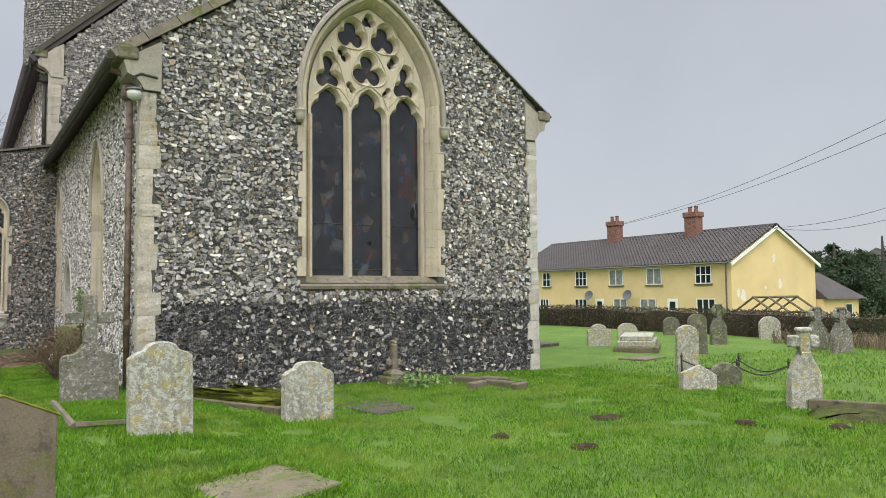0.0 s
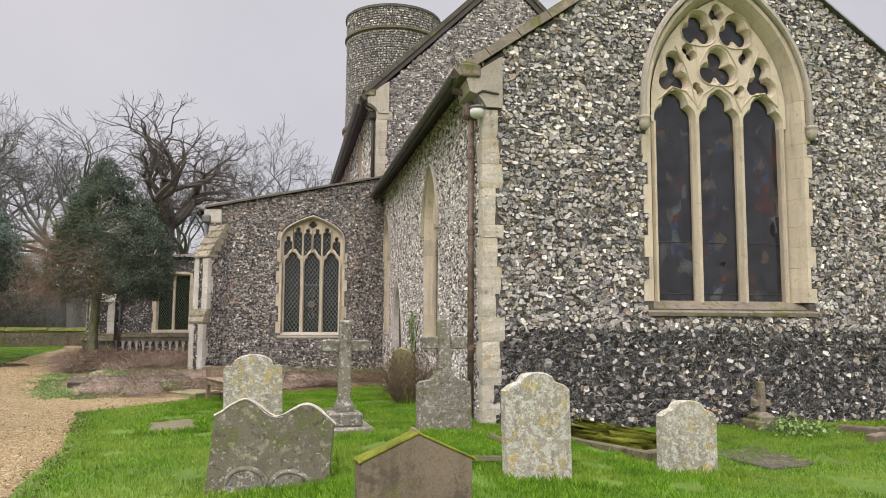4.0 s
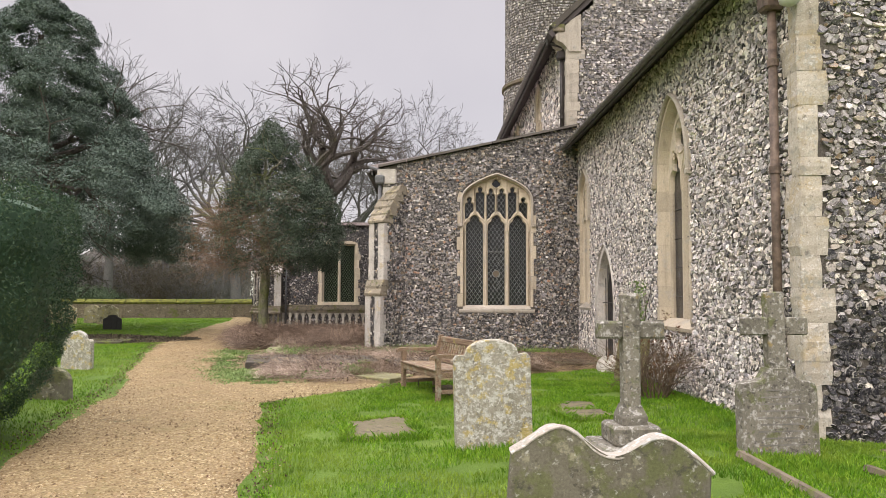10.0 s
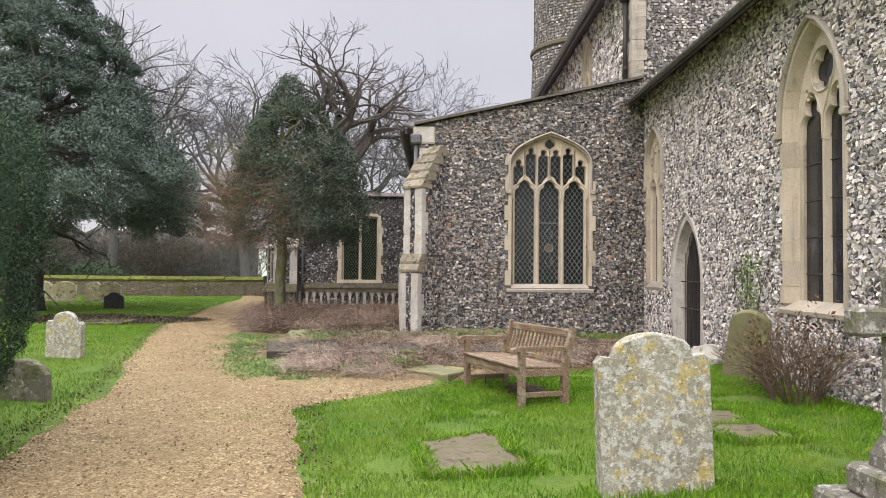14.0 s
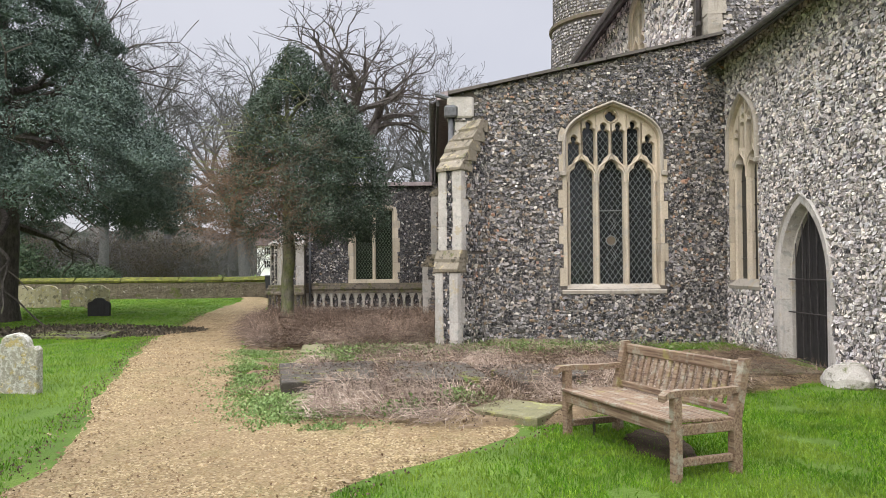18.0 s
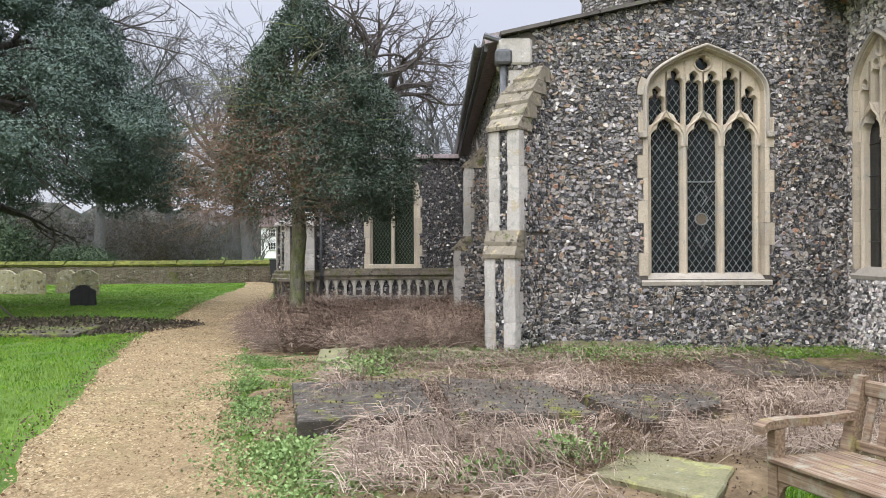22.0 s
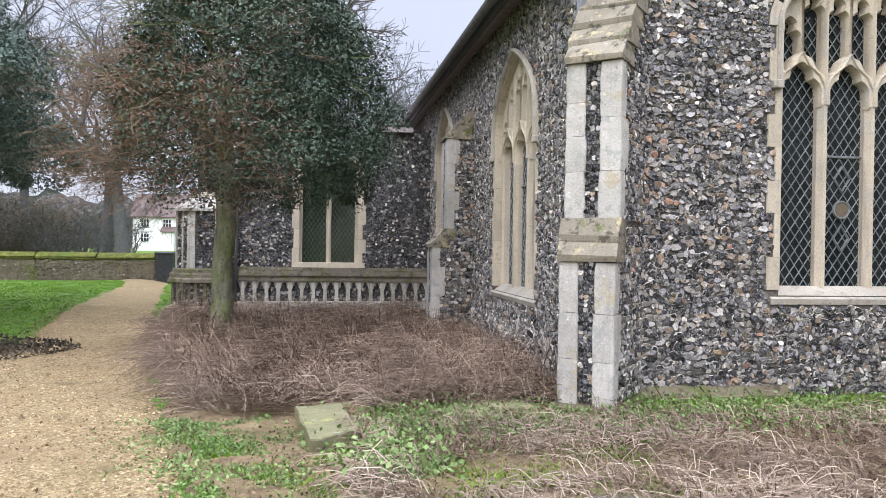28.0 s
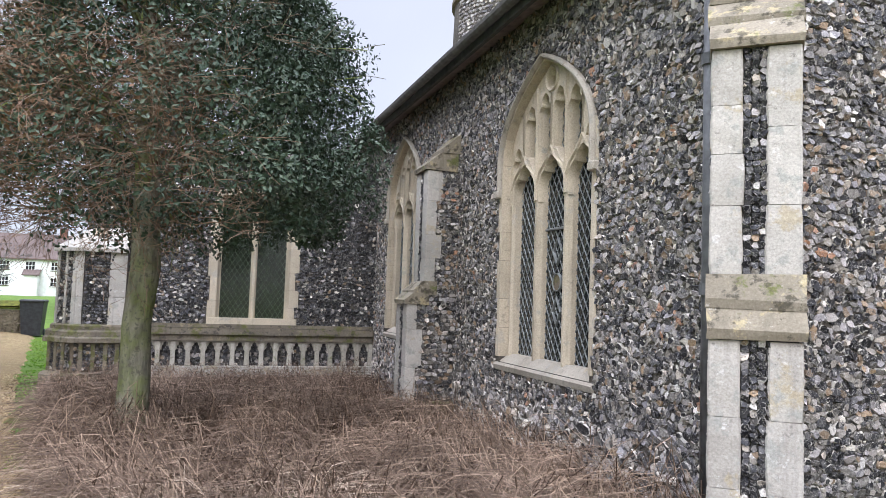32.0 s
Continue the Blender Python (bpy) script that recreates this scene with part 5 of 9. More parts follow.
corner_nave = thing("corner_quoins", "pale dressed corner stones of the nave", "quoins", kind="structure", group="corner stones")
nave_corner, _ = quoins(corner_nave, NV_S, NV_E, 1, 1, 4.7, 7.5, ASHLAR, 63)
corner_aisle = thing("corner_quoins", "pale dressed corner stones of the aisle", "quoins", kind="structure", group="corner stones")
aisle_corner, _ = quoins(corner_aisle, AI_S, AI_E, 1, 1, 3.75, 4.2, PALESTONE, 64, 0.34, 0.2)


def kneeler(name, x, y, sx, z, material=ASHLAR, k=1.0):
    """Moulded stone bracket that carries the foot of a gable."""
    t = thing(name, "weathered stone kneeler at the foot of the gable", "stonework", kind="structure", group="kneelers")
    mb = MB()
    prof = [(0.32, -0.34), (0.04, -0.34), (-0.03, -0.22), (-0.10, -0.14), (-0.24, -0.08), (-0.28, 0.06), (-0.30, 0.12), (-0.22, 0.20), (0.32, 0.55)]
    mb.prism([(u * k * sx + x, v * k + z) for u, v in (reversed(prof) if sx > 0 else prof)], -0.55, 0.05)
    ob = part("bracket", mb, material, t)
    ob.matrix_basis = face_e(y)
    cap = MB()
    cap.box(x - 0.33 if sx > 0 else x + 0.05, x - 0.05 if sx > 0 else x + 0.33, y - 0.08, y + 0.5, z + 0.12, z + 0.30, 0.02)
    part("cap_stone", cap, MOSSTONE, t)
    return t


kneeler("kneeler", CH_S, CH_E, 1, 4.85, k=0.8)
kneeler("kneeler", CH_N, CH_E, -1, 4.85, k=0.8)
kneeler("kneeler", NV_S, NV_E, 1, 7.65)


def coping(name, label, a, b, y, width=0.3, thick=0.1, n=9, material=MOSSTONE):
    """Stones laid along the top of a sloping gable or parapet."""
    c = thing(name, label, "coping", kind="structure")
    A, B = Vector((a[0], 0, a[1])), Vector((b[0], 0, b[1]))
    for k in range(n):
        p, q = A.lerp(B, (k + 0.01) / n), A.lerp(B, (k + 0.99) / n)
        mb = MB()
        u = (q - p).normalized()
        up = Vector((-u.z, 0, u.x)) * thick
        if up.z < 0:
            up = -up
        y0, y1 = y - 0.07, y + width
        mb.add([(p.x, y0, p.z), (q.x, y0, q.z), (q.x, y1, q.z), (p.x, y1, p.z), (p.x + up.x, y0 + 0.03, p.z + up.z), (q.x + up.x, y0 + 0.03, q.z + up.z), (q.x + up.x, y1, q.z + up.z), (p.x + up.x, y1, p.z + up.z)], [(3, 2, 1, 0), (4, 5, 6, 7), (0, 1, 5, 4), (1, 2, 6, 5), (2, 3, 7, 6), (3, 0, 4, 7)])
        part("coping_stone", mb, material, c)
    return c


DARKCOPE = stone_mat("dark_coping", (0.085, 0.076, 0.062), (0.05, 0.045, 0.038), [(MOSS_L, 4, 0.58)], 0.6)
coping("gable_coping", "grey weathered coping along the chancel gable", (2.66, 4.97), (6.55, 7.71), CH_E - 0.01, 0.35, 0.13, 9, MOSSTONE)
coping("gable_coping", "dark tile verge along the chancel gable", (6.55, 7.71), (10.36, 5.04), CH_E - 0.01, 0.35, 0.05, 9, GUTTER)
coping("gable_coping", "dark coping along the nave gable", (2.45, 7.82), (6.36, 11.6), NV_E - 0.02, 0.35, 0.13, 9, DARKCOPE)
coping("gable_coping", "dark coping along the nave gable", (6.36, 11.6), (10.3, 7.82), NV_E - 0.02, 0.35, 0.13, 9, DARKCOPE)
coping("parapet_coping", "thin mossy coping on the sloping aisle wall", (AI_S - 0.12, 4.57), (CH_S - 0.03, 5.56), AI_E - 0.03, 0.4, 0.055, 7, DARKCOPE)

# round tower
tower = thing("round_tower", "round flint church tower with a plain parapet", "tower")
prof = [(2.62, -0.2), (2.58, 8.0), (2.5, 11.4)]
part("lower_stage", MB().lathe(prof, 48), MORTAR, tower)
part("string_course", MB().lathe([(2.5, 11.38), (2.6, 11.42), (2.6, 11.55), (2.46, 11.62)], 48), WALLSTONE, tower)
part("upper_stage", MB().lathe([(2.45, 11.6), (2.42, 16.25)], 48), MORTAR, tower)
part("parapet_string", MB().lathe([(2.42, 16.22), (2.53, 16.28), (2.53, 16.38), (2.42, 16.42)], 48), WALLSTONE, tower)
part("parapet", MB().lathe([(2.44, 16.4), (2.44, 17.35), (2.52, 17.38), (2.52, 17.5), (2.2, 17.52)], 48), MORTAR, tower)
for ob in (tower,):
    ob.matrix_basis = pose(5.68, 39.6, 0)
mb = MB()
r = random.Random(5)
for z0, z1, rad in ((9.0, 11.35, 2.52), (11.62, 16.2, 2.44), (16.45, 17.35, 2.45)):
    z = z0
    while z < z1:
        n = 84
        for k in range(n):
            a = math.pi * 1.02 + math.pi * (k + r.random()) / n
            one = MB()
            flint(one, 0, 0, 0.13 * r.uniform(0.8, 1.1), 0.11, 0.03, r)
            M = Matrix.Rotation(a + math.pi / 2, 4, "Z") @ Matrix(((1, 0, 0, 0), (0, 0, -1, -rad + 0.005), (0, 1, 0, z + r.uniform(-0.02, 0.02)), (0, 0, 0, 1)))
            o = len(mb.v)
            mb.v.extend([tuple(M @ Vector(p)) for p in one.v])
            mb.f.extend([tuple(i + o for i in f) for f in one.f])
            mb.mi.extend(one.mi)
        z += 0.125
tagged(part("flintwork", mb, FLINT["greyish", True], tower), "bed of small coursed flints", kind="stuff")

# porch projecting south of the aisle
PW = (-4.14, -2.90)
wall_porch = solid_wall("wall_porch_east", box_poly(-6.05, AI_S - 0.01, -0.2, 4.1), [box_poly(PW[0] + 0.035, PW[1] - 0.035, 1.36, 3.415)], 0.5, face_e(PO_E), "porch east wall of small dark knapped flints above a stone arcade plinth")
solid_wall("wall_porch_south", box_poly(-36.0, -PO_E - 0.51, -0.2, 4.1), [], 0.5, face_s(-6.05), "porch south wall of dark flint")
slab("roof_porch", [(-6.3, PO_E - 0.15, 4.14), (AI_S - 0.4, PO_E - 0.15, 4.14), (AI_S - 0.4, 36.2, 4.3), (-6.3, 36.2, 4.3)], 0.1, LEADROOF, "low pinkish lead porch roof with a plain edge")
pw = tagged(new("window_7"), "square-headed two-light porch window with green glass in a cream stone frame", "window", kind="structure")
pw.matrix_basis = face_e(PO_E)
porch_out = ring_blocks(pw, [(PW[0] + 0.1, 1.38), (PW[0] + 0.1, 3.35), (PW[1] - 0.1, 3.35), (PW[1] - 0.1, 1.38)], 0.07, 0.12, 0.16, CREAM, seed=71, tooth=0.05)
part("sill", MB().prism([(PW[0] - 0.1, 1.26), (PW[1] + 0.1, 1.26), (PW[1] + 0.1, 1.4), (PW[0] - 0.1, 1.4)], -0.2, 0.05, c=0.02), CREAM, pw)
pc = (PW[0] + PW[1]) / 2
part("mullion", MB().sweep([(pc, 1.38), (pc, 3.35)], 0.1, -0.2, -0.06, c=0.03), CREAM, pw)
for x0, x1 in ((PW[0] + 0.1, pc - 0.04), (pc + 0.04, PW[1] - 0.1)):
    pane = part("pane", MB().prism([(x0, 1.38), (x1, 1.38), (x1, 3.35), (x0, 3.35)], -0.16, -0.15), GREENGLASS, pw)
    lt = MB()
    lattice(lt, x0, x1, 1.39, 3.34, 0.085, 0.13, -0.148, 0.008)
    part("lead_lattice", lt, plain("dull_lead", (0.07, 0.085, 0.06), 0.6), pane)

# blind arcade plinth along the porch
ARCADESTONE = stone_mat("lichened_arcade_stone", (0.48, 0.45, 0.385), (0.29, 0.265, 0.21), [(MOSS_L, 6, 0.62), ((0.14, 0.13, 0.11), 12, 0.6)], 0.6)
plinth = thing("arcade_plinth", "stone plinth with a blind arcade of small cusped arches and flint panels", "plinth", face_e(PO_E), kind="structure")
pm = MB()
for v0, v1, w in ((1.24, 1.30, 0.06), (1.13, 1.235, 0.13), (1.03, 1.125, 0.10)):
    pm.prism([(-5.95, v0), (AI_S - 0.02, v0), (AI_S - 0.02, v1), (-5.95, v1)], 0.0, w, c=0.02)
part("moulded_course", pm, MOSSTONE, plinth)
part("foot_course", MB().prism([(-5.45, 0.46), (AI_S - 0.02, 0.46), (AI_S - 0.02, 0.63), (-5.45, 0.63)], 0.0, 0.13, c=0.03), PALESTONE, plinth)
part("lower_course", MB().prism([(-5.45, 0.1), (AI_S - 0.02, 0.1), (AI_S - 0.02, 0.455), (-5.45, 0.455)], 0.0, 0.10, c=0.02), WALLSTONE, plinth)


def cusped_bay(parent, c, h, v0, v1):
    """The pierced head over one arcade panel."""
    am = MB()
    t = v1 - v0
    line = [(c - h, v0), (c - h * 0.70, v0 + t * 0.18), (c - h * 0.80, v0 + t * 0.42), (c - h * 0.42, v0 + t * 0.55), (c - h * 0.40, v0 + t * 0.75), (c, v0 + t * 0.88), (c + h * 0.40, v0 + t * 0.75), (c + h * 0.42, v0 + t * 0.55), (c + h * 0.80, v0 + t * 0.42), (c + h * 0.70, v0 + t * 0.18), (c + h, v0)]
    for a, b in zip(line, line[1:]):
        if b[0] > a[0]:
            am.prism([a, b, (b[0], v1), (a[0], v1)], 0.0, 0.062)
    part("cusped_arch", am, ARCADESTONE, parent)


n = 17
step = (AI_S - 0.06 + 5.40) / n
for k in range(n + 1):
    u = -5.40 + step * k
    part("arcade_shaft", MB().prism([(u - 0.045, 0.63), (u + 0.045, 0.63), (u + 0.036, 0.75), (u + 0.036, 1.03), (u - 0.036, 1.03), (u - 0.036, 0.75)], 0.0, 0.075, c=0.012), ARCADESTONE, plinth)
    if k < n:
        cusped_bay(plinth, u + step / 2, step / 2 - 0.036, 0.87, 1.032)


WEATHERING = stone_mat("broken_weathering_stone", (0.28, 0.245, 0.185), (0.16, 0.138, 0.10), [((0.42, 0.35, 0.20), 6.0, 0.56), ((0.055, 0.05, 0.036), 8, 0.545), ((0.11, 0.125, 0.03), 5, 0.58), ((0.50, 0.48, 0.42), 14, 0.62)], 0.8)


def buttress(name, label, matrix, stages, width, slopes, base=0.15, seed=9, back=-0.1, key="mixed"):
    """A stepped buttress: each stage (v0, v1, projection) ends in a stone weathering; dressed edges with a narrow flint strip between, flint sides."""
    b = thing(name, label, "buttress", matrix, kind="structure")
    r = random.Random(seed)
    h = width / 2
    turn = Matrix(((1, 0, 0, 0), (0, 0, 1, 0), (0, 1, 0, 0), (0, 0, 0, 1)))
    for i, (v0, v1, p) in enumerate(stages):
        nxt = stages[i + 1][2] if i + 1 < len(stages) else 0.0
        part("core", MB().box(-h + 0.02, h - 0.02, v0, v1, back, p - 0.03), MORTAR, b)
        part("core", MB().box(-h + 0.02, h - 0.02, v1, v1 + slopes[i], back, max(nxt - 0.05, back + 0.05)), MORTAR, b)
        rects = []
        for s in (-1, 1):
            z = v0
            flip = s > 0
            while z < v1 - 0.05:
                e = min(r.uniform(0.26, 0.46), v1 - z)
                if v1 - z - e < 0.12:
                    e = v1 - z
                wd = (h - (0.055 if i else 0.06)) * r.uniform(0.93, 1.05)
                deep = 0.13 if flip else 0.20
                x0, x1 = (-h, -h + wd) if s < 0 else (h - wd, h)
                part("edge_stone", rough_block(x0, x1, p - deep, p + 0.005, z + 0.0015, z + e - 0.0015, 0.006, z).turned(turn), PALESTONE, b)
                rects.append((s, z, z + e, wd, deep))
                z += e
                flip = not flip
        fm = MB()
        z = v0 + 0.02
        while z < v1 - 0.02:
            hh = r.uniform(0.035, 0.06)
            left = max([wd for s, a, c, wd, _ in rects if s < 0 and a <= z <= c] or [h])
            right = max([wd for s, a, c, wd, _ in rects if s > 0 and a <= z <= c] or [h])
            q = -h + left
            while q < h - right:
                flint(fm, q + 0.022, z + hh / 2, 0.055, hh * 1.3, 0.020, r)
                q += 0.042
            z += hh * 0.8
        fm.turned(Matrix.Translation((0, 0, p - 0.026)))
        side = MB()
        for s in (-1, 1):
            z = v0 + 0.02
            while z < v1 + (slopes[i] * 0.85):
                hh = r.uniform(0.04, 0.06)
                deep = max([d for t, a, c, _, d in rects if t == s and a <= z <= c] or [0.05])
                lim = p - deep - 0.02 if z < v1 else nxt + (p - nxt) * (1 - (z - v1) / slopes[i]) - 0.1
                q = back
                while q < lim:
                    ww = r.uniform(0.045, 0.085)
                    one = MB()
                    flint(one, 0, 0, ww * 1.25, hh * 1.3, 0.018, r)
                    one.turned(Matrix.Translation((s * (h - 0.02), z + hh / 2, q + ww / 2)) @ Matrix.Rotation(s * math.pi / 2, 4, "Y"))
                    o = len(side.v)
                    side.v.extend(one.v)
                    side.f.extend([tuple(k + o for k in f) for f in one.f])
                    side.mi.extend(one.mi)
                    q += ww
                z += hh
        tagged(part("flint_strip", fm, FLINT["dark", True], b), "dark flints between dressed edge stones", kind="stuff")
        tagged(part("flintwork", side, FLINT[key, True], b), "flints on the buttress sides", kind="stuff")
        # weathering: sloped stones stepping back to the next stage
        rise = slopes[i]
        steps = 5 if rise > 0.6 else 2
        for k in range(steps):
            a0, a1 = p - (p - nxt) * k / steps, p - (p - nxt) * (k + 1) / steps
            y0, y1 = v1 + rise * k / steps, v1 + rise * (k + 1) / steps
            e = h + 0.012 + 0.003 * k
            rear = max(a1 - 0.16, back)
            wm = MB()
            wm.add([(-e, y0, a0 + 0.03), (e, y0, a0 + 0.03), (e, y0 + 0.05, a0 + 0.035), (-e, y0 + 0.05, a0 + 0.035), (e, y1 + 0.03, a1 + 0.01), (-e, y1 + 0.03, a1 + 0.01), (-e, y0, rear), (e, y0, rear), (e, y1 + 0.03, rear), (-e, y1 + 0.03, rear)],
                   [(0, 1, 2, 3), (3, 2, 4, 5), (1, 0, 6, 7), (5, 4, 8, 9), (7, 6, 9, 8), (0, 3, 5, 9, 6), (1, 7, 8, 4, 2)])
            part("weathering_stone", worn(wm, 0.02, k + seed), WEATHERING, b)
    part("plinth_stone", worn(MB().box(-h - 0.07, h + 0.07, base - 0.1, stages[0][0], back, stages[0][2] + 0.08, 0.03), 0.015, seed), LEDGER, b)
    return b


DIAG = Matrix.Translation((AI_S + 0.235, AI_E + 0.012, 0)) @ Matrix.Rotation(radians(-40), 4, "Z") @ face_e(0)
buttress("diagonal_buttress", "stepped corner buttress with pale stone edges and a flint strip", DIAG, [(0.52, 1.66, 0.66), (1.98, 3.27, 0.56)], 0.47, (0.33, 0.85), base=0.4, seed=81, back=-0.4)
buttress("south_buttress", "stepped flint buttress with pale stone edges and mossy weatherings", face_s(AI_S, 25.95), [(0.62, 1.75, 0.62), (1.95, 3.35, 0.42)], 0.46, (0.24, 0.45), base=0.5, seed=82)

pl = thing("foot_plinth", "low sloped stone course along the foot of the aisle wall", "plinth", kind="structure")
for k in range(4):
    x0 = -1.25 + k * 0.42
    part("plinth_stone", worn(MB().add([(x0, AI_E, 0.3), (x0 + 0.41, AI_E, 0.3), (x0 + 0.41, AI_E - 0.16, 0.3), (x0, AI_E - 0.16, 0.3), (x0, AI_E, 0.57), (x0 + 0.41, AI_E, 0.57), (x0 + 0.41, AI_E - 0.16, 0.50), (x0, AI_E - 0.16, 0.50)], [(0, 1, 2, 3), (4, 7, 6, 5), (3, 2, 6, 7), (0, 3, 7, 4), (1, 5, 6, 2), (0, 4, 5, 1)]), 0.012, k), LEDGER, pl)

# stone block where the aisle gutter meets the corner
kb = thing("kneeler", "pale stone block at the aisle corner below the coping", "stonework", kind="structure", group="kneelers")
part("bracket", MB().box(AI_S - 0.14, AI_S + 0.3, AI_E - 0.04, AI_E + 0.4, 4.2, 4.55, 0.03), PALESTONE, kb)

# buttress on the porch corner, one side cut back on the slant
pier = thing("porch_pier", "porch corner buttress with flint panels, stone shafts, a mossy plinth and a sloped cap", "pier", kind="structure")


def pier_plan(g):
    return [(-5.43, 29.65 - g), (-5.43, 29.99), (-6.44 - g, 29.99), (-6.44 - g, 29.97 - g * 0.4), (-6.12 - g * 0.4, 29.65 - g)]


part("base_course", worn(MB().prism(pier_plan(0.15), 0.05, 0.56, c=0.05), 0.02, 3), MOSSTONE, pier)
part("pedestal", MB().prism(pier_plan(0.05), 0.55, 1.02), WALLSTONE, pier)
for z0, z1, g in ((1.0, 1.09, 0.13), (1.085, 1.18, 0.10), (1.175, 1.27, 0.05)):
    part("moulded_course", worn(MB().prism(pier_plan(g), z0, z1, c=0.025), 0.01, z0), MOSSTONE, pier)
part("shaft_core", MB().prism(pier_plan(-0.02), 1.26, 2.37), MORTAR, pier)
part("drip_course", MB().prism(pier_plan(0.06), 2.36, 2.43, c=0.02), PALESTONE, pier)
fro, bak = pier_plan(0.03), pier_plan(-0.3)
cap = MB()
cap.add([(fro[0][0], fro[0][1], 2.43), (fro[4][0], fro[4][1], 2.43), (fro[3][0], fro[3][1], 2.43), (fro[2][0], 29.99, 2.43), (-5.45, 29.99, 2.43), (-5.45, 29.98, 2.74), (-6.0, 29.98, 2.74)],
        [(0, 5, 6, 1), (1, 6, 2), (2, 6, 3), (3, 6, 5, 4), (0, 4, 5), (0, 1, 2, 3, 4)])
part("sloped_cap", cap, PALESTONE, pier)
SLANT = Matrix.Translation((-6.28, 29.81, 0)) @ Matrix.Rotation(radians(-45), 4, "Z") @ face_e(0)
PF = face_e(29.65)
for u0, u1, m_, z0, z1 in ((-6.12, -6.03, PF, 1.26, 2.36), (-5.67, -5.435, PF, 1.26, 2.36), (0.135, 0.22, SLANT, 1.26, 2.36), (-0.22, -0.17, SLANT, 1.26, 2.36), (-0.03, 0.02, SLANT, 1.26, 2.36)):
    z = z0
    while z < z1 - 0.02:
        e = min(0.42, z1 - z)
        part("edge_stone", MB().prism([(u0, z + 0.001), (u1, z + 0.001), (u1, z + e - 0.001), (u0, z + e - 0.001)], -0.03, 0.008, c=0.006), PALESTONE, pier, m=m_)
        z += e
for u, m_ in ((-6.0, PF), (-5.83, PF), (-5.66, PF), (-5.5, PF), (0.12, SLANT), (-0.05, SLANT), (-0.2, SLANT)):
    part("arcade_shaft", MB().prism([(u - 0.03, 0.56), (u + 0.03, 0.56), (u + 0.03, 1.0), (u - 0.03, 1.0)], 0.0, 0.085, c=0.01), MOSSTONE, pier, m=m_)
pfm = MB()
r = random.Random(17)
for m_, u0, u1, z0, z1, w in ((PF, -6.02, -5.68, 1.27, 2.35, -0.012), (SLANT, -0.16, -0.035, 1.27, 2.35, -0.012), (SLANT, 0.03, 0.13, 1.27, 2.35, -0.012), (PF, -6.1, -5.46, 0.58, 0.98, 0.052), (SLANT, -0.22, 0.2, 0.58, 0.98, 0.052)):
    z = z0
    while z < z1:
        q = u0
        while q < u1:
            ww = r.uniform(0.04, 0.075)
            one = MB()
            flint(one, q + ww / 2, z + 0.025, ww * 1.2, 0.06, 0.018, r)
            one.turned(m_ @ Matrix.Translation((0, 0, w)))
            o = len(pfm.v)
            pfm.v.extend(one.v)
            pfm.f.extend([tuple(k + o for k in f) for f in one.f])
            pfm.mi.extend(one.mi)
            q += ww
        z += 0.05
tagged(part("flintwork", pfm, FLINT["dark", True], pier), "small dark flints between stone shafts", kind="stuff")


def downpipe(name, label, x, y, z0, z1, r, material, head=True, side=(-1, 0), bands=(0.9, 2.0, 3.1)):
    d = thing(name, label, "downpipe")
    part("pipe", MB().tube([(x, y, z0), (x, y, z1)], r, 10), material, d, smooth=True)
    for b in bands:
        if z0 + b < z1:
            part("collar", MB().tube([(x, y, z0 + b), (x, y, z0 + b + 0.07)], r * 1.3, 10), material, d)
    if head:
        part("hopper", MB().box(x - 0.11, x + 0.11, y - 0.1, y + 0.1, z1, z1 + 0.2, 0.03), material, d)
        part("swan_neck", MB().tube([(x, y, z1 + 0.15), (x + side[0] * -0.05, y, z1 + 0.3), (x + side[0] * 0.25, y + 0.02, z1 + 0.4)], r, 8), material, d)
    return d


downpipe("downpipe", "rust-brown iron downpipe beside the chancel corner", CH_S - 0.09, CH_E + 0.32, 0.35, 4.5, 0.043, PIPE, bands=(1.0, 2.55, 3.6))
downpipe("downpipe", "grey downpipe beside the corner buttress", AI_S - 0.08, AI_E + 0.02, 0.5, 4.2, 0.045, GREYPIPE, bands=(1.4, 2.8))
downpipe("downpipe", "dark iron downpipe on the nave corner", NV_S - 0.08, NV_E + 0.25, 5.3, 7.2, 0.045, IRON, bands=(0.5,))
downpipe("downpipe", "thin grey downpipe beside the porch pier", -5.30, PO_E - 0.17, 0.2, 4.0, 0.035, GREYPIPE, head=False, bands=(1.5, 2.6))

# lamp on a bracket at the chancel corner
lamp = thing("wall_lamp", "small bulkhead lamp with a ribbed glass on an iron swan-neck bracket", "lamp", pose(CH_S - 0.10, CH_E - 0.06, 4.52))
part("shade", MB().lathe([(0.04, 0.07), (0.10, 0.045), (0.11, 0.02), (0.02, 0.02)], 16), GREYPIPE, lamp, smooth=True)
part("glass_bowl", MB().lathe([(0.09, 0.02), (0.10, -0.02), (0.085, -0.08), (0.04, -0.11), (0.01, -0.115)][::-1], 16), plain("ribbed_lamp_glass", (0.55, 0.55, 0.52), 0.25, vary=0.1), lamp, smooth=True)
part("bracket", MB().tube([(0, 0, 0.1), (0.0, 0, 0.22), (0.08, 0, 0.27), (0.30, 0, 0.24)], 0.016, 6), IRON, lamp)

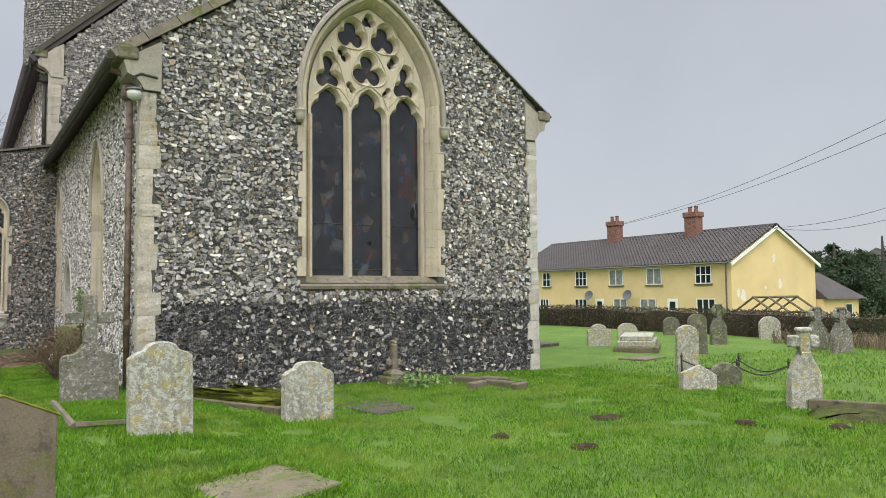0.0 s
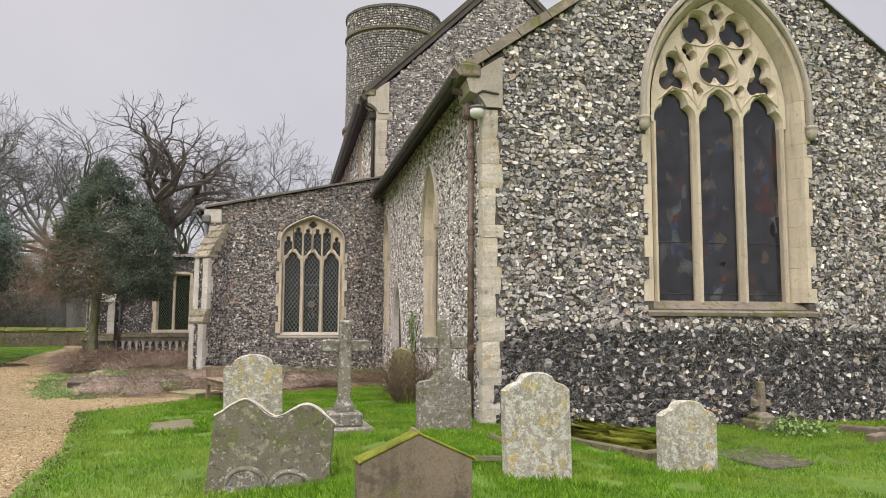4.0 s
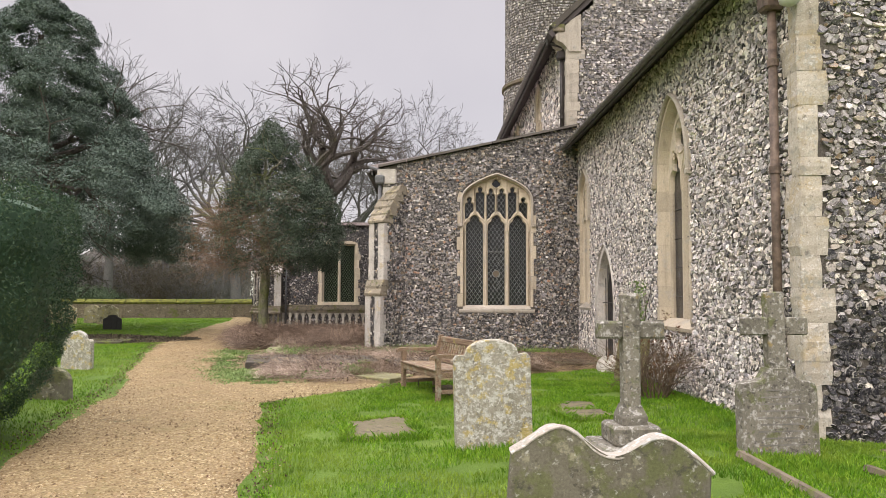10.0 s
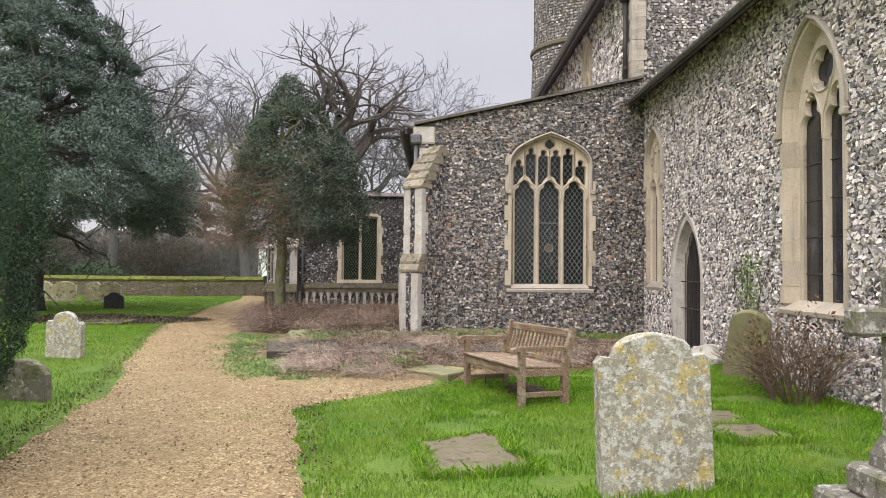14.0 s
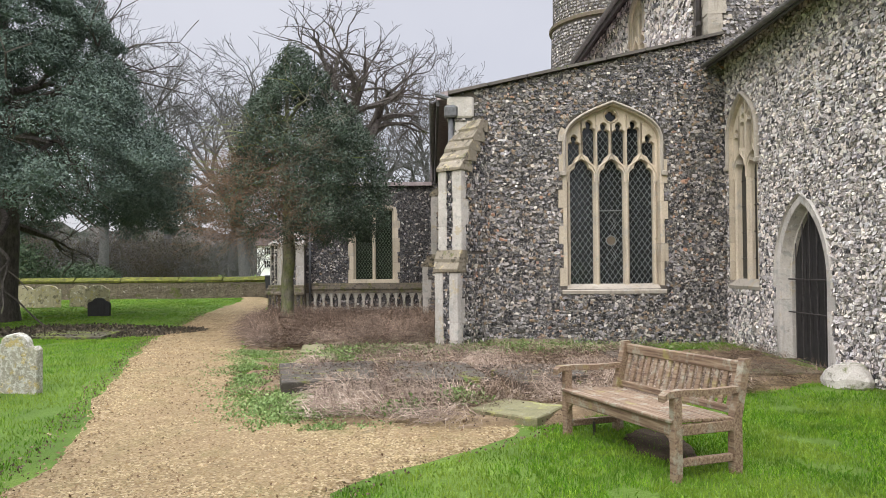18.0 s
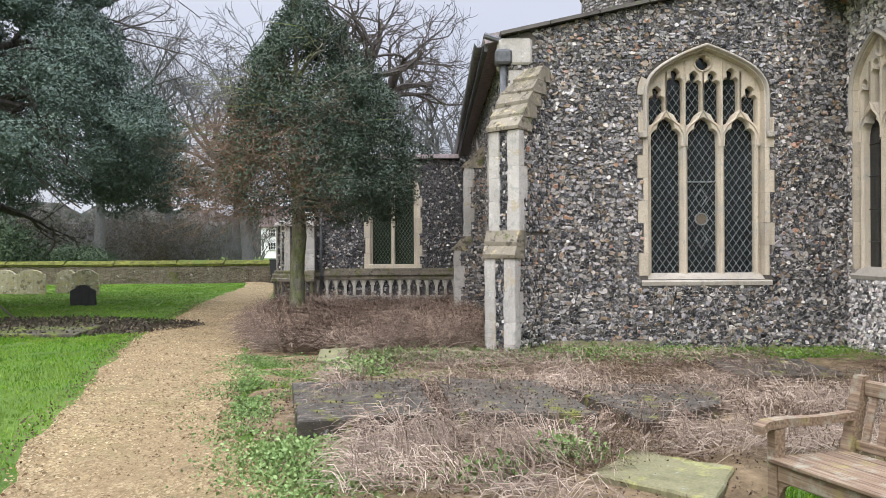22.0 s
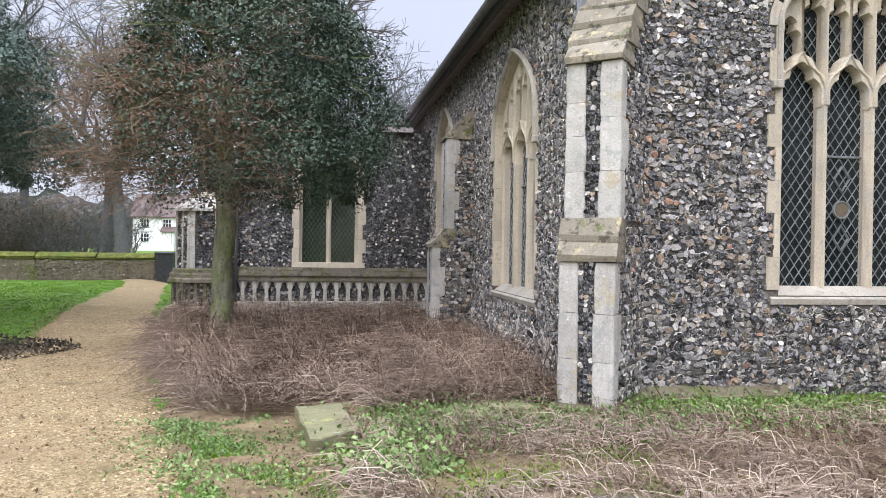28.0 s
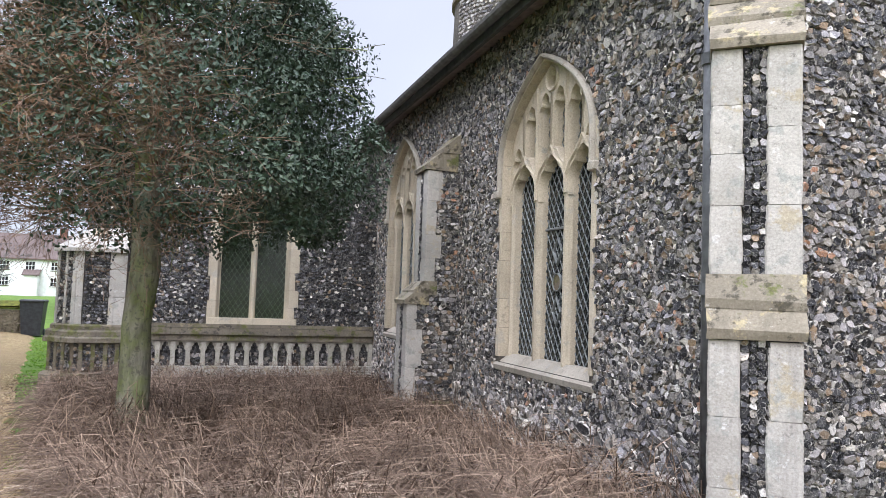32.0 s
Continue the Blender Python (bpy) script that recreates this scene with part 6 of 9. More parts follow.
# ---- flints on every wall ----
flints(wall_east, "creamy", flint_gable, [*out_e, *se_east, *ne_east, box_poly(9.74, 10.1, 4.5, 5.5), box_poly(2.9, 3.26, 4.5, 5.4)], 0.066, (3.3, 4.9, 1.6, 2.6), 101)
flints(wall_east, "dark", box_poly(CH_S, CH_N, 0.1, 1.65), [*out_e, *se_east, *ne_east], 0.062, (3.3, 5.0, 0.5, 1.6), 102)
flints(wall_south, "pale", box_poly(-AI_E, -CH_E, 0.1, 5.19), [*out_l, *out_k, *out_d, *se_south], 0.058, (-13.2, -11.6, 0.5, 2.6), 103, 0.25, tight=0.9)
flints(wall_aisle, "mixed", aisle_east, [*out_a, *aisle_corner, box_poly(AI_S - 0.1, AI_S + 0.33, 4.2, 4.6)], 0.053, (-1.4, -0.2, 0.6, 2.0), 104)
flints(wall_aisle_s, "mixed", box_poly(-31, -AI_E, 0.85, 4.6), [*out_s1, *out_s2], 0.053, (-22.3, -21.2, 1.0, 2.4), 105)
flints(wall_aisle_s, "creamy", box_poly(-31, -AI_E, 0.1, 0.85), [], 0.075, None, 106)
flints(wall_nave, "greyish", nave_east, [*nave_corner, box_poly(NV_S - 0.1, NV_S + 0.36, 7.3, 7.9)], 0.068, None, 107, 0.15)
flints(wall_clere, "pale", clere, outs_c, 0.11, None, 108, 0.2)
flints(wall_porch, "dark", box_poly(-6.0, AI_S, 1.25, 4.1), [*porch_out, box_poly(PW[0] - 0.12, PW[1] + 0.12, 1.2, 1.42)], 0.055, (-5.4, -4.6, 1.3, 2.3), 109, 0.3)
flints(wall_porch, "dark", box_poly(-5.42, AI_S, 0.62, 1.0), [], 0.06, None, 110, 0.3)

# ---- ground ----
def sheet(name, xs, ys, material, dz=0.0, keep=None, rough=0.0):
    mb = MB()
    nx, ny = len(xs), len(ys)
    for y in ys:
        for x in xs:
            mb.v.append((x, y, gz(x, y) + dz + (rough * noise.noise((x * 3, y * 3, 1.7)) if rough else 0)))
    for j in range(ny - 1):
        for i in range(nx - 1):
            if keep is None or keep((xs[i] + xs[i + 1]) / 2, (ys[j] + ys[j + 1]) / 2):
                mb.f.append((j * nx + i, j * nx + i + 1, (j + 1) * nx + i + 1, (j + 1) * nx + i))
                mb.mi.append(0)
    return mb


def axis(lo, hi, step, far):
    a = list(np.arange(lo, hi, step))
    k = step
    x = hi
    while x < far:
        a.append(x)
        k *= 1.35
        x += k
    a.append(far)
    k = step
    x = lo - step
    b = []
    while x > -far:
        b.append(x)
        k *= 1.35
        x -= k
    b.append(-far)
    return sorted([float(q) for q in a + b])


part("ground", sheet("ground", axis(-18, 24, 0.4, 900), axis(-6, 46, 0.4, 900), TURF, rough=0.014), TURF, smooth=True)
tagged(bpy.data.objects["ground"], "bright green churchyard turf, uneven and thin in places", "ground", kind="structure")

# gravel path: its edges by distance along the walk
PATH_L = [(-2.6, -12.0), (-2.9, 0.0), (-3.3, 6.0), (-3.95, 10.0), (-4.55, 12.7), (-4.75, 13.8), (-5.25, 15.75), (-5.9, 18.2), (-6.4, 20.0), (-7.0, 22.1), (-8.3, 28.5), (-8.75, 30.8), (-9.5, 39.0), (-11.5, 46.0)]
VERGE = [(-2.40, 13.4), (-2.5, 14.2), (-3.15, 15.1), (-3.85, 16.7), (-4.15, 17.7), (-4.52, 19.6), (-4.92, 21.1)]
PATH_R = [(-0.6, -12.0), (-1.0, 0.0), (-1.4, 6.0), (-1.74, 10.2), (-2.2, 12.4), (-2.40, 13.3), (-2.1, 13.75), (-1.5, 14.2), (-0.95, 14.75), (-0.9, 15.1), (-1.8, 15.5), (-3.2, 15.9), (-3.85, 16.7), (-4.15, 17.7), (-4.52, 19.6), (-4.92, 21.1), (-5.33, 22.6), (-6.3, 27.3), (-7.2, 32.2), (-8.1, 38.1), (-9.3, 46.0)]


def along(line, y):
    for (xa, ya), (xb, yb) in zip(line, line[1:]):
        if ya <= y <= yb:
            t = (y - ya) / (yb - ya)
            return xa + (xb - xa) * t
    return line[-1][0] if y > line[-1][1] else line[0][0]


def on_path(x, y, grow=0.0):
    return -12 < y < 46 and along(PATH_L, y) - grow < x < along(PATH_R, y) + grow


mb = MB()
ys = np.arange(-12, 46, 0.15)
n = 14
for y in ys:
    l = along(PATH_L, y) + 0.14 * noise.noise((y * 1.3, 0, 3)) + 0.03 * noise.noise((y * 4, 0, 3))
    rr = along(PATH_R, y) + 0.14 * noise.noise((y * 1.3, 9, 3)) + 0.03 * noise.noise((y * 4, 9, 3))
    for k in range(n + 1):
        x = l + (rr - l) * k / n
        edge = min(k, n - k)
        mb.v.append((x, float(y), gz(x, y) + (-0.03, 0.012, 0.026)[min(edge, 2)] + 0.008 * noise.noise((x * 5, y * 5, 0))))
for j in range(len(ys) - 1):
    for i in range(n):
        a = j * (n + 1) + i
        mb.f.append((a, a + 1, a + n + 2, a + n + 1))
        mb.mi.append(0)
tagged(part("path", mb, GRAVEL, smooth=True), "ochre gravel footpath with ragged grass edges", "path", kind="structure")

# litter-covered bed between the path and the aisle
BED = [(-4.0, 17.4), (-3.75, 16.5), (-3.1, 15.2), (-2.2, 15.0), (-1.5, 14.95), (-0.85, 15.1), (0.0, 15.5), (0.9, 16.3), (2.9, 17.2), (2.9, 19.6), (1.0, 20.4), (-1.3, 20.2), (-1.45, 29.9), (-6.5, 29.6), (-6.4, 27.3), (-5.45, 22.6), (-5.05, 21.1), (-4.6, 19.6)]


def bed_edge(x, y):
    return inside(BED, x + 0.25 * noise.noise((x * 1.5, y * 1.5, 5)), y + 0.25 * noise.noise((x * 1.5, y * 1.5, 9)))


xs, ys = [float(v) for v in np.arange(-7, 3.2, 0.13)], [float(v) for v in np.arange(13.6, 30.0, 0.13)]
mb = MB()
inb = {}
for j, y in enumerate(ys):
    for i, x in enumerate(xs):
        inb[i, j] = bed_edge(x, y)
        mb.v.append((x, y, gz(x, y) + (0.03 + 0.05 * noise.noise((x * 3, y * 3, 1.7)) if inb[i, j] else -0.05)))
for j in range(len(ys) - 1):
    for i in range(len(xs) - 1):
        if inb[i, j] or inb[i + 1, j] or inb[i, j + 1] or inb[i + 1, j + 1]:
            a = j * len(xs) + i
            mb.f.append((a, a + 1, a + len(xs) + 1, a + len(xs)))
            mb.mi.append(0)
tagged(part("litter_bed", mb, BEDSOIL, smooth=True), "bare soil bed covered with leaf litter", "ground", kind="structure")

# ---- graves, bench and other things on the ground ----
def slab_shape(kind, w, h):
    """Outline of a headstone in (u, v), anticlockwise."""
    a = w / 2
    if kind == "gable":
        top = [(a, h - 0.135), (0.0, h), (-a, h - 0.135)]
    elif kind == "double":
        top = []
        for i in range(17):
            s = 1 - i / 16
            drop = 0.115 * (1 + math.cos(math.pi * s / 0.52)) / 2 if s < 0.52 else 0.16 * (1 - math.cos(math.pi * (s - 0.52) / 0.62)) / 2
            top.append((a * s, h - drop))
        top += [(-u, v) for u, v in reversed(top[:-1])]
    elif kind == "shoulder":
        top = [(a, h - 0.17), (a - 0.03, h - 0.13), (a - 0.10, h - 0.14)]
        top += [((a - 0.11) * math.cos(math.pi * i / 10), h - 0.12 + 0.12 * math.sin(math.pi * i / 10)) for i in range(11)]
        top += [(-a + 0.10, h - 0.14), (-a + 0.03, h - 0.13), (-a, h - 0.17)]
    elif kind == "ogee":
        top = [(a, h - 0.15), (a - 0.05, h - 0.11), (a - 0.13, h - 0.08)]
        top += [((a - 0.15) * math.cos(math.pi * i / 8), h - 0.06 + 0.06 * math.sin(math.pi * i / 8)) for i in range(1, 8)]
        top += [(-a + 0.13, h - 0.08), (-a + 0.05, h - 0.11), (-a, h - 0.15)]
    else:
        top = [(a * math.cos(math.pi * i / 12), h - a * 0.8 + a * 0.8 * math.sin(math.pi * i / 12)) for i in range(13)]
    return [(-a, -0.25), (a, -0.25)] + top


def headstone(label, x, y, w, h, kind, material, turn=0.0, lean=0.0, side=0.0, thick=0.10, sunk=None, group="headstones"):
    s = thing("headstone", label, "headstone", pose(x, y, sunk if sunk is not None else gz(x, y), 0, 0, turn) @ pose(0, 0, 0, lean, side, 0) @ face_e(0), group)
    shape = slab_shape(kind, w, h)
    mb = MB().prism(shape, -thick / 2, thick / 2, c=0.012)
    part("slab", worn(mb, 0.006, x), material, s)
    return s


MOSSY = bed_mat("thick_moss", (0.09, 0.10, 0.014), (0.19, 0.205, 0.026), (0.32, 0.31, 0.055))
g = headstone("brown sandstone headstone with a mossy gabled top", 1.165, 5.2, 0.61, 0.87, "gable", HEAD_C, 6, -2, 1, 0.12, 0.27)
cap = MB()
for s in (-1, 1):
    pts = [(0, 0.87), (s * 0.315, 0.73)]
    cap.sweep(pts if s < 0 else pts, 0.018, -0.072, 0.063, c=0.006)
part("mossy_top", worn(cap, 0.006, 3), MOSSY, g, "yellow-green moss on the sloping top")

d = headstone("grey double headstone with two rounded lobes edged in white lichen", 0.37, 7.5, 0.95, 0.80, "double", HEAD_B, -3, -5, 5, 0.13, 0.28)
rim = MB()
top = [p for p in slab_shape("double", 0.95, 0.80) if p[1] > 0.5]
rim.sweep([(u, v - 0.006) for u, v in top], 0.026, -0.072, 0.068, c=0.01)
part("lichen_rim", worn(rim, 0.01, 5), WHITECAP, d, "white lichen along the top edge")
panel = MB()
for s in (-1, 1):
    panel.prism([(s * 0.17 - 0.168, -0.2), (s * 0.17 + 0.168, -0.2)] + [(s * 0.17 + 0.168 * math.cos(math.pi * i / 12), 0.16 + 0.13 * math.sin(math.pi * i / 12)) for i in range(13)], 0.05, 0.085, c=0.012)
    panel.sweep([(s * 0.17 + 0.15 * math.cos(math.pi * i / 12), 0.15 + 0.115 * math.sin(math.pi * i / 12)) for i in range(13)], 0.025, 0.08, 0.094, c=0.006)
part("carved_panel", panel, HEAD_D, d, "low carved double-arched panel")

headstone("pale headstone blotched with white and orange lichen", 2.56, 7.3, 0.58, 0.90, "ogee", HEAD_A, 4, -3, 0, 0.11, 0.41)
headstone("short grey headstone with a scrolled top and white lichen", 4.30, 7.98, 0.62, 0.66, "ogee", HEAD_A, 6, -3, 2, 0.10, 0.32)
headstone("tall headstone with a rounded head and yellow lichen", 0.14, 10.56, 0.68, 0.98, "shoulder", HEAD_A, 5, -2, -1.5, 0.11, 0.35)
headstone("worn rounded headstone leaning against the chancel wall", 2.62, 15.4, 0.46, 0.90, "round", ALGAE, -35, 14, 13, 0.09)
headstone("lichened headstone beside the path", -6.42, 16.95, 0.54, 0.66, "shoulder", HEAD_A, -8, 3, 2, 0.10)
headstone("low rounded headstone beside the path", -5.30, 13.8, 0.55, 0.42, "round", HEAD_B, -6, 0, -3, 0.10)
headstone("weathered headstone near the churchyard wall", -14.99, 34.5, 0.92, 0.76, "shoulder", FARHEAD, 4, 0, 0, 0.1)
headstone("weathered headstone near the churchyard wall", -14.1, 35.0, 0.70, 0.74, "ogee", FARHEAD, -4, 0, 0, 0.1)
headstone("weathered headstone near the churchyard wall", -13.15, 34.2, 0.80, 0.78, "ogee", FARHEAD, 2, 0, 0, 0.1)
headstone("weathered headstone near the churchyard wall", -15.9, 34.7, 0.8, 0.76, "round", FARHEAD, 0, 0, 2, 0.1)
headstone("small black polished headstone", -10.94, 29.3, 0.60, 0.50, "ogee", HEAD_E, 0, 0, 0, 0.09)


def cross_grave(label, x, y, h, arm, material, steps=((0.36, 0.12), (0.27, 0.14), (0.16, 0.2)), shaft=0.085, turn=0.0, lean=0.0, z=None):
    """A standing stone cross on stepped blocks."""
    c = thing("stone_cross", label, "grave cross", pose(x, y, gz(x, y) if z is None else z, 0, 0, turn) @ pose(0, 0, 0, lean, 0, 0), "stone crosses")
    zz = -0.05
    for k, (r, t) in enumerate(steps):
        mb = MB()
        if k < len(steps) - 1 or r > 0.2:
            mb.box(-r, r, -r, r, zz, zz + t + (0.05 if k == 0 else 0), 0.02)
        else:
            mb.add([(-r, -r, zz), (r, -r, zz), (r, r, zz), (-r, r, zz), (-r, -r, zz + t * 0.4), (r, -r, zz + t * 0.4), (r, r, zz + t * 0.4), (-r, r, zz + t * 0.4), (-shaft, -shaft, zz + t), (shaft, -shaft, zz + t), (shaft, shaft, zz + t), (-shaft, shaft, zz + t)],
                   [(3, 2, 1, 0), (0, 1, 5, 4), (1, 2, 6, 5), (2, 3, 7, 6), (3, 0, 4, 7), (4, 5, 9, 8), (5, 6, 10, 9), (6, 7, 11, 10), (7, 4, 8, 11), (8, 9, 10, 11)])
        part("step", worn(mb, 0.006, k + x), material, c)
        zz += t + (0.05 if k == 0 else 0)
    part("shaft", worn(MB().box(-shaft, shaft, -shaft, shaft, zz - 0.02, h, 0.018), 0.005, x), material, c)
    a = h - 0.29
    for s in (-1, 1):
        x0, x1 = (-arm, -shaft - 0.002) if s < 0 else (shaft + 0.002, arm)
        part("arm", worn(MB().box(x0, x1, -shaft * 0.95, shaft * 0.95, a - shaft, a + shaft, 0.016), 0.005, x + s), material, c)
    return c


cross_grave("grey stone cross with a slim square shaft on stepped blocks", 1.15, 9.85, 1.27, 0.265, HEAD_D, ((0.30, 0.10), (0.185, 0.15), (0.105, 0.15)), 0.068, turn=4, z=0.47)

# pale boulder at the foot of the chancel wall
bl = thing("boulder", "pale weathered boulder patched with moss by the door", "boulder", pose(2.72, 16.95, gz(2.72, 16.95), 0, 0, 20))
lump = MB().lathe([(0.17, -0.1), (0.26, 0.0), (0.265, 0.08), (0.22, 0.16), (0.15, 0.23), (0.05, 0.27)], 16)
lump.v = [(x * 0.8 + 0.05 * noise.noise((x * 6, y * 6, z * 6)), y * 1.1 + 0.07 * noise.noise((x * 5 + 3, y * 5, z * 5)), z + 0.06 * noise.noise((x * 5, y * 5 + 7, z * 5))) for x, y, z in lump.v]
part("rock", lump, stone_mat("pale_boulder", (0.52, 0.49, 0.43), (0.34, 0.31, 0.26), [((0.10, 0.13, 0.025), 5, 0.55), ((0.12, 0.11, 0.09), 12, 0.57)], 0.75), bl)

# headstone that carries a cross
hc = thing("cross_headstone", "grey inscribed headstone with a stone cross on its curved shoulders", "headstone", pose(2.28, 9.76, 0.485, 0, 0, 8) @ pose(0, 0, 0, -2, 0, 0) @ face_e(0))
out = [(-0.32, -0.25), (0.32, -0.25), (0.32, 0.50), (0.30, 0.555), (0.25, 0.575), (0.19, 0.575), (0.14, 0.60), (0.11, 0.64), (0.09, 0.68)]
out = out + [(-u, v) for u, v in reversed(out[2:])]
part("slab", worn(MB().prism(out, -0.055, 0.055, c=0.01), 0.005, 8), HEAD_D, hc)
part("cross_shaft", worn(MB().box(-0.075, 0.075, 0.64, 1.27, -0.05, 0.05, 0.014), 0.004, 1), HEAD_D, hc)
for s in (-1, 1):
    part("cross_arm", worn(MB().box(*sorted((s * 0.077, s * 0.27)), 0.93, 1.07, -0.048, 0.048, 0.012), 0.004, s), HEAD_D, hc)
for k in range(9):
    wd = (0.12, 0.17, 0.2, 0.16, 0.2, 0.18, 0.2, 0.15, 0.19)[k]
    part("inscription_line", MB().box(-wd, wd, 0.50 - k * 0.052, 0.512 - k * 0.052, 0.0545, 0.0565), plain("worn_lettering", (0.17, 0.16, 0.14), 0.9), hc)


def ledger(label, corners, thick, material, name="ledger_stone", sunk=0.01, z=None):
    """A flat grave slab from its four corners on the ground."""
    cx, cy = sum(p[0] for p in corners) / 4, sum(p[1] for p in corners) / 4
    t = thing(name, label, "grave slab", pose(cx, cy, gz(cx, cy) if z is None else z), "grave slabs")
    area = sum(a[0] * b[1] - b[0] * a[1] for a, b in zip(corners, corners[1:] + corners[:1]))
    cs = corners if area > 0 else corners[::-1]
    pts = []
    for a, b in zip(cs, cs[1:] + cs[:1]):
        for i in range(6):
            pts.append((a[0] - cx + (b[0] - a[0]) * i / 6, a[1] - cy + (b[1] - a[1]) * i / 6))
    mb = MB().prism(pts, -0.06, thick - sunk, c=0.012)
    part("slab", worn(mb, 0.012, cx), material, t)
    return t


TURF_SLABS = [[(-1.28, 11.9), (-0.70, 12.3), (-0.45, 11.15), (-1.20, 11.0)],
              [(0.95, 12.35), (1.15, 13.1), (1.62, 13.05), (1.50, 12.4)],
              [(0.95, 12.3), (1.52, 12.35), (1.68, 11.75), (1.10, 11.7)],
              [(2.3, 5.6), (3.2, 5.95), (3.35, 5.05), (2.4, 4.6)]]
for label, quad in zip(("flat sunken grave slab in the grass", "flat paving-like grave slab in the grass", "flat paving-like grave slab in the grass", "flat grey ledger sunk in the grass"), TURF_SLABS):
    ledger(label, quad, 0.05, LEDGER)
ledger("square mossy stone slab on the litter", [(-1.55, 15.5), (-1.17, 16.0), (-0.66, 15.6), (-1.0, 15.0)], 0.08, ALGAE)
ledger("dark damp grave ledger half covered with dead stalks", [(-3.44, 16.43), (-3.77, 17.95), (-2.62, 18.15), (-2.45, 16.7)], 0.17, LEDGER_D)
ledger("dark damp grave ledger with moss", [(-2.32, 16.74), (-2.46, 18.28), (-1.48, 18.1), (-1.25, 16.65)], 0.15, LEDGER_D)
ledger("dark damp grave ledger under dead stalks", [(-0.95, 16.5), (-1.32, 18.0), (0.1, 17.95), (-0.18, 17.08)], 0.15, LEDGER_D)
ledger("damp ledger stone near the aisle wall", [(0.6, 18.6), (0.6, 19.7), (1.7, 19.7), (1.7, 18.6)], 0.10, LEDGER_D)
ledger("mossy paving stone beside the bed", [(-3.92, 20.6), (-3.57, 20.7), (-3.48, 19.88), (-3.8, 19.58)], 0.13, ALGAE)
ledger("broken mossy paving stone beside the bed", [(-3.54, 20.45), (-3.2, 20.4), (-3.22, 19.78), (-3.45, 19.85)], 0.08, ALGAE)
ledger("pale square stone beside the buttress", [(-2.75, 20.9), (-2.4, 20.9), (-2.35, 20.5), (-2.7, 20.45)], 0.07, ALGAE)
ledger("yellowish mossy stone beside the buttress", [(-2.45, 20.75), (-2.1, 20.75), (-2.05, 20.45), (-2.4, 20.45)], 0.10, ALGAE)
ledger("low mossy ledger in the grass beside the path", [(-9.9, 23.1), (-9.6, 25.4), (-8.4, 25.2), (-8.1, 22.9)], 0.08, MOSSLEDGER)
ledger("flat worn ledger in bare soil", [(5.1, 9.1), (5.9, 9.3), (5.9, 8.2), (5.2, 8.0)], 0.03, LEDGER_D)
ledger("dark slab under the porch wall", [(-4.9, 28.9), (-3.3, 28.9), (-3.3, 29.6), (-4.9, 29.6)], 0.16, LEDGER_D)
ledger("stone paving at the priest's door", [(1.9, 17.6), (1.9, 19.2), (2.85, 19.2), (2.85, 17.6)], 0.05, LEDGER)

mg = thing("mossy_grave", "low kerbed grave filled with yellow-green moss", "grave", pose(4.15, 9.55, gz(4.15, 9.55), 0, 0, 22))
for x0, x1, y0, y1 in ((-0.42, 0.42, -1.0, -0.9), (-0.42, 0.42, 0.9, 1.0), (-0.42, -0.33, -0.9, 0.9), (0.33, 0.42, -0.9, 0.9)):
    part("kerb_stone", worn(MB().box(x0, x1, y0, y1, -0.05, 0.08, 0.015), 0.008, x0), LEDGER, mg)
bm_moss = MB()
for i in range(13):
    for j in range(25):
        x, y = -0.36 + 0.06 * i, -0.93 + 0.0775 * j
        bm_moss.v.append((x, y, 0.06 + 0.13 * max(0, noise.noise((x * 7, y * 7, 2)) + 0.3) + 0.04 * noise.noise((x * 22, y * 22, 5))))
for j in range(24):
    for i in range(12):
        bm_moss.f.append((j * 13 + i, j * 13 + i + 1, (j + 1) * 13 + i + 1, (j + 1) * 13 + i))
        bm_moss.mi.append(0)
part("moss_bed", bm_moss, MOSSY, mg, "thick yellow-green moss", smooth=True)

kb2 = thing("grave_kerb", "thin stone kerb round a grassed grave", "grave kerb")
KERB_R = 0.04
KP = [(1.87, 9.5), (1.88, 7.75), (2.84, 7.98), (2.7, 9.3)]
for a, b in zip(KP, KP[1:]):
    za, zb = gz(*a), gz(*b)
    part("kerb_stone", MB().tube([(*a, za + 0.03), (*b, zb + 0.02)], KERB_R, 6), WALLSTONE, kb2)
kf = thing("broken_kerb", "broken pieces of a pale grave kerb in the grass", "grave kerb")
for x, y, a, l in ((7.7, 9.75, -60, 0.5), (7.85, 9.1, -75, 0.55), (7.5, 9.2, 20, 0.35), (8.05, 9.5, -65, 0.5), (7.95, 8.75, 15, 0.3)):
    ob = part("kerb_piece", worn(MB().box(-l / 2, l / 2, -0.06, 0.06, -0.03, 0.09, 0.015), 0.01, x), WALLSTONE, kf)
    ob.matrix_basis = pose(x, y, gz(x, y), 0, 0, a)
cross_grave("small mossy stone cross at the foot of the east wall", 6.72, 10.35, 0.62, 0.12, MOSSTONE, ((0.2, 0.12), (0.13, 0.1)), 0.05)

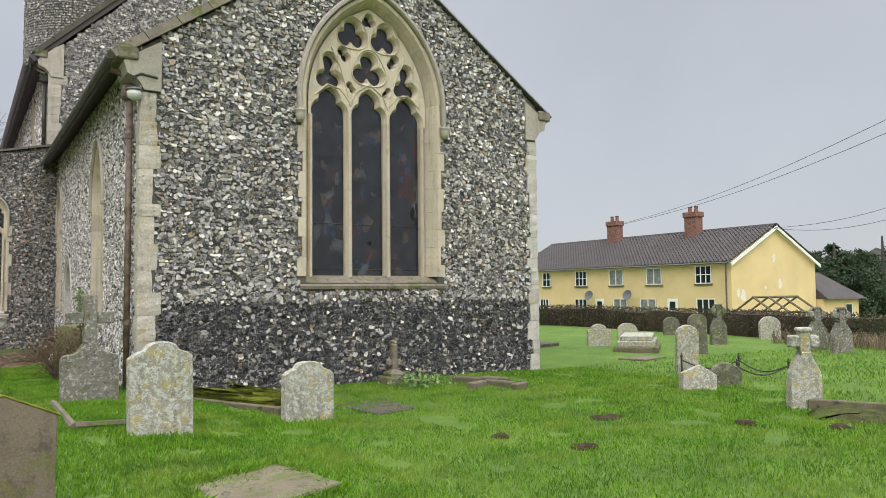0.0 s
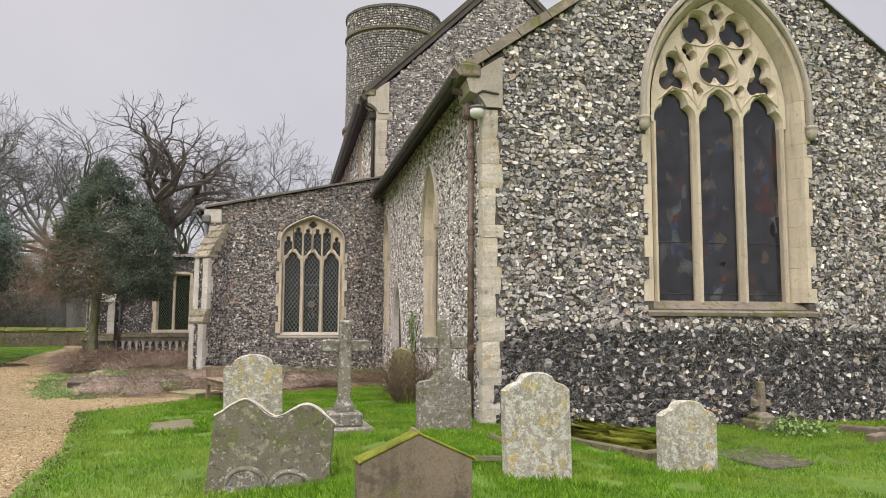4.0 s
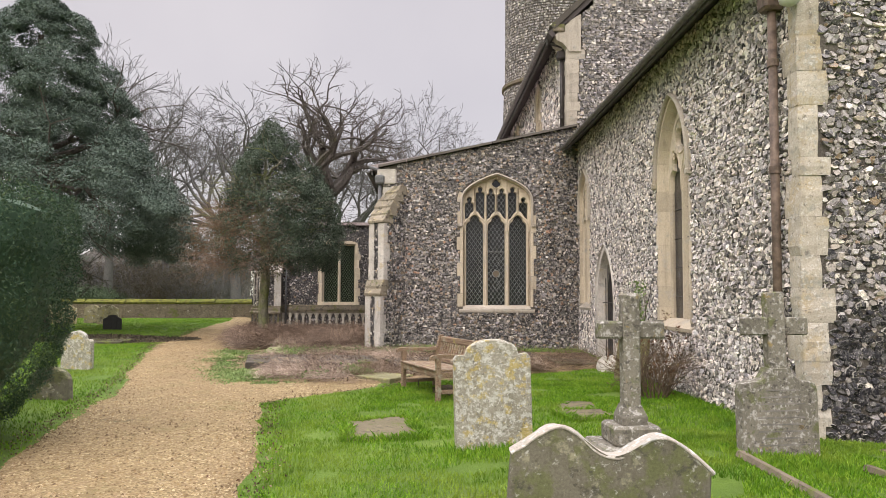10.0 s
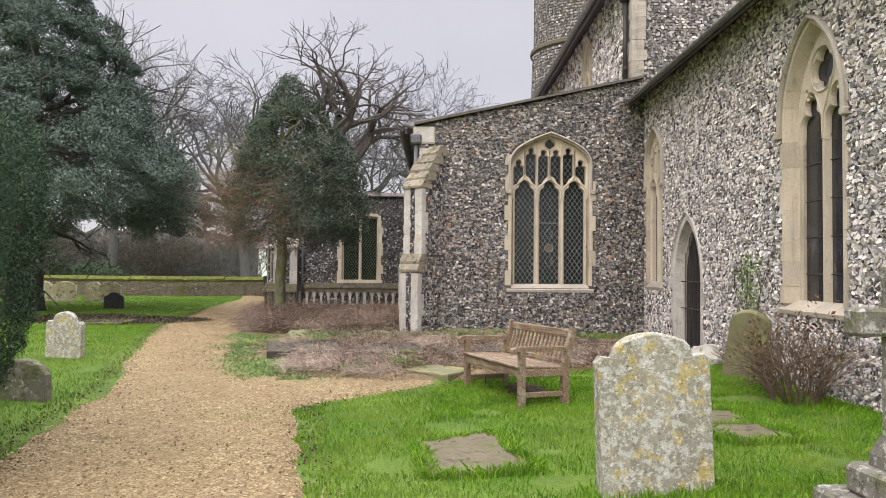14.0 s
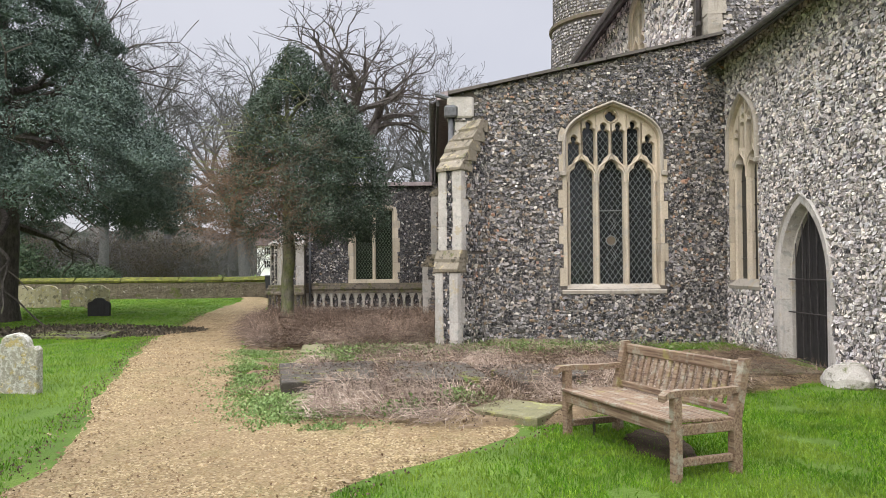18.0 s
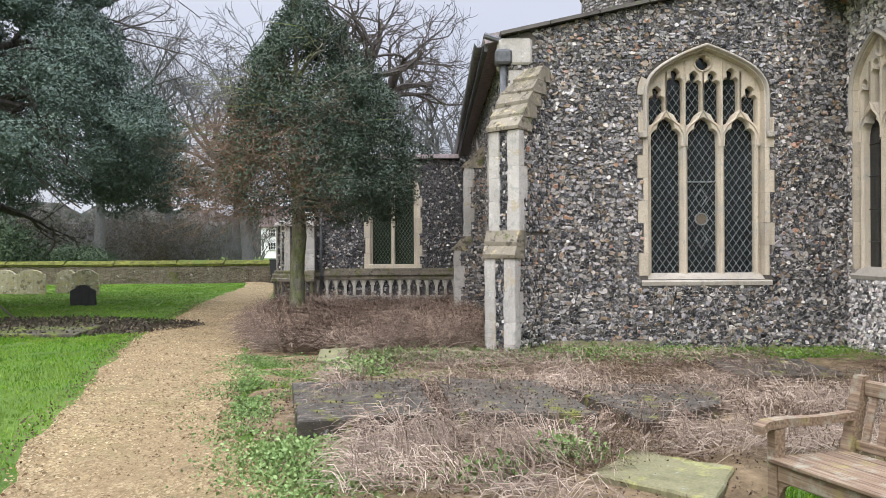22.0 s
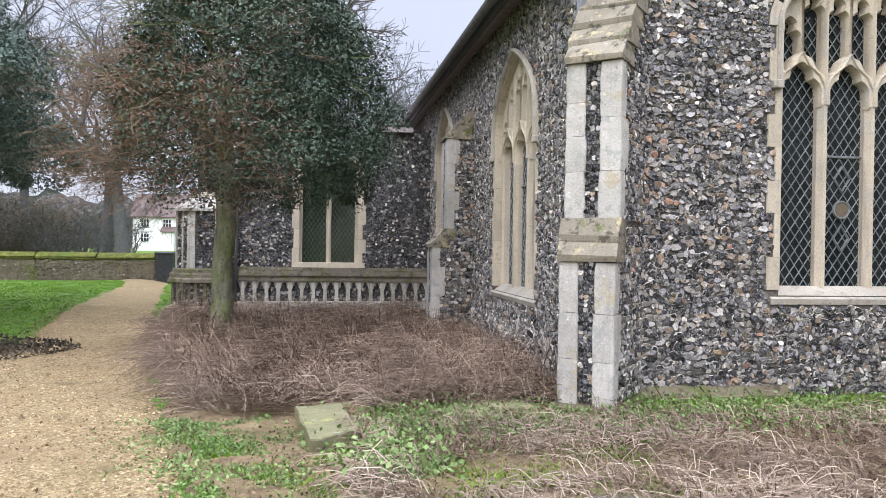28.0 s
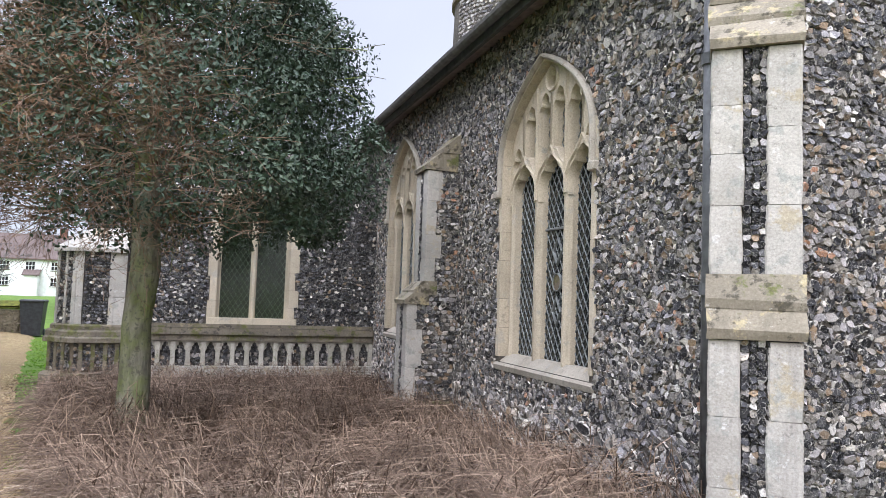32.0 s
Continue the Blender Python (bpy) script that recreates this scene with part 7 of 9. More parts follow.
# graves of the north-east field
def cross_slab(label, x, y, h, w, material, turn=0.0, lean=0.0, ring=False, name="stone_cross"):
    """A waisted grave slab that narrows to a neck and ends in a cross."""
    c = thing(name, label, "grave cross", pose(x, y, gz(x, y), 0, 0, turn) @ pose(0, 0, 0, lean, 0, 0) @ face_e(0), "stone crosses")
    half = [(w, -0.2), (w, 0.30 * h), (w * 0.92, 0.44 * h), (w * 0.62, 0.57 * h), (w * 0.36, 0.66 * h), (w * 0.34, 0.71 * h)]
    body = [(u, v) for u, v in half]
    body = body + [(-u, v) for u, v in reversed(body)]
    part("slab", worn(MB().prism(body, -0.09, 0.09, c=0.015), 0.02, x), material, c)
    k = 0.34 * w
    part("cross_shaft", worn(MB().box(-k, k, 0.70 * h, h - 0.05, -0.07, 0.07, 0.015), 0.012, x + 1), material, c)
    part("cross_top", worn(MB().box(-k * 1.25, k * 1.25, h - 0.052, h, -0.085, 0.085, 0.015), 0.012, x + 2), material, c)
    for s in (-1, 1):
        part("cross_arm", worn(MB().box(*sorted((s * (k + 0.002), s * w * 0.93)), 0.755 * h, 0.90 * h, -0.07, 0.07, 0.018), 0.012, x + s), material, c)
    if ring:
        part("ring", MB().sweep(circle(0, 0.825 * h, w * 0.72, 20), 0.045, -0.04, 0.04, True), material, c)
    return c


cross_slab("broad mottled stone cross on a tapering slab", 10.0, 5.55, 1.02, 0.195, HEAD_A, -38, 2)
kg = thing("sunken_grave", "low kerbed grave overgrown with grass and moss", "grave", pose(9.8, 4.85, gz(9.8, 4.85), 0, 0, 25))
for x0, x1, y0, y1 in ((-0.42, 0.42, -0.62, -0.52), (0.34, 0.43, -0.5, 0.5)):
    part("kerb_stone", worn(MB().box(x0, x1, y0, y1, -0.05, 0.14, 0.015), 0.01, x0), LEDGER, kg)
hump = MB()
for i in range(13):
    for j in range(15):
        x, y = -0.42 + 0.063 * i, -0.5 + 0.07 * j
        edge = max(0.0, 1 - (abs(x) / 0.43) ** 3) * max(0.0, 1 - (abs(y) / 0.52) ** 3)
        hump.v.append((x, y, -0.02 + 0.13 * edge + 0.05 * noise.noise((x * 8, y * 8, 4)) * edge))
for j in range(14):
    for i in range(12):
        hump.f.append((j * 13 + i, j * 13 + i + 1, (j + 1) * 13 + i + 1, (j + 1) * 13 + i))
        hump.mi.append(0)
part("moss_bed", hump, bed_mat("dark_tussock", (0.035, 0.032, 0.016), (0.075, 0.08, 0.025), (0.13, 0.14, 0.035)), kg, "tussocky grass and dark moss", smooth=True)
headstone("tall pale headstone with green algae", 11.6, 8.7, 0.38, 0.84, "round", HEAD_A, -30, 2, 1, 0.1)
headstone("broken white-lichened stump of a headstone", 10.2, 7.35, 0.52, 0.36, "gable", HEAD_A, -30, -8, 5, 0.16)
headstone("low rounded headstone leaning in the grass", 10.8, 7.35, 0.48, 0.36, "round", HEAD_B, -30, 4, 12, 0.1)
headstone("broad lichened headstone in the grass", 14.7, 14.0, 0.60, 0.56, "shoulder", HEAD_A, -28, 0, 0, 0.12)
headstone("broad rounded headstone in the grass", 17.4, 15.6, 0.58, 0.45, "round", HEAD_A, -28, 0, 2, 0.12)
headstone("grey headstone behind a chest tomb", 14.9, 11.1, 0.42, 0.9, "round", HEAD_B, -28, 0, 0, 0.1)
headstone("yellow-grey rounded headstone in the far grass", 20.4, 13.0, 0.62, 0.66, "round", HEAD_A, -28, 0, -2, 0.1)
cross_slab("dark grey headstone topped with a round cross", 17.6, 12.6, 1.05, 0.21, HEAD_B, -28, 0, True)
for x, y, h in ((17.9, 10.1, 1.0), (17.6, 9.35, 1.02)):
    cross_slab("grey ringed cross on a waisted slab in the far grass", x, y, h, 0.22, HEAD_D, -30, 0, True)
headstone("low far headstone by the hedge", 19.3, 15.6, 0.5, 0.55, "round", HEAD_B, -28, 0, 0, 0.1)

ct = thing("chest_tomb", "low stepped chest tomb of weathered stone", "tomb", pose(14.6, 12.6, gz(14.6, 12.6), 0, 0, 40))
for k, (a, b, z0, z1) in enumerate(((1.0, 0.5, -0.05, 0.12), (0.9, 0.42, 0.12, 0.25), (0.82, 0.36, 0.25, 0.36))):
    part("tier", worn(MB().box(-a, a, -b, b, z0, z1, 0.02), 0.012, k), HEAD_A if k else LEDGER, ct)
ledger("dark flat grave slab in the far grass", [(12.6, 15.0), (13.6, 15.3), (13.8, 14.5), (12.8, 14.2)], 0.09, LEDGER_D)
ledger("flat slab in the far grass", [(12.5, 11.2), (13.3, 11.4), (13.5, 10.8), (12.7, 10.6)], 0.04, LEDGER)

ch = thing("chain_fence", "low iron posts and drooping chain round a grave", "fence")
CP = [(11.35, 8.6), (12.0, 7.95), (11.85, 6.95), (11.2, 7.4)]
for x, y in CP:
    z = gz(x, y)
    post = part("post", MB().tube([(x, y, z - 0.05), (x, y, z + 0.3)], 0.016, 6), IRON, ch)
    part("finial", MB().lathe([(0.005, -0.03), (0.03, 0), (0.012, 0.03), (0.004, 0.06)], 8), IRON, post).matrix_basis = pose(x, y, z + 0.32)
for a, b in zip(CP, CP[1:]):
    pts = []
    for i in range(9):
        t = i / 8
        x, y = a[0] + (b[0] - a[0]) * t, a[1] + (b[1] - a[1]) * t
        pts.append((x, y, gz(x, y) + 0.26 - 0.14 * math.sin(math.pi * t)))
    part("chain", MB().tube(pts, 0.012, 5), IRON, ch)

EARTH = bed_mat("bare_earth", (0.035, 0.022, 0.014), (0.06, 0.04, 0.025), (0.09, 0.065, 0.04))
for x, y, s in ((7.25, 6.3, 0.16), (5.95, 5.25, 0.13), (5.6, 6.1, 0.10), (8.95, 4.5, 0.12), (8.3, 5.2, 0.12)):
    m_ = thing("molehill", "small dark heap of bare earth in the grass", "earth heap", pose(x, y, gz(x, y)), "earth heaps")
    mb = MB().lathe([(s * 1.2, -0.04), (s, 0.015), (s * 0.75, 0.03), (s * 0.4, 0.045), (s * 0.1, 0.05)], 14)
    part("mound", worn(mb, s * 0.35, x), EARTH, m_, smooth=True)


def bench():
    b = thing("garden_bench", "weathered slatted wooden bench blotched with lichen", "bench", pose(-0.035, 14.325, 0.335, 0, 0, -69.6))
    L, H = 0.71, 0.79
    for s in (-1, 1):
        x = s * (L - 0.03)
        leg = MB()
        leg.add([(x - 0.03, -0.10, 0), (x + 0.03, -0.10, 0), (x + 0.03, -0.03, 0), (x - 0.03, -0.03, 0), (x - 0.03, -0.10, 0.40), (x + 0.03, -0.10, 0.40), (x + 0.03, -0.03, 0.40), (x - 0.03, -0.03, 0.40), (x - 0.03, -0.0, H), (x + 0.03, 0.0, H), (x + 0.03, 0.055, H), (x - 0.03, 0.055, H)],
                [(3, 2, 1, 0), (0, 1, 5, 4), (1, 2, 6, 5), (2, 3, 7, 6), (3, 0, 4, 7), (4, 5, 9, 8), (5, 6, 10, 9), (6, 7, 11, 10), (7, 4, 8, 11), (8, 9, 10, 11)])
        part("back_leg", leg, WOOD, b)
        part("front_leg", MB().box(x - 0.03, x + 0.03, -0.58, -0.515, 0, 0.57, 0.006), WOOD, b)
        part("stretcher", MB().box(x - 0.02, x + 0.02, -0.515, -0.09, 0.12, 0.17, 0.005), WOOD, b)
        part("side_rail", MB().box(x - 0.02, x + 0.02, -0.515, -0.09, 0.32, 0.39, 0.005), WOOD, b)
        arm = MB()
        pts = [(-0.66, 0.575), (-0.62, 0.60), (-0.5, 0.605), (-0.3, 0.595), (-0.03, 0.60)]
        va = []
        for y, z in pts:
            hw = 0.032 if y < -0.45 else 0.026
            va += [(x - hw, y, z - 0.03), (x + hw, y, z - 0.03), (x + hw, y, z + 0.012), (x - hw, y, z + 0.012)]
        n = len(pts)
        arm.add(va, [(i * 4 + k, i * 4 + (k + 1) % 4, i * 4 + 4 + (k + 1) % 4, i * 4 + 4 + k) for i in range(n - 1) for k in range(4)] + [(3, 2, 1, 0), (n * 4 - 4, n * 4 - 3, n * 4 - 2, n * 4 - 1)])
        part("armrest", arm, WOOD, b)
        part("corner_bracket", MB().prism([(0, 0), (0.09, 0), (0.03, -0.03), (0, -0.09)][::-1], -0.012, 0.012), WOOD, b).matrix_basis = Matrix(((-s, 0, 0, s * (L - 0.06)), (0, 0, -1, -0.55), (0, 1, 0, 0.325), (0, 0, 0, 1)))
    part("seat_rail", MB().box(-L + 0.06, L - 0.06, -0.575, -0.54, 0.32, 0.405, 0.006), WOOD, b)
    for k in range(6):
        y = -0.60 + k * 0.09
        part("seat_slat", MB().box(-L + 0.02, L - 0.02, y, y + 0.078, 0.405 - 0.004 * k, 0.43 - 0.004 * k, 0.006), WOOD, b)
    part("top_rail", MB().box(-L + 0.06, L - 0.06, 0.005, 0.04, H - 0.10, H - 0.02, 0.008), WOOD, b)
    part("lower_rail", MB().box(-L + 0.06, L - 0.06, -0.06, -0.025, 0.42, 0.47, 0.006), WOOD, b)
    n = 15
    for k in range(n):
        x = -L + 0.11 + (2 * L - 0.22) * k / (n - 1)
        mb = MB()
        mb.add([(x - 0.02, -0.05, 0.47), (x + 0.02, -0.05, 0.47), (x + 0.02, -0.035, 0.47), (x - 0.02, -0.035, 0.47), (x - 0.02, 0.013, H - 0.10), (x + 0.02, 0.013, H - 0.10), (x + 0.02, 0.028, H - 0.10), (x - 0.02, 0.028, H - 0.10)], [(3, 2, 1, 0), (4, 5, 6, 7), (0, 1, 5, 4), (1, 2, 6, 5), (2, 3, 7, 6), (3, 0, 4, 7)])
        part("back_slat", mb, WOOD, b)
    part("metal_strap", MB().box(-0.60, -0.565, -0.36, -0.355, -0.02, 0.16), IRON, b)


bench()

# ---- churchyard wall, far houses and other distance ----
COPEMOSS = bed_mat("dark_coping_moss", (0.045, 0.042, 0.02), (0.12, 0.125, 0.025), (0.24, 0.235, 0.045))
fw = tagged(new("wall_churchyard"), "low old stone wall with a mossy rounded coping", "wall", kind="structure")
r = random.Random(23)
x = -60.0
while x < -9.0:
    l = r.uniform(1.8, 2.6)
    x1 = min(x + l, -9.0)
    y = 41.0 + 0.02 * (x + 30)
    part("wall_length", worn(MB().box(x, x1, y, y + 0.4, 0.0, 1.12 + r.uniform(-0.02, 0.02), 0.02), 0.02, x), WALLSTONE, fw)
    part("coping_stone", worn(MB().box(x, x1, y - 0.06, y + 0.46, 1.13, 1.21, 0.03), 0.03, x + 3), COPEMOSS, fw)
    part("ridge_stone", worn(MB().prism([(y - 0.08, 1.212), (y + 0.48, 1.212), (y + 0.27, 1.36), (y + 0.13, 1.36)], -x1 + 0.01, -x - 0.01, c=0.02), 0.035, x + 5), COPEMOSS, fw).matrix_basis = Matrix(((0, 0, -1, 0), (1, 0, 0, 0), (0, 1, 0, 0), (0, 0, 0, 1)))
    x = x1
wm = MB()
for k in range(7000):
    xx, zz = r.uniform(-30, -9.1), r.uniform(0.3, 1.1)
    o = MB()
    flint(o, 0, 0, r.uniform(0.06, 0.16), r.uniform(0.04, 0.08), 0.02, r)
    o.turned(Matrix.Translation((xx, 40.965 + 0.02 * (xx + 30), zz)) @ face_e(0))
    q = len(wm.v)
    wm.v.extend(o.v)
    wm.f.extend([tuple(i + q for i in f) for f in o.f])
    wm.mi.extend(o.mi)
tagged(part("rubble_stones", wm, RUBBLE, fw), "rubble stones of the churchyard wall", kind="stuff")

bn = thing("wheelie_bin", "dark grey wheeled bin at the gateway", "bin", pose(-8.72, 41.3, gz(-8.72, 41.3)))
part("body", MB().add([(-0.24, -0.24, 0.02), (0.24, -0.24, 0.02), (0.24, 0.24, 0.02), (-0.24, 0.24, 0.02), (-0.3, -0.33, 0.95), (0.3, -0.33, 0.95), (0.3, 0.33, 0.95), (-0.3, 0.33, 0.95)], [(3, 2, 1, 0), (4, 5, 6, 7), (0, 1, 5, 4), (1, 2, 6, 5), (2, 3, 7, 6), (3, 0, 4, 7)]), BLACKBIN, bn)
part("lid", MB().box(-0.32, 0.32, -0.36, 0.36, 0.95, 1.03, 0.03), BLACKBIN, bn)
for s in (-1, 1):
    part("wheel", MB().tube([(s * 0.22, 0.28, 0.1), (s * 0.28, 0.28, 0.1)], 0.1, 12), BLACKBIN, bn)


def window_unit(parent, m, w, h, cols, rows=1, glass=HOUSEGLASS, sill=True, name="window"):
    """A casement: white frame, bars, panes and a sill, in a wall-face pose."""
    ob = part(name, MB().box(-w / 2, w / 2, 0, h, -0.02, 0.02), glass, parent, m=m)
    fr = MB()
    t = 0.055
    fr.box(-w / 2, w / 2, 0, t, -0.02, 0.07)
    fr.box(-w / 2, w / 2, h - t, h, -0.02, 0.07)
    for k in range(cols + 1):
        x = -w / 2 + (w - t) * k / cols
        fr.box(x, x + t, t, h - t, -0.02, 0.065)
    for k in range(1, rows):
        fr.box(-w / 2 + t, w / 2 - t, h * k / rows - 0.025, h * k / rows + 0.025, -0.02, 0.06)
    part("frame", fr, WHITEP, ob)
    if sill:
        part("window_sill", MB().box(-w / 2 - 0.08, w / 2 + 0.08, -0.09, 0, -0.04, 0.1, 0.01), LEDGER, ob)
    return ob


def yellow_house():
    h = thing("terraced_house", "yellow rendered terrace with a dark pantiled roof and two brick chimneys", "house", pose(42.8, 30.7, -1.25))
    L, D, E, R = 22.5, 9.4, 4.95, 7.40
    part("wall", MB().add([(0, 0, 0), (0, L, 0), (0, L, E), (0, 0, E), (D, 0, 0), (D, L, 0), (D, L, E), (D, 0, E), (D / 2, 0, R - 0.1), (D / 2, L, R - 0.1)],
                          [(0, 3, 2, 1), (4, 5, 6, 7), (0, 4, 7, 8, 3), (1, 2, 9, 6, 5), (3, 8, 9, 2), (7, 6, 9, 8)]), YELLOW, h)
    roof = MB()
    rows, cols = 18, 74
    vs = []
    for s in (0, 1):
        base = len(roof.v)
        for i in range(rows * 2):
            for j in range(cols * 4 + 1):
                t = (i // 2 + (0.999 if i % 2 else 0.0)) / rows
                x = -0.35 + (D / 2 + 0.35) * t
                y = -0.25 + (L + 0.5) * j / (cols * 4)
                z = E - 0.12 + (R - E + 0.12) * t + (0.11, 0.05, 0.0, 0.04)[j % 4] + (0.015 if i % 2 else 0.075)
                if s:
                    x = D - x
                roof.v.append((x, y, z))
        w = cols * 4 + 1
        for i in range(rows * 2 - 1):
            for j in range(cols * 4):
                a = base + i * w + j
                roof.f.append((a, a + w, a + w + 1, a + 1) if not s else (a, a + 1, a + w + 1, a + w))
                roof.mi.append(0)
    rf = part("roof", roof, TILE, h)
    part("ridge_tiles", MB().tube([(D / 2, -0.25, R + 0.04), (D / 2, L + 0.25, R + 0.04)], 0.13, 8), TILE, rf)
    for y0, z in ((6.2, R - 0.75), (14.2, R - 0.75)):
        ck = part("chimney", MB().box(D / 2 - 0.9, D / 2 - 0.15, y0 - 0.55, y0 + 0.55, z - 0.4, R + 1.5, 0.02), BRICK, rf)
        part("chimney_cap", MB().box(D / 2 - 0.98, D / 2 - 0.07, y0 - 0.63, y0 + 0.63, R + 1.1, R + 1.5, 0.03), BRICK, ck)
        for s in (-0.28, 0.28):
            part("chimney_pot", MB().lathe([(0.15, 0), (0.13, 0.3), (0.16, 0.42)], 12, centre=(D / 2 - 0.52, y0 + s)), BRICK, ck).location = (0, 0, R + 1.5)
    # verge boards on the gable
    for s in (-1, 1):
        mb = MB()
        a, b = (D / 2, R - 0.02), (D / 2 + s * (D / 2 + 0.3), E - 0.14)
        mb.add([(a[0], -0.27, a[1]), (b[0], -0.27, b[1]), (b[0], -0.27, b[1] - 0.22), (a[0], -0.27, a[1] - 0.22), (a[0], -0.2, a[1]), (b[0], -0.2, b[1]), (b[0], -0.2, b[1] - 0.22), (a[0], -0.2, a[1] - 0.22)], [(0, 1, 2, 3), (7, 6, 5, 4), (0, 4, 5, 1), (3, 2, 6, 7), (1, 5, 6, 2)])
        part("verge_board", mb, WHITEP, h)
    part("gutter", MB().tube([(-0.4, -0.2, E - 0.13), (-0.4, L, E - 0.13)], 0.06, 6), GUTTER, h)
    part("drainpipe", MB().tube([(-0.08, 0.35, E - 0.15), (-0.08, 0.35, 0)], 0.05, 6), GUTTER, h)
    for y, w, c, gl in ((2.15, 1.3, 3, HOUSEGLASS), (6.4, 1.4, 2, CURTAIN), (10.1, 1.4, 2, CURTAIN), (13.9, 1.3, 3, HOUSEGLASS), (18.1, 1.0, 2, HOUSEGLASS)):
        window_unit(h, face_s(-0.003, y, 3.5), w, 1.2, c, 2 if gl is HOUSEGLASS else 1, gl)
    for y, w, c, gl in ((2.0, 1.5, 3, HOUSEGLASS), (7.0, 1.5, 2, CURTAIN), (9.7, 1.4, 2, CURTAIN), (13.95, 1.4, 3, HOUSEGLASS), (18.4, 1.1, 3, HOUSEGLASS)):
        window_unit(h, face_s(-0.003, y, 1.3), w, 1.2, c, 1, gl)
    for y in (4.8, 11.9):
        door = part("door", MB().box(-0.45, 0.45, 0, 2.0, -0.05, 0.02), WHITEP, h, m=face_s(-0.003, y, 0.5))
        part("door_glass", MB().box(-0.25, 0.25, 1.2, 1.8, 0.02, 0.03), HOUSEGLASS, door)
    for y in (8.5, 12.5):
        dish = part("satellite_dish", MB().lathe([(0.02, 0.0), (0.2, 0.03), (0.38, 0.1), (0.38, 0.11), (0.2, 0.05), (0.02, 0.02)], 16), GREYPIPE, h)
        dish.matrix_basis = pose(-0.5, y, 2.75, 0, -70, 10)
        part("dish_arm", MB().tube([(0, 0, 0), (0.1, 0, -0.4)], 0.03, 6), GREYPIPE, dish)
    r = random.Random(3)
    for x, z, s in ((1.2, 2.7, 0.55), (0.7, 2.9, 0.35), (5.2, 3.5, 0.4), (4.6, 5.2, 0.35), (3.6, 3.2, 0.18), (6.4, 2.4, 0.25), (5.0, 2.0, 0.2)):
        mb = MB().prism([(x + s * 0.6 * r.uniform(0.5, 1) * math.cos(a), z + s * r.uniform(0.6, 1) * math.sin(a)) for a in [2 * math.pi * k / 9 for k in range(9)]], 0.002, 0.006)
        part("bare_plaster_patch", mb, PINKPATCH, h, m=face_e(0))
    # single-storey wing past the gable
    wing = part("side_wing", MB().box(9.45, 14.0, -0.5, 3.2, 0, 2.4), YELLOW, h)
    wr = MB()
    wr.add([(9.42, -0.9, 2.35), (14.5, -0.9, 2.35), (14.5, 3.6, 2.35), (9.42, 3.6, 2.35), (9.42, 1.4, 4.3), (12.2, 1.4, 4.3)], [(0, 1, 5, 4), (1, 2, 5), (2, 3, 4, 5), (3, 0, 4), (3, 2, 1, 0)])
    part("wing_roof", wr, TILE, h)
    window_unit(h, face_e(-0.52, 12.6, 0.9), 0.9, 1.1, 1)


yellow_house()

fr = thing("greenhouse_frame", "weathered bare timber frame of a glasshouse behind the hedge", "frame", pose(36.0, 23.2, -0.9))
for x in (0, 1.3, 2.6, 3.9):
    for y in (0, 2.4):
        part("post", MB().box(x - 0.05, x + 0.05, y - 0.05, y + 0.05, -0.3, 1.5), FASCIA, fr)
    for s in (0, 1):
        part("rafter", MB().tube([(x, 2.4 * s, 1.5), (x, 1.2, 2.3)], 0.06, 4), LEDGER, fr)
for y, z in ((0, 1.5), (2.4, 1.5), (1.2, 2.3)):
    part("beam", MB().tube([(-0.1, y, z), (4.0, y, z)], 0.06, 4), LEDGER, fr)
part("brace", MB().tube([(0, 0, 0.2), (1.3, 0, 1.5)], 0.05, 4), LEDGER, fr)
part("brace", MB().tube([(1.3, 0, 1.5), (2.6, 0, 0.2)], 0.05, 4), LEDGER, fr)


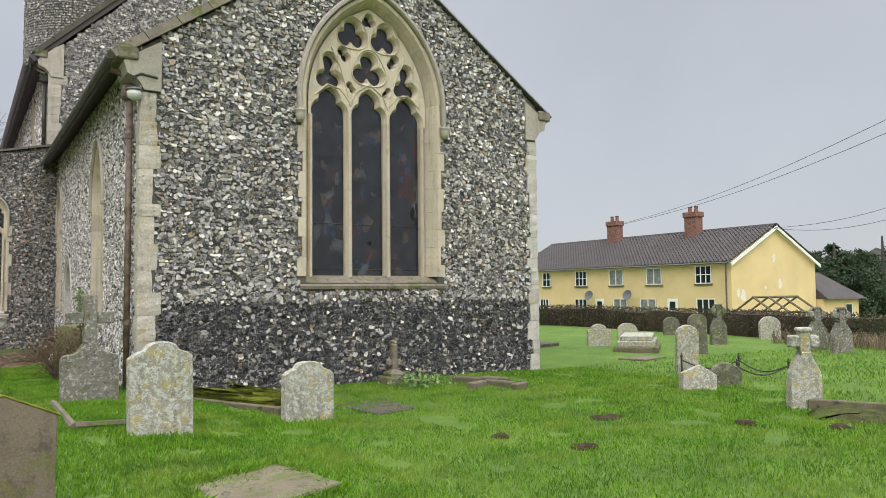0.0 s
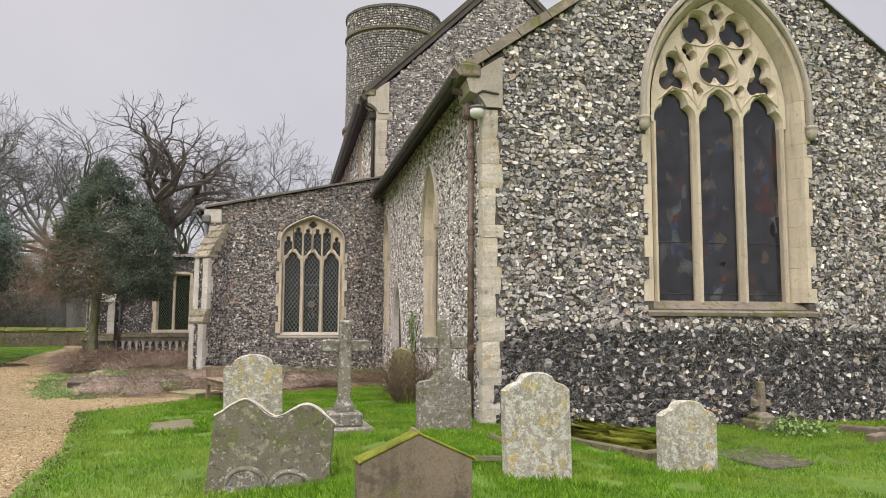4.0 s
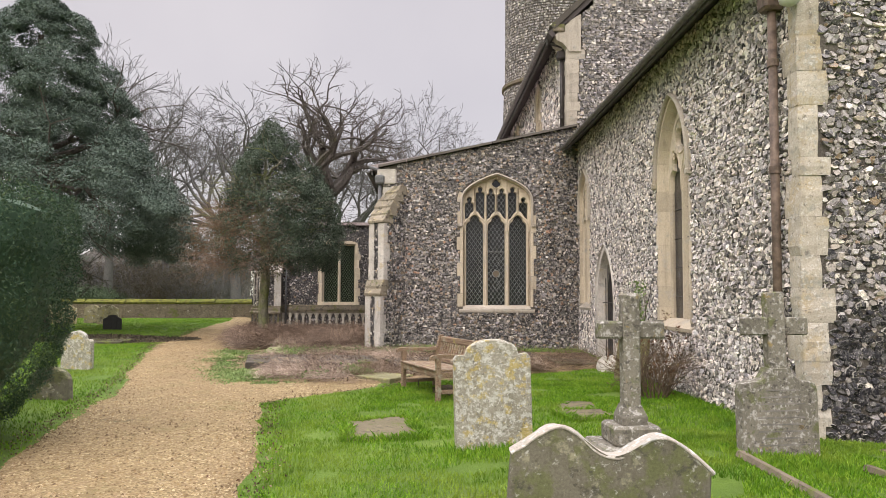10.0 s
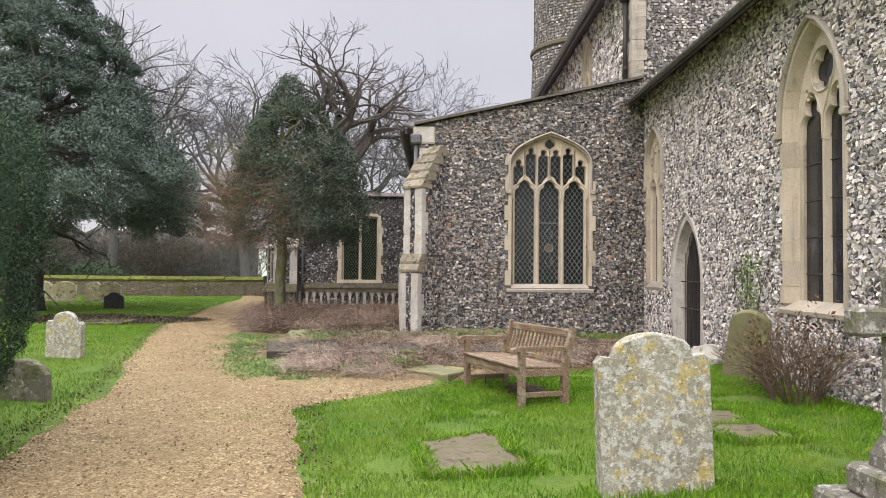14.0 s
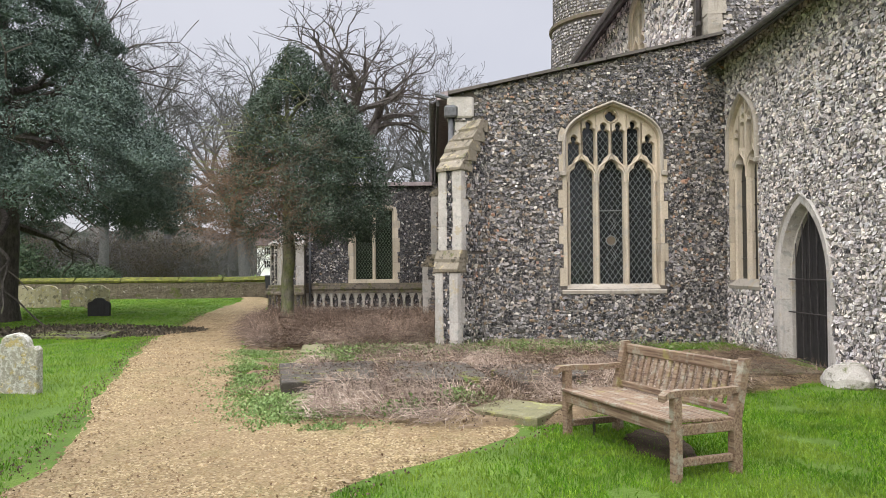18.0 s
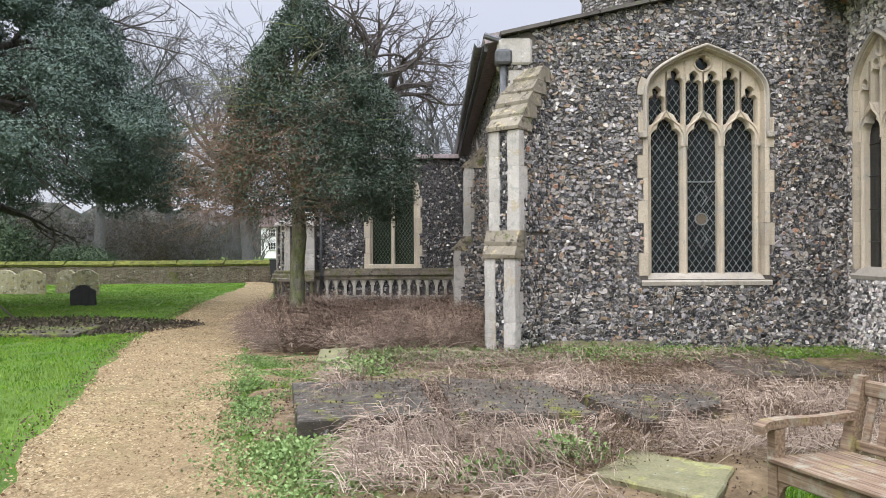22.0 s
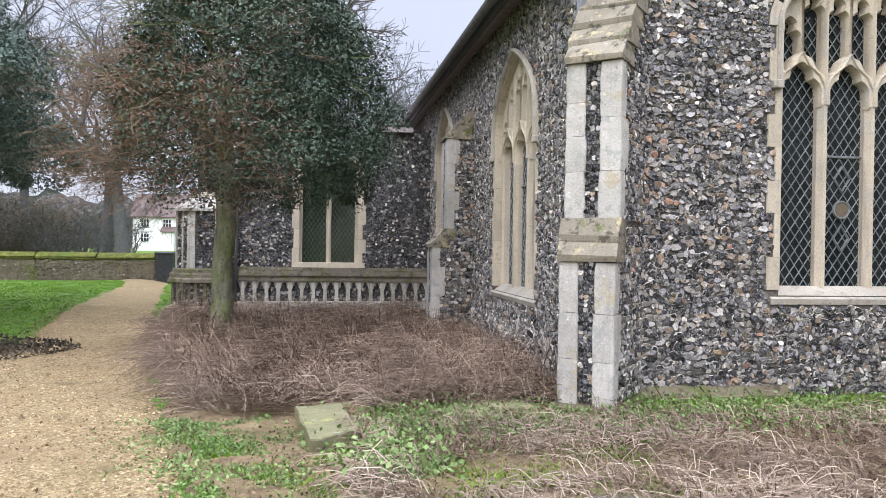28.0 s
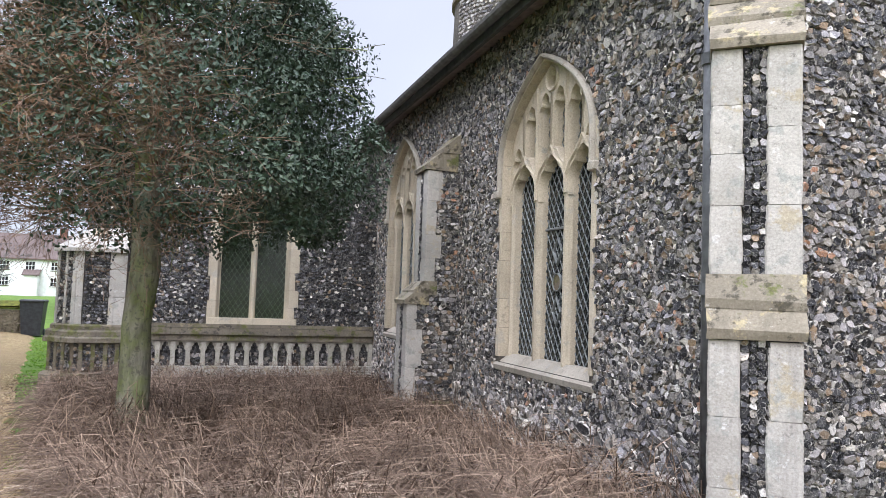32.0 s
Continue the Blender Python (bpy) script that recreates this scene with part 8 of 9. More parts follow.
def white_house(x, y, z, turn, L=9.0):
    h = thing("white_cottage", "white rendered cottage with a brown tiled roof beyond the gateway", "house", pose(x, y, z, 0, 0, turn))
    D, E, R = 6.5, 4.4, 7.4
    part("wall", MB().add([(0, 0, -0.8), (L, 0, -0.8), (L, D, -0.8), (0, D, -0.8), (0, 0, E), (L, 0, E), (L, D, E), (0, D, E), (0, D / 2, R), (L, D / 2, R)], [(0, 1, 5, 4), (1, 2, 6, 9, 5), (2, 3, 7, 6), (3, 0, 4, 8, 7), (4, 5, 9, 8), (6, 7, 8, 9)]), WHITEWALL, h)
    brown = plain("brown_roof_tile", (0.115, 0.085, 0.075), 0.85, vary=0.3, scale=8)
    for s in (0, 1):
        a, b = (-0.3, E - 0.2) if not s else (D + 0.3, E - 0.2)
        part("roof_slope", MB().add([(-0.3, a, b), (L + 0.3, a, b), (L + 0.3, D / 2, R + 0.1), (-0.3, D / 2, R + 0.1), (-0.3, a, b + 0.15), (L + 0.3, a, b + 0.15), (L + 0.3, D / 2, R + 0.25), (-0.3, D / 2, R + 0.25)], [(0, 1, 2, 3), (4, 7, 6, 5), (0, 4, 5, 1), (1, 5, 6, 2), (3, 7, 4, 0)]), brown, h)
    part("chimney", MB().box(L * 0.55, L * 0.55 + 0.9, D / 2 - 0.4, D / 2 + 0.4, R - 0.5, R + 1.2, 0.03), BRICK, h)
    for k in range(3):
        for zz in (0.9, 2.9):
            window_unit(h, face_e(-0.003, 1.6 + k * 2.9, zz), 1.1, 1.1, 3, 2)
    part("porch", MB().box(4.0, 5.6, -1.2, -0.01, -0.8, 2.2, 0.02), WHITEWALL, h)
    part("porch_roof", MB().add([(3.8, -1.4, 2.2), (5.8, -1.4, 2.2), (5.8, -0.01, 2.9), (3.8, -0.01, 2.9), (3.8, -1.4, 2.3), (5.8, -1.4, 2.3), (5.8, -0.01, 3.0), (3.8, -0.01, 3.0)], [(0, 1, 2, 3), (4, 7, 6, 5), (0, 4, 5, 1), (1, 5, 6, 2), (3, 7, 4, 0)]), brown, h)


white_house(-28.5, 124.0, 0.8, 0, 13.0)

# overhead cables past the terrace
cb = thing("overhead_cables", "thin overhead service cables", "cables")
for a, b in (((47.0, 44.0, 7.4), (26.0, 4.0, 9.9)), ((47.0, 44.5, 7.3), (26.0, 3.0, 9.4)), ((46.0, 30.7, 6.0), (34.0, 12.0, 5.8)), ((46.0, 30.7, 5.9), (34.0, 10.0, 7.2))):
    pts = []
    for i in range(15):
        t = i / 14
        p = Vector(a).lerp(Vector(b), t)
        pts.append((p.x, p.y, p.z - 0.9 * math.sin(math.pi * t)))
    part("cable", MB().tube(pts, 0.014, 4), CABLE, cb)

# ---- trees, hedges, grass and litter ----
def mesh_from(name, v, f, mats):
    """A mesh from arrays of vertices and equal-sided faces."""
    me = bpy.data.meshes.new(name)
    me.from_pydata(v.tolist(), [], f.tolist())
    for m in mats:
        me.materials.append(m)
    me.update()
    return me


def leaves(points, size, r, up=0.25, aspect=0.55, normal=None, spread=1.0):
    """One small folded leaf at each point: a pointed blade of two triangles."""
    n = len(points)
    d = r.normal(size=(n, 3))
    if normal is not None:
        facing = normal + r.normal(size=(n, 3)) * spread
        d = np.cross(facing, d) + normal * 0.4
    d[:, 2] += up
    d /= np.linalg.norm(d, axis=1)[:, None]
    s = np.cross(d, facing if normal is not None else r.normal(size=(n, 3)))
    s /= np.linalg.norm(s, axis=1)[:, None]
    nn = np.cross(d, s)
    L = size * r.uniform(0.7, 1.3, size=(n, 1))
    a = points
    b = points + d * L * 0.5 + s * L * aspect * 0.5
    c = points + d * L + nn * L * 0.12
    e = points + d * L * 0.5 - s * L * aspect * 0.5
    v = np.stack([a, b, c, e], 1).reshape(-1, 3)
    f = np.arange(n * 4).reshape(n, 4)
    return v, f


def grow(mb, p, d, length, radius, depth, r, twist=0.5, taper=0.62, kids=(2, 3), droop=0.0, sides=6, tips=None, minr=0.004):
    """A branch that wanders, tapers and forks."""
    n = 4 if depth > 1 else 3
    pts, rad = [p.copy()], [radius]
    q = p.copy()
    dd = d.copy()
    for i in range(n):
        dd = (dd + Vector((r.gauss(0, 1), r.gauss(0, 1), r.gauss(0, 0.7))) * twist * 0.28 + Vector((0, 0, -droop))).normalized()
        q = q + dd * (length / n)
        pts.append(q.copy())
        rad.append(max(minr, radius * (1 - (1 - taper) * (i + 1) / n)))
    mb.tube(pts, rad, max(3, sides), cap=False)
    if depth <= 0:
        if tips is not None:
            tips.append(q.copy())
        return
    for k in range(r.randint(*kids)):
        i = r.choice((n, n, n - 1, n - 1, n - 2)) if k else n
        axis = Vector((r.gauss(0, 1), r.gauss(0, 1), r.gauss(0, 0.5))).normalized()
        nd = (dd + axis * r.uniform(0.45, 0.95)).normalized()
        grow(mb, pts[i], nd, length * r.uniform(0.62, 0.86), rad[i] * r.uniform(0.64, 0.86), depth - 1, r, twist, taper, kids, droop, sides - 1, tips, minr)


def bare_tree(label, x, y, z, height, trunk, seed, depth=6, lean=(0, 0), material=BARK, spread=0.55, minr=0.006, twist=0.55, fork=0.36, thick=1.0, reach=1.0):
    t = thing("bare_tree", label, "tree", pose(x, y, z), "bare winter trees")
    r = random.Random(seed)
    tm = MB()
    stem = [Vector((0, 0, -0.3)), Vector((lean[0] * 0.3, lean[1] * 0.3, height * fork / 3)), Vector((lean[0] * 0.7, lean[1] * 0.7, height * fork * 0.67)), Vector((lean[0], lean[1], height * fork))]
    tm.tube(stem, [trunk * 1.25, trunk, trunk * 0.85, trunk * 0.7], 10, cap=False)
    part("trunk", tm, material, t, smooth=True)
    limbs = r.randint(5, 6)
    for k in range(limbs):
        a = 2 * math.pi * (k + r.uniform(-0.3, 0.3)) / limbs
        d = Vector((math.cos(a) * spread * r.uniform(0.7, 1.3), math.sin(a) * spread * r.uniform(0.7, 1.3), r.uniform(0.55, 1.0))).normalized()
        mb = MB()
        base = stem[2].lerp(stem[3], r.uniform(0.3, 1.0))
        grow(mb, base, d, height * reach * r.uniform(0.18, 0.25), thick * trunk * r.uniform(0.5, 0.75), depth, r, twist, 0.72, (2, 3), 0.0, 6, None, minr)
        part("limb", mb, material, t)
    return t


bare_tree("large bare oak with gnarled spreading limbs behind the porch", -5.3, 40.0, 0.3, 13.6, 0.42, 27, 6, (0.0, 0), BARK, 0.72, 0.009, 0.85, 0.46, 1.0, 0.76)
far = bare_tree("tall slender bare tree beyond the churchyard wall", -22.0, 55.0, 0.25, 17.0, 0.30, 12, 6, (0.2, 0), FARTWIG, 0.42, 0.012, 0.5)
far2 = bare_tree("bare tree beyond the churchyard wall", -14.0, 58.0, 0.25, 15.5, 0.34, 14, 6, (-0.5, 0), FARTWIG, 0.5, 0.013, 0.6)
for x, y, s, a, src in ((-30, 60, 1.0, 50, far), (-18, 70, 1.1, 120, far2), (-8, 66, 1.0, 200, far2), (-2, 74, 1.1, 20, far), (4, 80, 1.05, 75, far2), (-38, 66, 1.15, 160, far), (-26, 78, 1.2, 260, far), (-11, 86, 1.2, 310, far2), (1, 64, 0.85, 140, far2), (-46, 58, 1.1, 30, far2), (-34, 46, 0.9, 100, far2)):
    copy_thing(src, pose(x, y, 0.25, 0, 0, a) @ Matrix.Diagonal((s, s, s, 1)))


def crown(name, parent, profile, centre, clumps, per, spread, size, material, seed, squash=1.0, skin=0.55, label="", gaps=0.25, lopsided=None, thin=None):
    """A leafy crown: clumps of leaves gathered towards an uneven outline, with gaps."""
    r = np.random.default_rng(seed)
    pts = []
    zs = np.array([p[0] for p in profile])
    rs = np.array([p[1] for p in profile])
    tries = 0
    while len(pts) < clumps and tries < clumps * 30:
        tries += 1
        z = r.uniform(zs[0], zs[-1])
        a = r.uniform(0, 2 * math.pi)
        rr = np.interp(z, zs, rs)
        if r.uniform() > rr / rs.max():
            continue
        edge = 1 + 0.38 * noise.noise((math.cos(a) * 1.6 + seed, math.sin(a) * 1.6, z * 0.55)) + 0.22 * noise.noise((math.cos(a) * 4, math.sin(a) * 4 + seed, z * 1.5))
        if lopsided:
            edge *= 1 + lopsided * math.cos(a)
        k = r.uniform(skin, 1.0) ** 0.7
        x, y = math.cos(a) * rr * k * edge, math.sin(a) * rr * k * edge * squash
        if noise.noise((x * 0.9 + seed, y * 0.9, z * 0.9)) < -gaps:
            continue
        if thin and thin(x, y, z) > r.uniform():
            continue
        pts.append((x, y, z))
    c = np.array(pts)
    base = np.repeat(c, per, 0) + r.normal(size=(len(c) * per, 3)) * spread
    outw = np.repeat(c - np.array([[0, 0, zs.mean()]]), per, 0)
    outw /= np.linalg.norm(outw, axis=1)[:, None] + 1e-6
    v, f = leaves(base, size, r, 0.0, 0.5, outw, 0.45)
    me = mesh_from(name, v + np.array([centre]), f, [material])
    return part(name, None, None, parent, label, mesh=me)


def boughs(name, parent, profile, centre, count, per, size, leaf, material, seed, label="", lopsided=0.0, gaps=0.3, thin=None, flat=0.6):
    """A crown of leafy boughs: each a flattened tuft whose upper and outer side carries the leaves, with gaps of shade between."""
    r = np.random.default_rng(seed)
    zs = np.array([p[0] for p in profile])
    rs = np.array([p[1] for p in profile])
    pts, nor = [], []
    made = tries = 0
    while made < count and tries < count * 30:
        tries += 1
        z = r.uniform(zs[0], zs[-1])
        a = r.uniform(0, 2 * math.pi)
        rr = np.interp(z, zs, rs)
        if r.uniform() > (rr / rs.max()) ** 0.7:
            continue
        edge = (1 + 0.30 * noise.noise((math.cos(a) * 1.5 + seed, math.sin(a) * 1.5, z * 0.5)) + 0.16 * noise.noise((math.cos(a) * 4, math.sin(a) * 4 + seed, z * 1.4))) * (1 + lopsided * math.cos(a))
        k = r.uniform(0.12 if rr < 1.2 else 0.45, 1.0) ** 0.55
        c = np.array([math.cos(a) * rr * k * edge, math.sin(a) * rr * k * edge, z])
        if noise.noise((c[0] * 0.8 + seed, c[1] * 0.8, c[2] * 0.8)) < -gaps:
            continue
        n = per
        if thin:
            n = int(per * thin(*c))
        if n < 4:
            continue
        R = size * r.uniform(0.6, 1.35) * (0.55 + 0.45 * rr / rs.max())
        d = r.normal(size=(n, 3))
        d /= np.linalg.norm(d, axis=1)[:, None]
        outer = np.array([math.cos(a), math.sin(a), 0.55])
        d = np.where((d @ outer)[:, None] < -0.25, -d, d)
        q = d * R * r.uniform(0.55, 1.08, (n, 1)) ** 0.6
        q[:, 2] *= flat
        droop = (q[:, 0] * math.cos(a) + q[:, 1] * math.sin(a)) * 0.28
        q[:, 2] -= droop
        pts.append(c + q)
        nn = d + np.array([0, 0, 0.5])
        nor.append(nn / np.linalg.norm(nn, axis=1)[:, None])
        made += 1
    base, nrm = np.concatenate(pts), np.concatenate(nor)
    v, f = leaves(base, leaf, r, 0.0, 0.5, nrm, 0.5)
    return part(name, None, None, parent, label, mesh=mesh_from(name, v + np.array([centre]), f, [material]))


# holly beside the path
holly = thing("holly_tree", "holly with a clean mossy stem and dark conical crown", "tree", pose(-4.95, 24.6, 0.42))
tm = MB()
tm.tube([(0.0, 0, -0.2), (0.0, 0, 0.1), (0.03, 0, 0.6), (0.01, 0.02, 1.1), (0.06, 0.0, 1.6), (0.04, 0, 2.1), (0.0, 0, 3.2), (0.02, 0, 5.2)], [0.19, 0.15, 0.135, 0.125, 0.13, 0.115, 0.085, 0.03], 14, cap=False)
part("trunk", worn(tm, 0.02, 2), HOLLYBARK, holly, smooth=True)
hr = random.Random(4)
tips = []
for k in range(30):
    hm = MB()
    z = hr.uniform(2.2, 4.6)
    a = hr.uniform(0, 2 * math.pi)
    d = Vector((math.cos(a), math.sin(a), hr.uniform(-0.1, 0.55))).normalized()
    grow(hm, Vector((0.02, 0, z)), d, hr.uniform(0.6, 0.95), 0.035, 3, hr, 0.6, 0.6, (2, 3), 0.02, 5, tips, 0.004)
    part("branch", hm, HOLLYBARK, holly)
boughs("crown", holly, [(1.95, 1.1), (2.4, 1.62), (3.0, 1.70), (3.8, 1.42), (4.7, 0.95), (5.4, 0.52), (6.0, 0.08)], (0.16, 0, 0), 600, 190, 0.34, 0.052, HOLLYLEAF, 3, "dark glossy holly leaves", 0.16, 0.55, lambda x, y, z: 0.32 if x + 0.35 * y < -0.15 and z < 3.5 and y < 1.2 else 0.9, 0.75)
rm = MB()
for k in range(310):
    a = hr.uniform(math.pi * 0.6, math.pi * 1.66)
    z = hr.uniform(1.95, 3.7)
    rr = hr.uniform(0.3, 1.35) * min(1.0, 1.25 - (z - 2.0) * 0.25)
    d = Vector((math.cos(a), math.sin(a), hr.uniform(-0.35, 0.35))).normalized()
    grow(rm, Vector((math.cos(a) * rr, math.sin(a) * rr, z)), d, hr.uniform(0.3, 0.55), 0.007, 3, hr, 0.8, 0.6, (2, 3), 0.02, 3, None, 0.0018)
tagged(part("dead_twig", rm, DRYTWIG, holly, "tangle of russet dead twigs"), kind="stuff")
c = crown("russet_leaves", holly, [(1.8, 1.1), (2.4, 1.5), (3.1, 1.35), (3.7, 0.6)], (-0.45, -0.2, 0.1), 200, 16, 0.12, 0.045, BROWNLEAF, 6, 1.0, 0.6, "sparse russet leaves", 0.2)

# large evergreen oak over the far graves
oak = thing("evergreen_oak", "huge dark evergreen oak with a broad drooping crown", "tree", pose(-12.9, 27.9, 0.45))
part("trunk", worn(MB().tube([(0, 0, -0.3), (0, 0, 0.6), (0.1, 0, 2.2), (0.05, 0.1, 5.0), (0, 0, 9.5)], [0.62, 0.48, 0.42, 0.3, 0.08], 14, cap=False), 0.05, 4), BARK, oak, smooth=True)
for k in range(16):
    om = MB()
    a = hr.uniform(0, 2 * math.pi)
    grow(om, Vector((0, 0, hr.uniform(2.0, 6.0))), Vector((math.cos(a), math.sin(a), hr.uniform(0.0, 0.5))).normalized(), hr.uniform(1.6, 2.3), 0.12, 3, hr, 0.5, 0.6, (2, 3), 0.02, 6, None, 0.015)
    part("limb", om, BARK, oak)
boughs("crown", oak, [(2.45, 4.4), (2.9, 5.5), (3.6, 5.3), (4.5, 4.2), (6.0, 3.1), (7.8, 2.2), (9.6, 1.3), (11.2, 0.2)], (0, 0, 0), 840, 460, 0.56, 0.07, OAKLEAF, 8, "dense dark grey-green leaves", 0.0, 0.45, None, 0.6)
copy_oak = thing("evergreen_shrub", "dark evergreen shrubs beyond the churchyard wall", "shrub", pose(-22, 44.5, 0.2))
crown("leaves", copy_oak, [(0, 2.2), (1.0, 2.6), (2.2, 1.6), (2.9, 0.3)], (0, 0, 0), 240, 50, 0.3, 0.15, SHRUBLEAF, 9)
for x, y, s in ((-18, 45.2, 0.7), (-30, 47, 1.0), (-38, 50, 1.2), (-20, 47.8, 0.8), (-24.5, 46.2, 0.9), (-33.5, 47.6, 1.0), (-43, 48.5, 1.1)):
    copy_thing(copy_oak, pose(x, y, 0.2, 0, 0, x * 20) @ Matrix.Diagonal((s, s, s * 0.75, 1)))

# thicket and woodland belt in the distance
wood = thing("far_thicket", "grey-brown leafless thicket beyond the churchyard", "thicket", pose(-40, 60, 0.2), "far thicket")
wr = random.Random(77)
wmb = MB()
for k in range(90):
    a = wr.uniform(0, 2 * math.pi)
    grow(wmb, Vector((wr.uniform(-7, 7), wr.uniform(-2, 2), -0.1)), Vector((math.cos(a) * 0.3, math.sin(a) * 0.3, 1)).normalized(), wr.uniform(0.9, 1.7), 0.05, 3, wr, 0.6, 0.6, (2, 3), 0.0, 4, None, 0.013)
tagged(part("brushwood", wmb, FARTWIG, wood), kind="stuff")
crown("dry_leaves", wood, [(0, 6.0), (1.2, 7.0), (2.6, 5.0), (3.4, 2.0)], (0, 0, 0), 420, 40, 0.5, 0.12, HEDGELEAF, 45, 0.35, 0.1)
for x, y, s, a in ((-34, 66, 1.1, 10), (4, 70, 1.0, 170), (8, 76, 1.2, 5), (-48, 62, 1.2, 190), (-58, 90, 1.5, 8), (-44, 84, 1.6, 175), (0, 92, 1.6, 182), (-64, 70, 1.6, 12), (-60, 52, 1.2, 60), (-22, 63, 0.9, 20), (-28, 74, 1.2, 15), (-34, 98, 1.6, 5)):
    copy_thing(wood, pose(x, y, 0.2, 0, 0, a) @ Matrix.Diagonal((s, s, s, 1)))

# distant rise of woodland
belt = MB()
bx = [-190 + 1.5 * i for i in range(240)]
for i, x in enumerate(bx):
    top = 9.5 + 2.5 * noise.noise((x * 0.06, 0, 3)) + 2.2 * noise.noise((x * 0.31, 0, 9)) + 1.2 * noise.noise((x * 0.9, 0, 5))
    yy = 150 - 0.002 * (x + 20) ** 2
    belt.v.extend([(x, yy - 5, -1.0), (x, yy - 4, top * 0.7), (x, yy, top), (x, yy + 5, -1.0)])
for i in range(len(bx) - 1):
    for k in range(3):
        belt.f.append((i * 4 + k, i * 4 + 4 + k, i * 4 + 5 + k, i * 4 + 1 + k))
        belt.mi.append(0)
tagged(part("backdrop", belt, FARWOOD), "low grey-brown belt of far winter woodland", "backdrop", kind="structure")

# evergreen trees beside the terrace
for x, y, s, sd in ((60.5, 34.0, 1.35, 21), (67.0, 33.5, 1.5, 22), (74.0, 34.0, 1.5, 23)):
    e = thing("evergreen_tree", "dark evergreen tree beside the terrace", "tree", pose(x, y, -1.2))
    part("trunk", MB().tube([(0, 0, -0.2), (0, 0, 2), (0, 0, 5 * s)], [0.3, 0.25, 0.08], 8), BARK, e)
    boughs("crown", e, [(0.4, 2.2 * s), (2.0, 3.0 * s), (4.0, 2.6 * s), (5.6, 1.4 * s), (6.4, 0.3)], (0, 0, 0), 110, 170, 0.8, 0.22, SHRUBLEAF, sd, "", 0.0, 0.9)

# clipped yew beside the path
yew = thing("clipped_yew", "large flat-topped clipped yew with an undercut foot", "hedge", pose(-5.45, 10.55, 0.3))
ry = np.random.default_rng(31)
n = 100000
a = ry.uniform(0, 2 * math.pi, n)
z = ry.uniform(0.12, 2.33, n)
prof_z = np.array([0.1, 0.3, 0.6, 1.0, 1.8, 2.2, 2.33])
prof_r = np.array([0.8, 1.25, 1.52, 1.66, 1.72, 1.73, 1.70])
rad = np.interp(z, prof_z, prof_r)
bump_ = np.array([0.10 * noise.noise((math.cos(q) * 5, math.sin(q) * 5, w * 3.2)) + 0.05 * noise.noise((math.cos(q) * 14, math.sin(q) * 14, w * 9)) for q, w in zip(a, z)])
rad = rad + bump_ - np.abs(ry.normal(size=n)) * 0.07
pts = np.stack([np.cos(a) * rad, np.sin(a) * rad * 1.15, z], 1)
nt = 16000
at, rt = ry.uniform(0, 2 * math.pi, nt), np.sqrt(ry.uniform(0, 1, nt)) * 1.66
pts = np.concatenate([pts, np.stack([np.cos(at) * rt, np.sin(at) * rt * 1.15, 2.31 + 0.05 * ry.normal(size=nt)], 1)])
nrm = pts - np.array([[0, 0, 1.1]])
nrm[:, 2] *= 0.6
nrm /= np.linalg.norm(nrm, axis=1)[:, None]
v, f = leaves(pts, 0.034, ry, 0.3, 0.28, nrm, 0.8)
part("foliage", None, None, yew, "dense dark yew sprays", mesh=mesh_from("foliage", v, f, [YEWLEAF]))
part("inner_mass", worn(MB().lathe([(0.6, 0.1), (1.05, 0.4), (1.38, 0.85), (1.5, 1.35), (1.58, 1.85), (1.55, 2.18), (1.3, 2.26)], 24), 0.08, 3), YEWLEAF, yew)
part("trunk", MB().tube([(0, 0, -0.3), (0, 0, 0.5)], 0.2, 10), BARK, yew)

# brown clipped hedge along the terrace
hedge = thing("boundary_hedge", "brown beech-like clipped hedge along the churchyard edge", "hedge", kind="structure")
rh = np.random.default_rng(41)
n = 60000
t = rh.uniform(0, 1, n)
A, B = np.array([20.6, 30.0]), np.array([21.6, -8.0])
px_, py_ = A[0] + (B[0] - A[0]) * t, A[1] + (B[1] - A[1]) * t
g0 = np.array([gz(x, y) for x, y in zip(px_, py_)])
zz = rh.uniform(0.0, 0.78, n)
pts = np.stack([px_ + rh.normal(size=n) * 0.2, py_, g0 + zz], 1)
v, f = leaves(pts, 0.075, rh, 0.3, 0.45)
part("foliage", None, None, hedge, mesh=mesh_from("foliage", v, f, [HEDGELEAF]))
hc2 = MB()
for k in range(38):
    y0 = 30 - k
    hc2.box(20.6 + k * 0.026 - 0.14, 20.6 + k * 0.026 + 0.14, y0 - 1, y0, gz(21, y0) - 0.1, gz(21, y0) + 0.66)
part("inner_twigs", worn(hc2, 0.1, 6), HEDGELEAF, hedge)
reeds = thing("dry_reeds", "pale dry grasses in front of the far hedge", "reeds", kind="stuff")


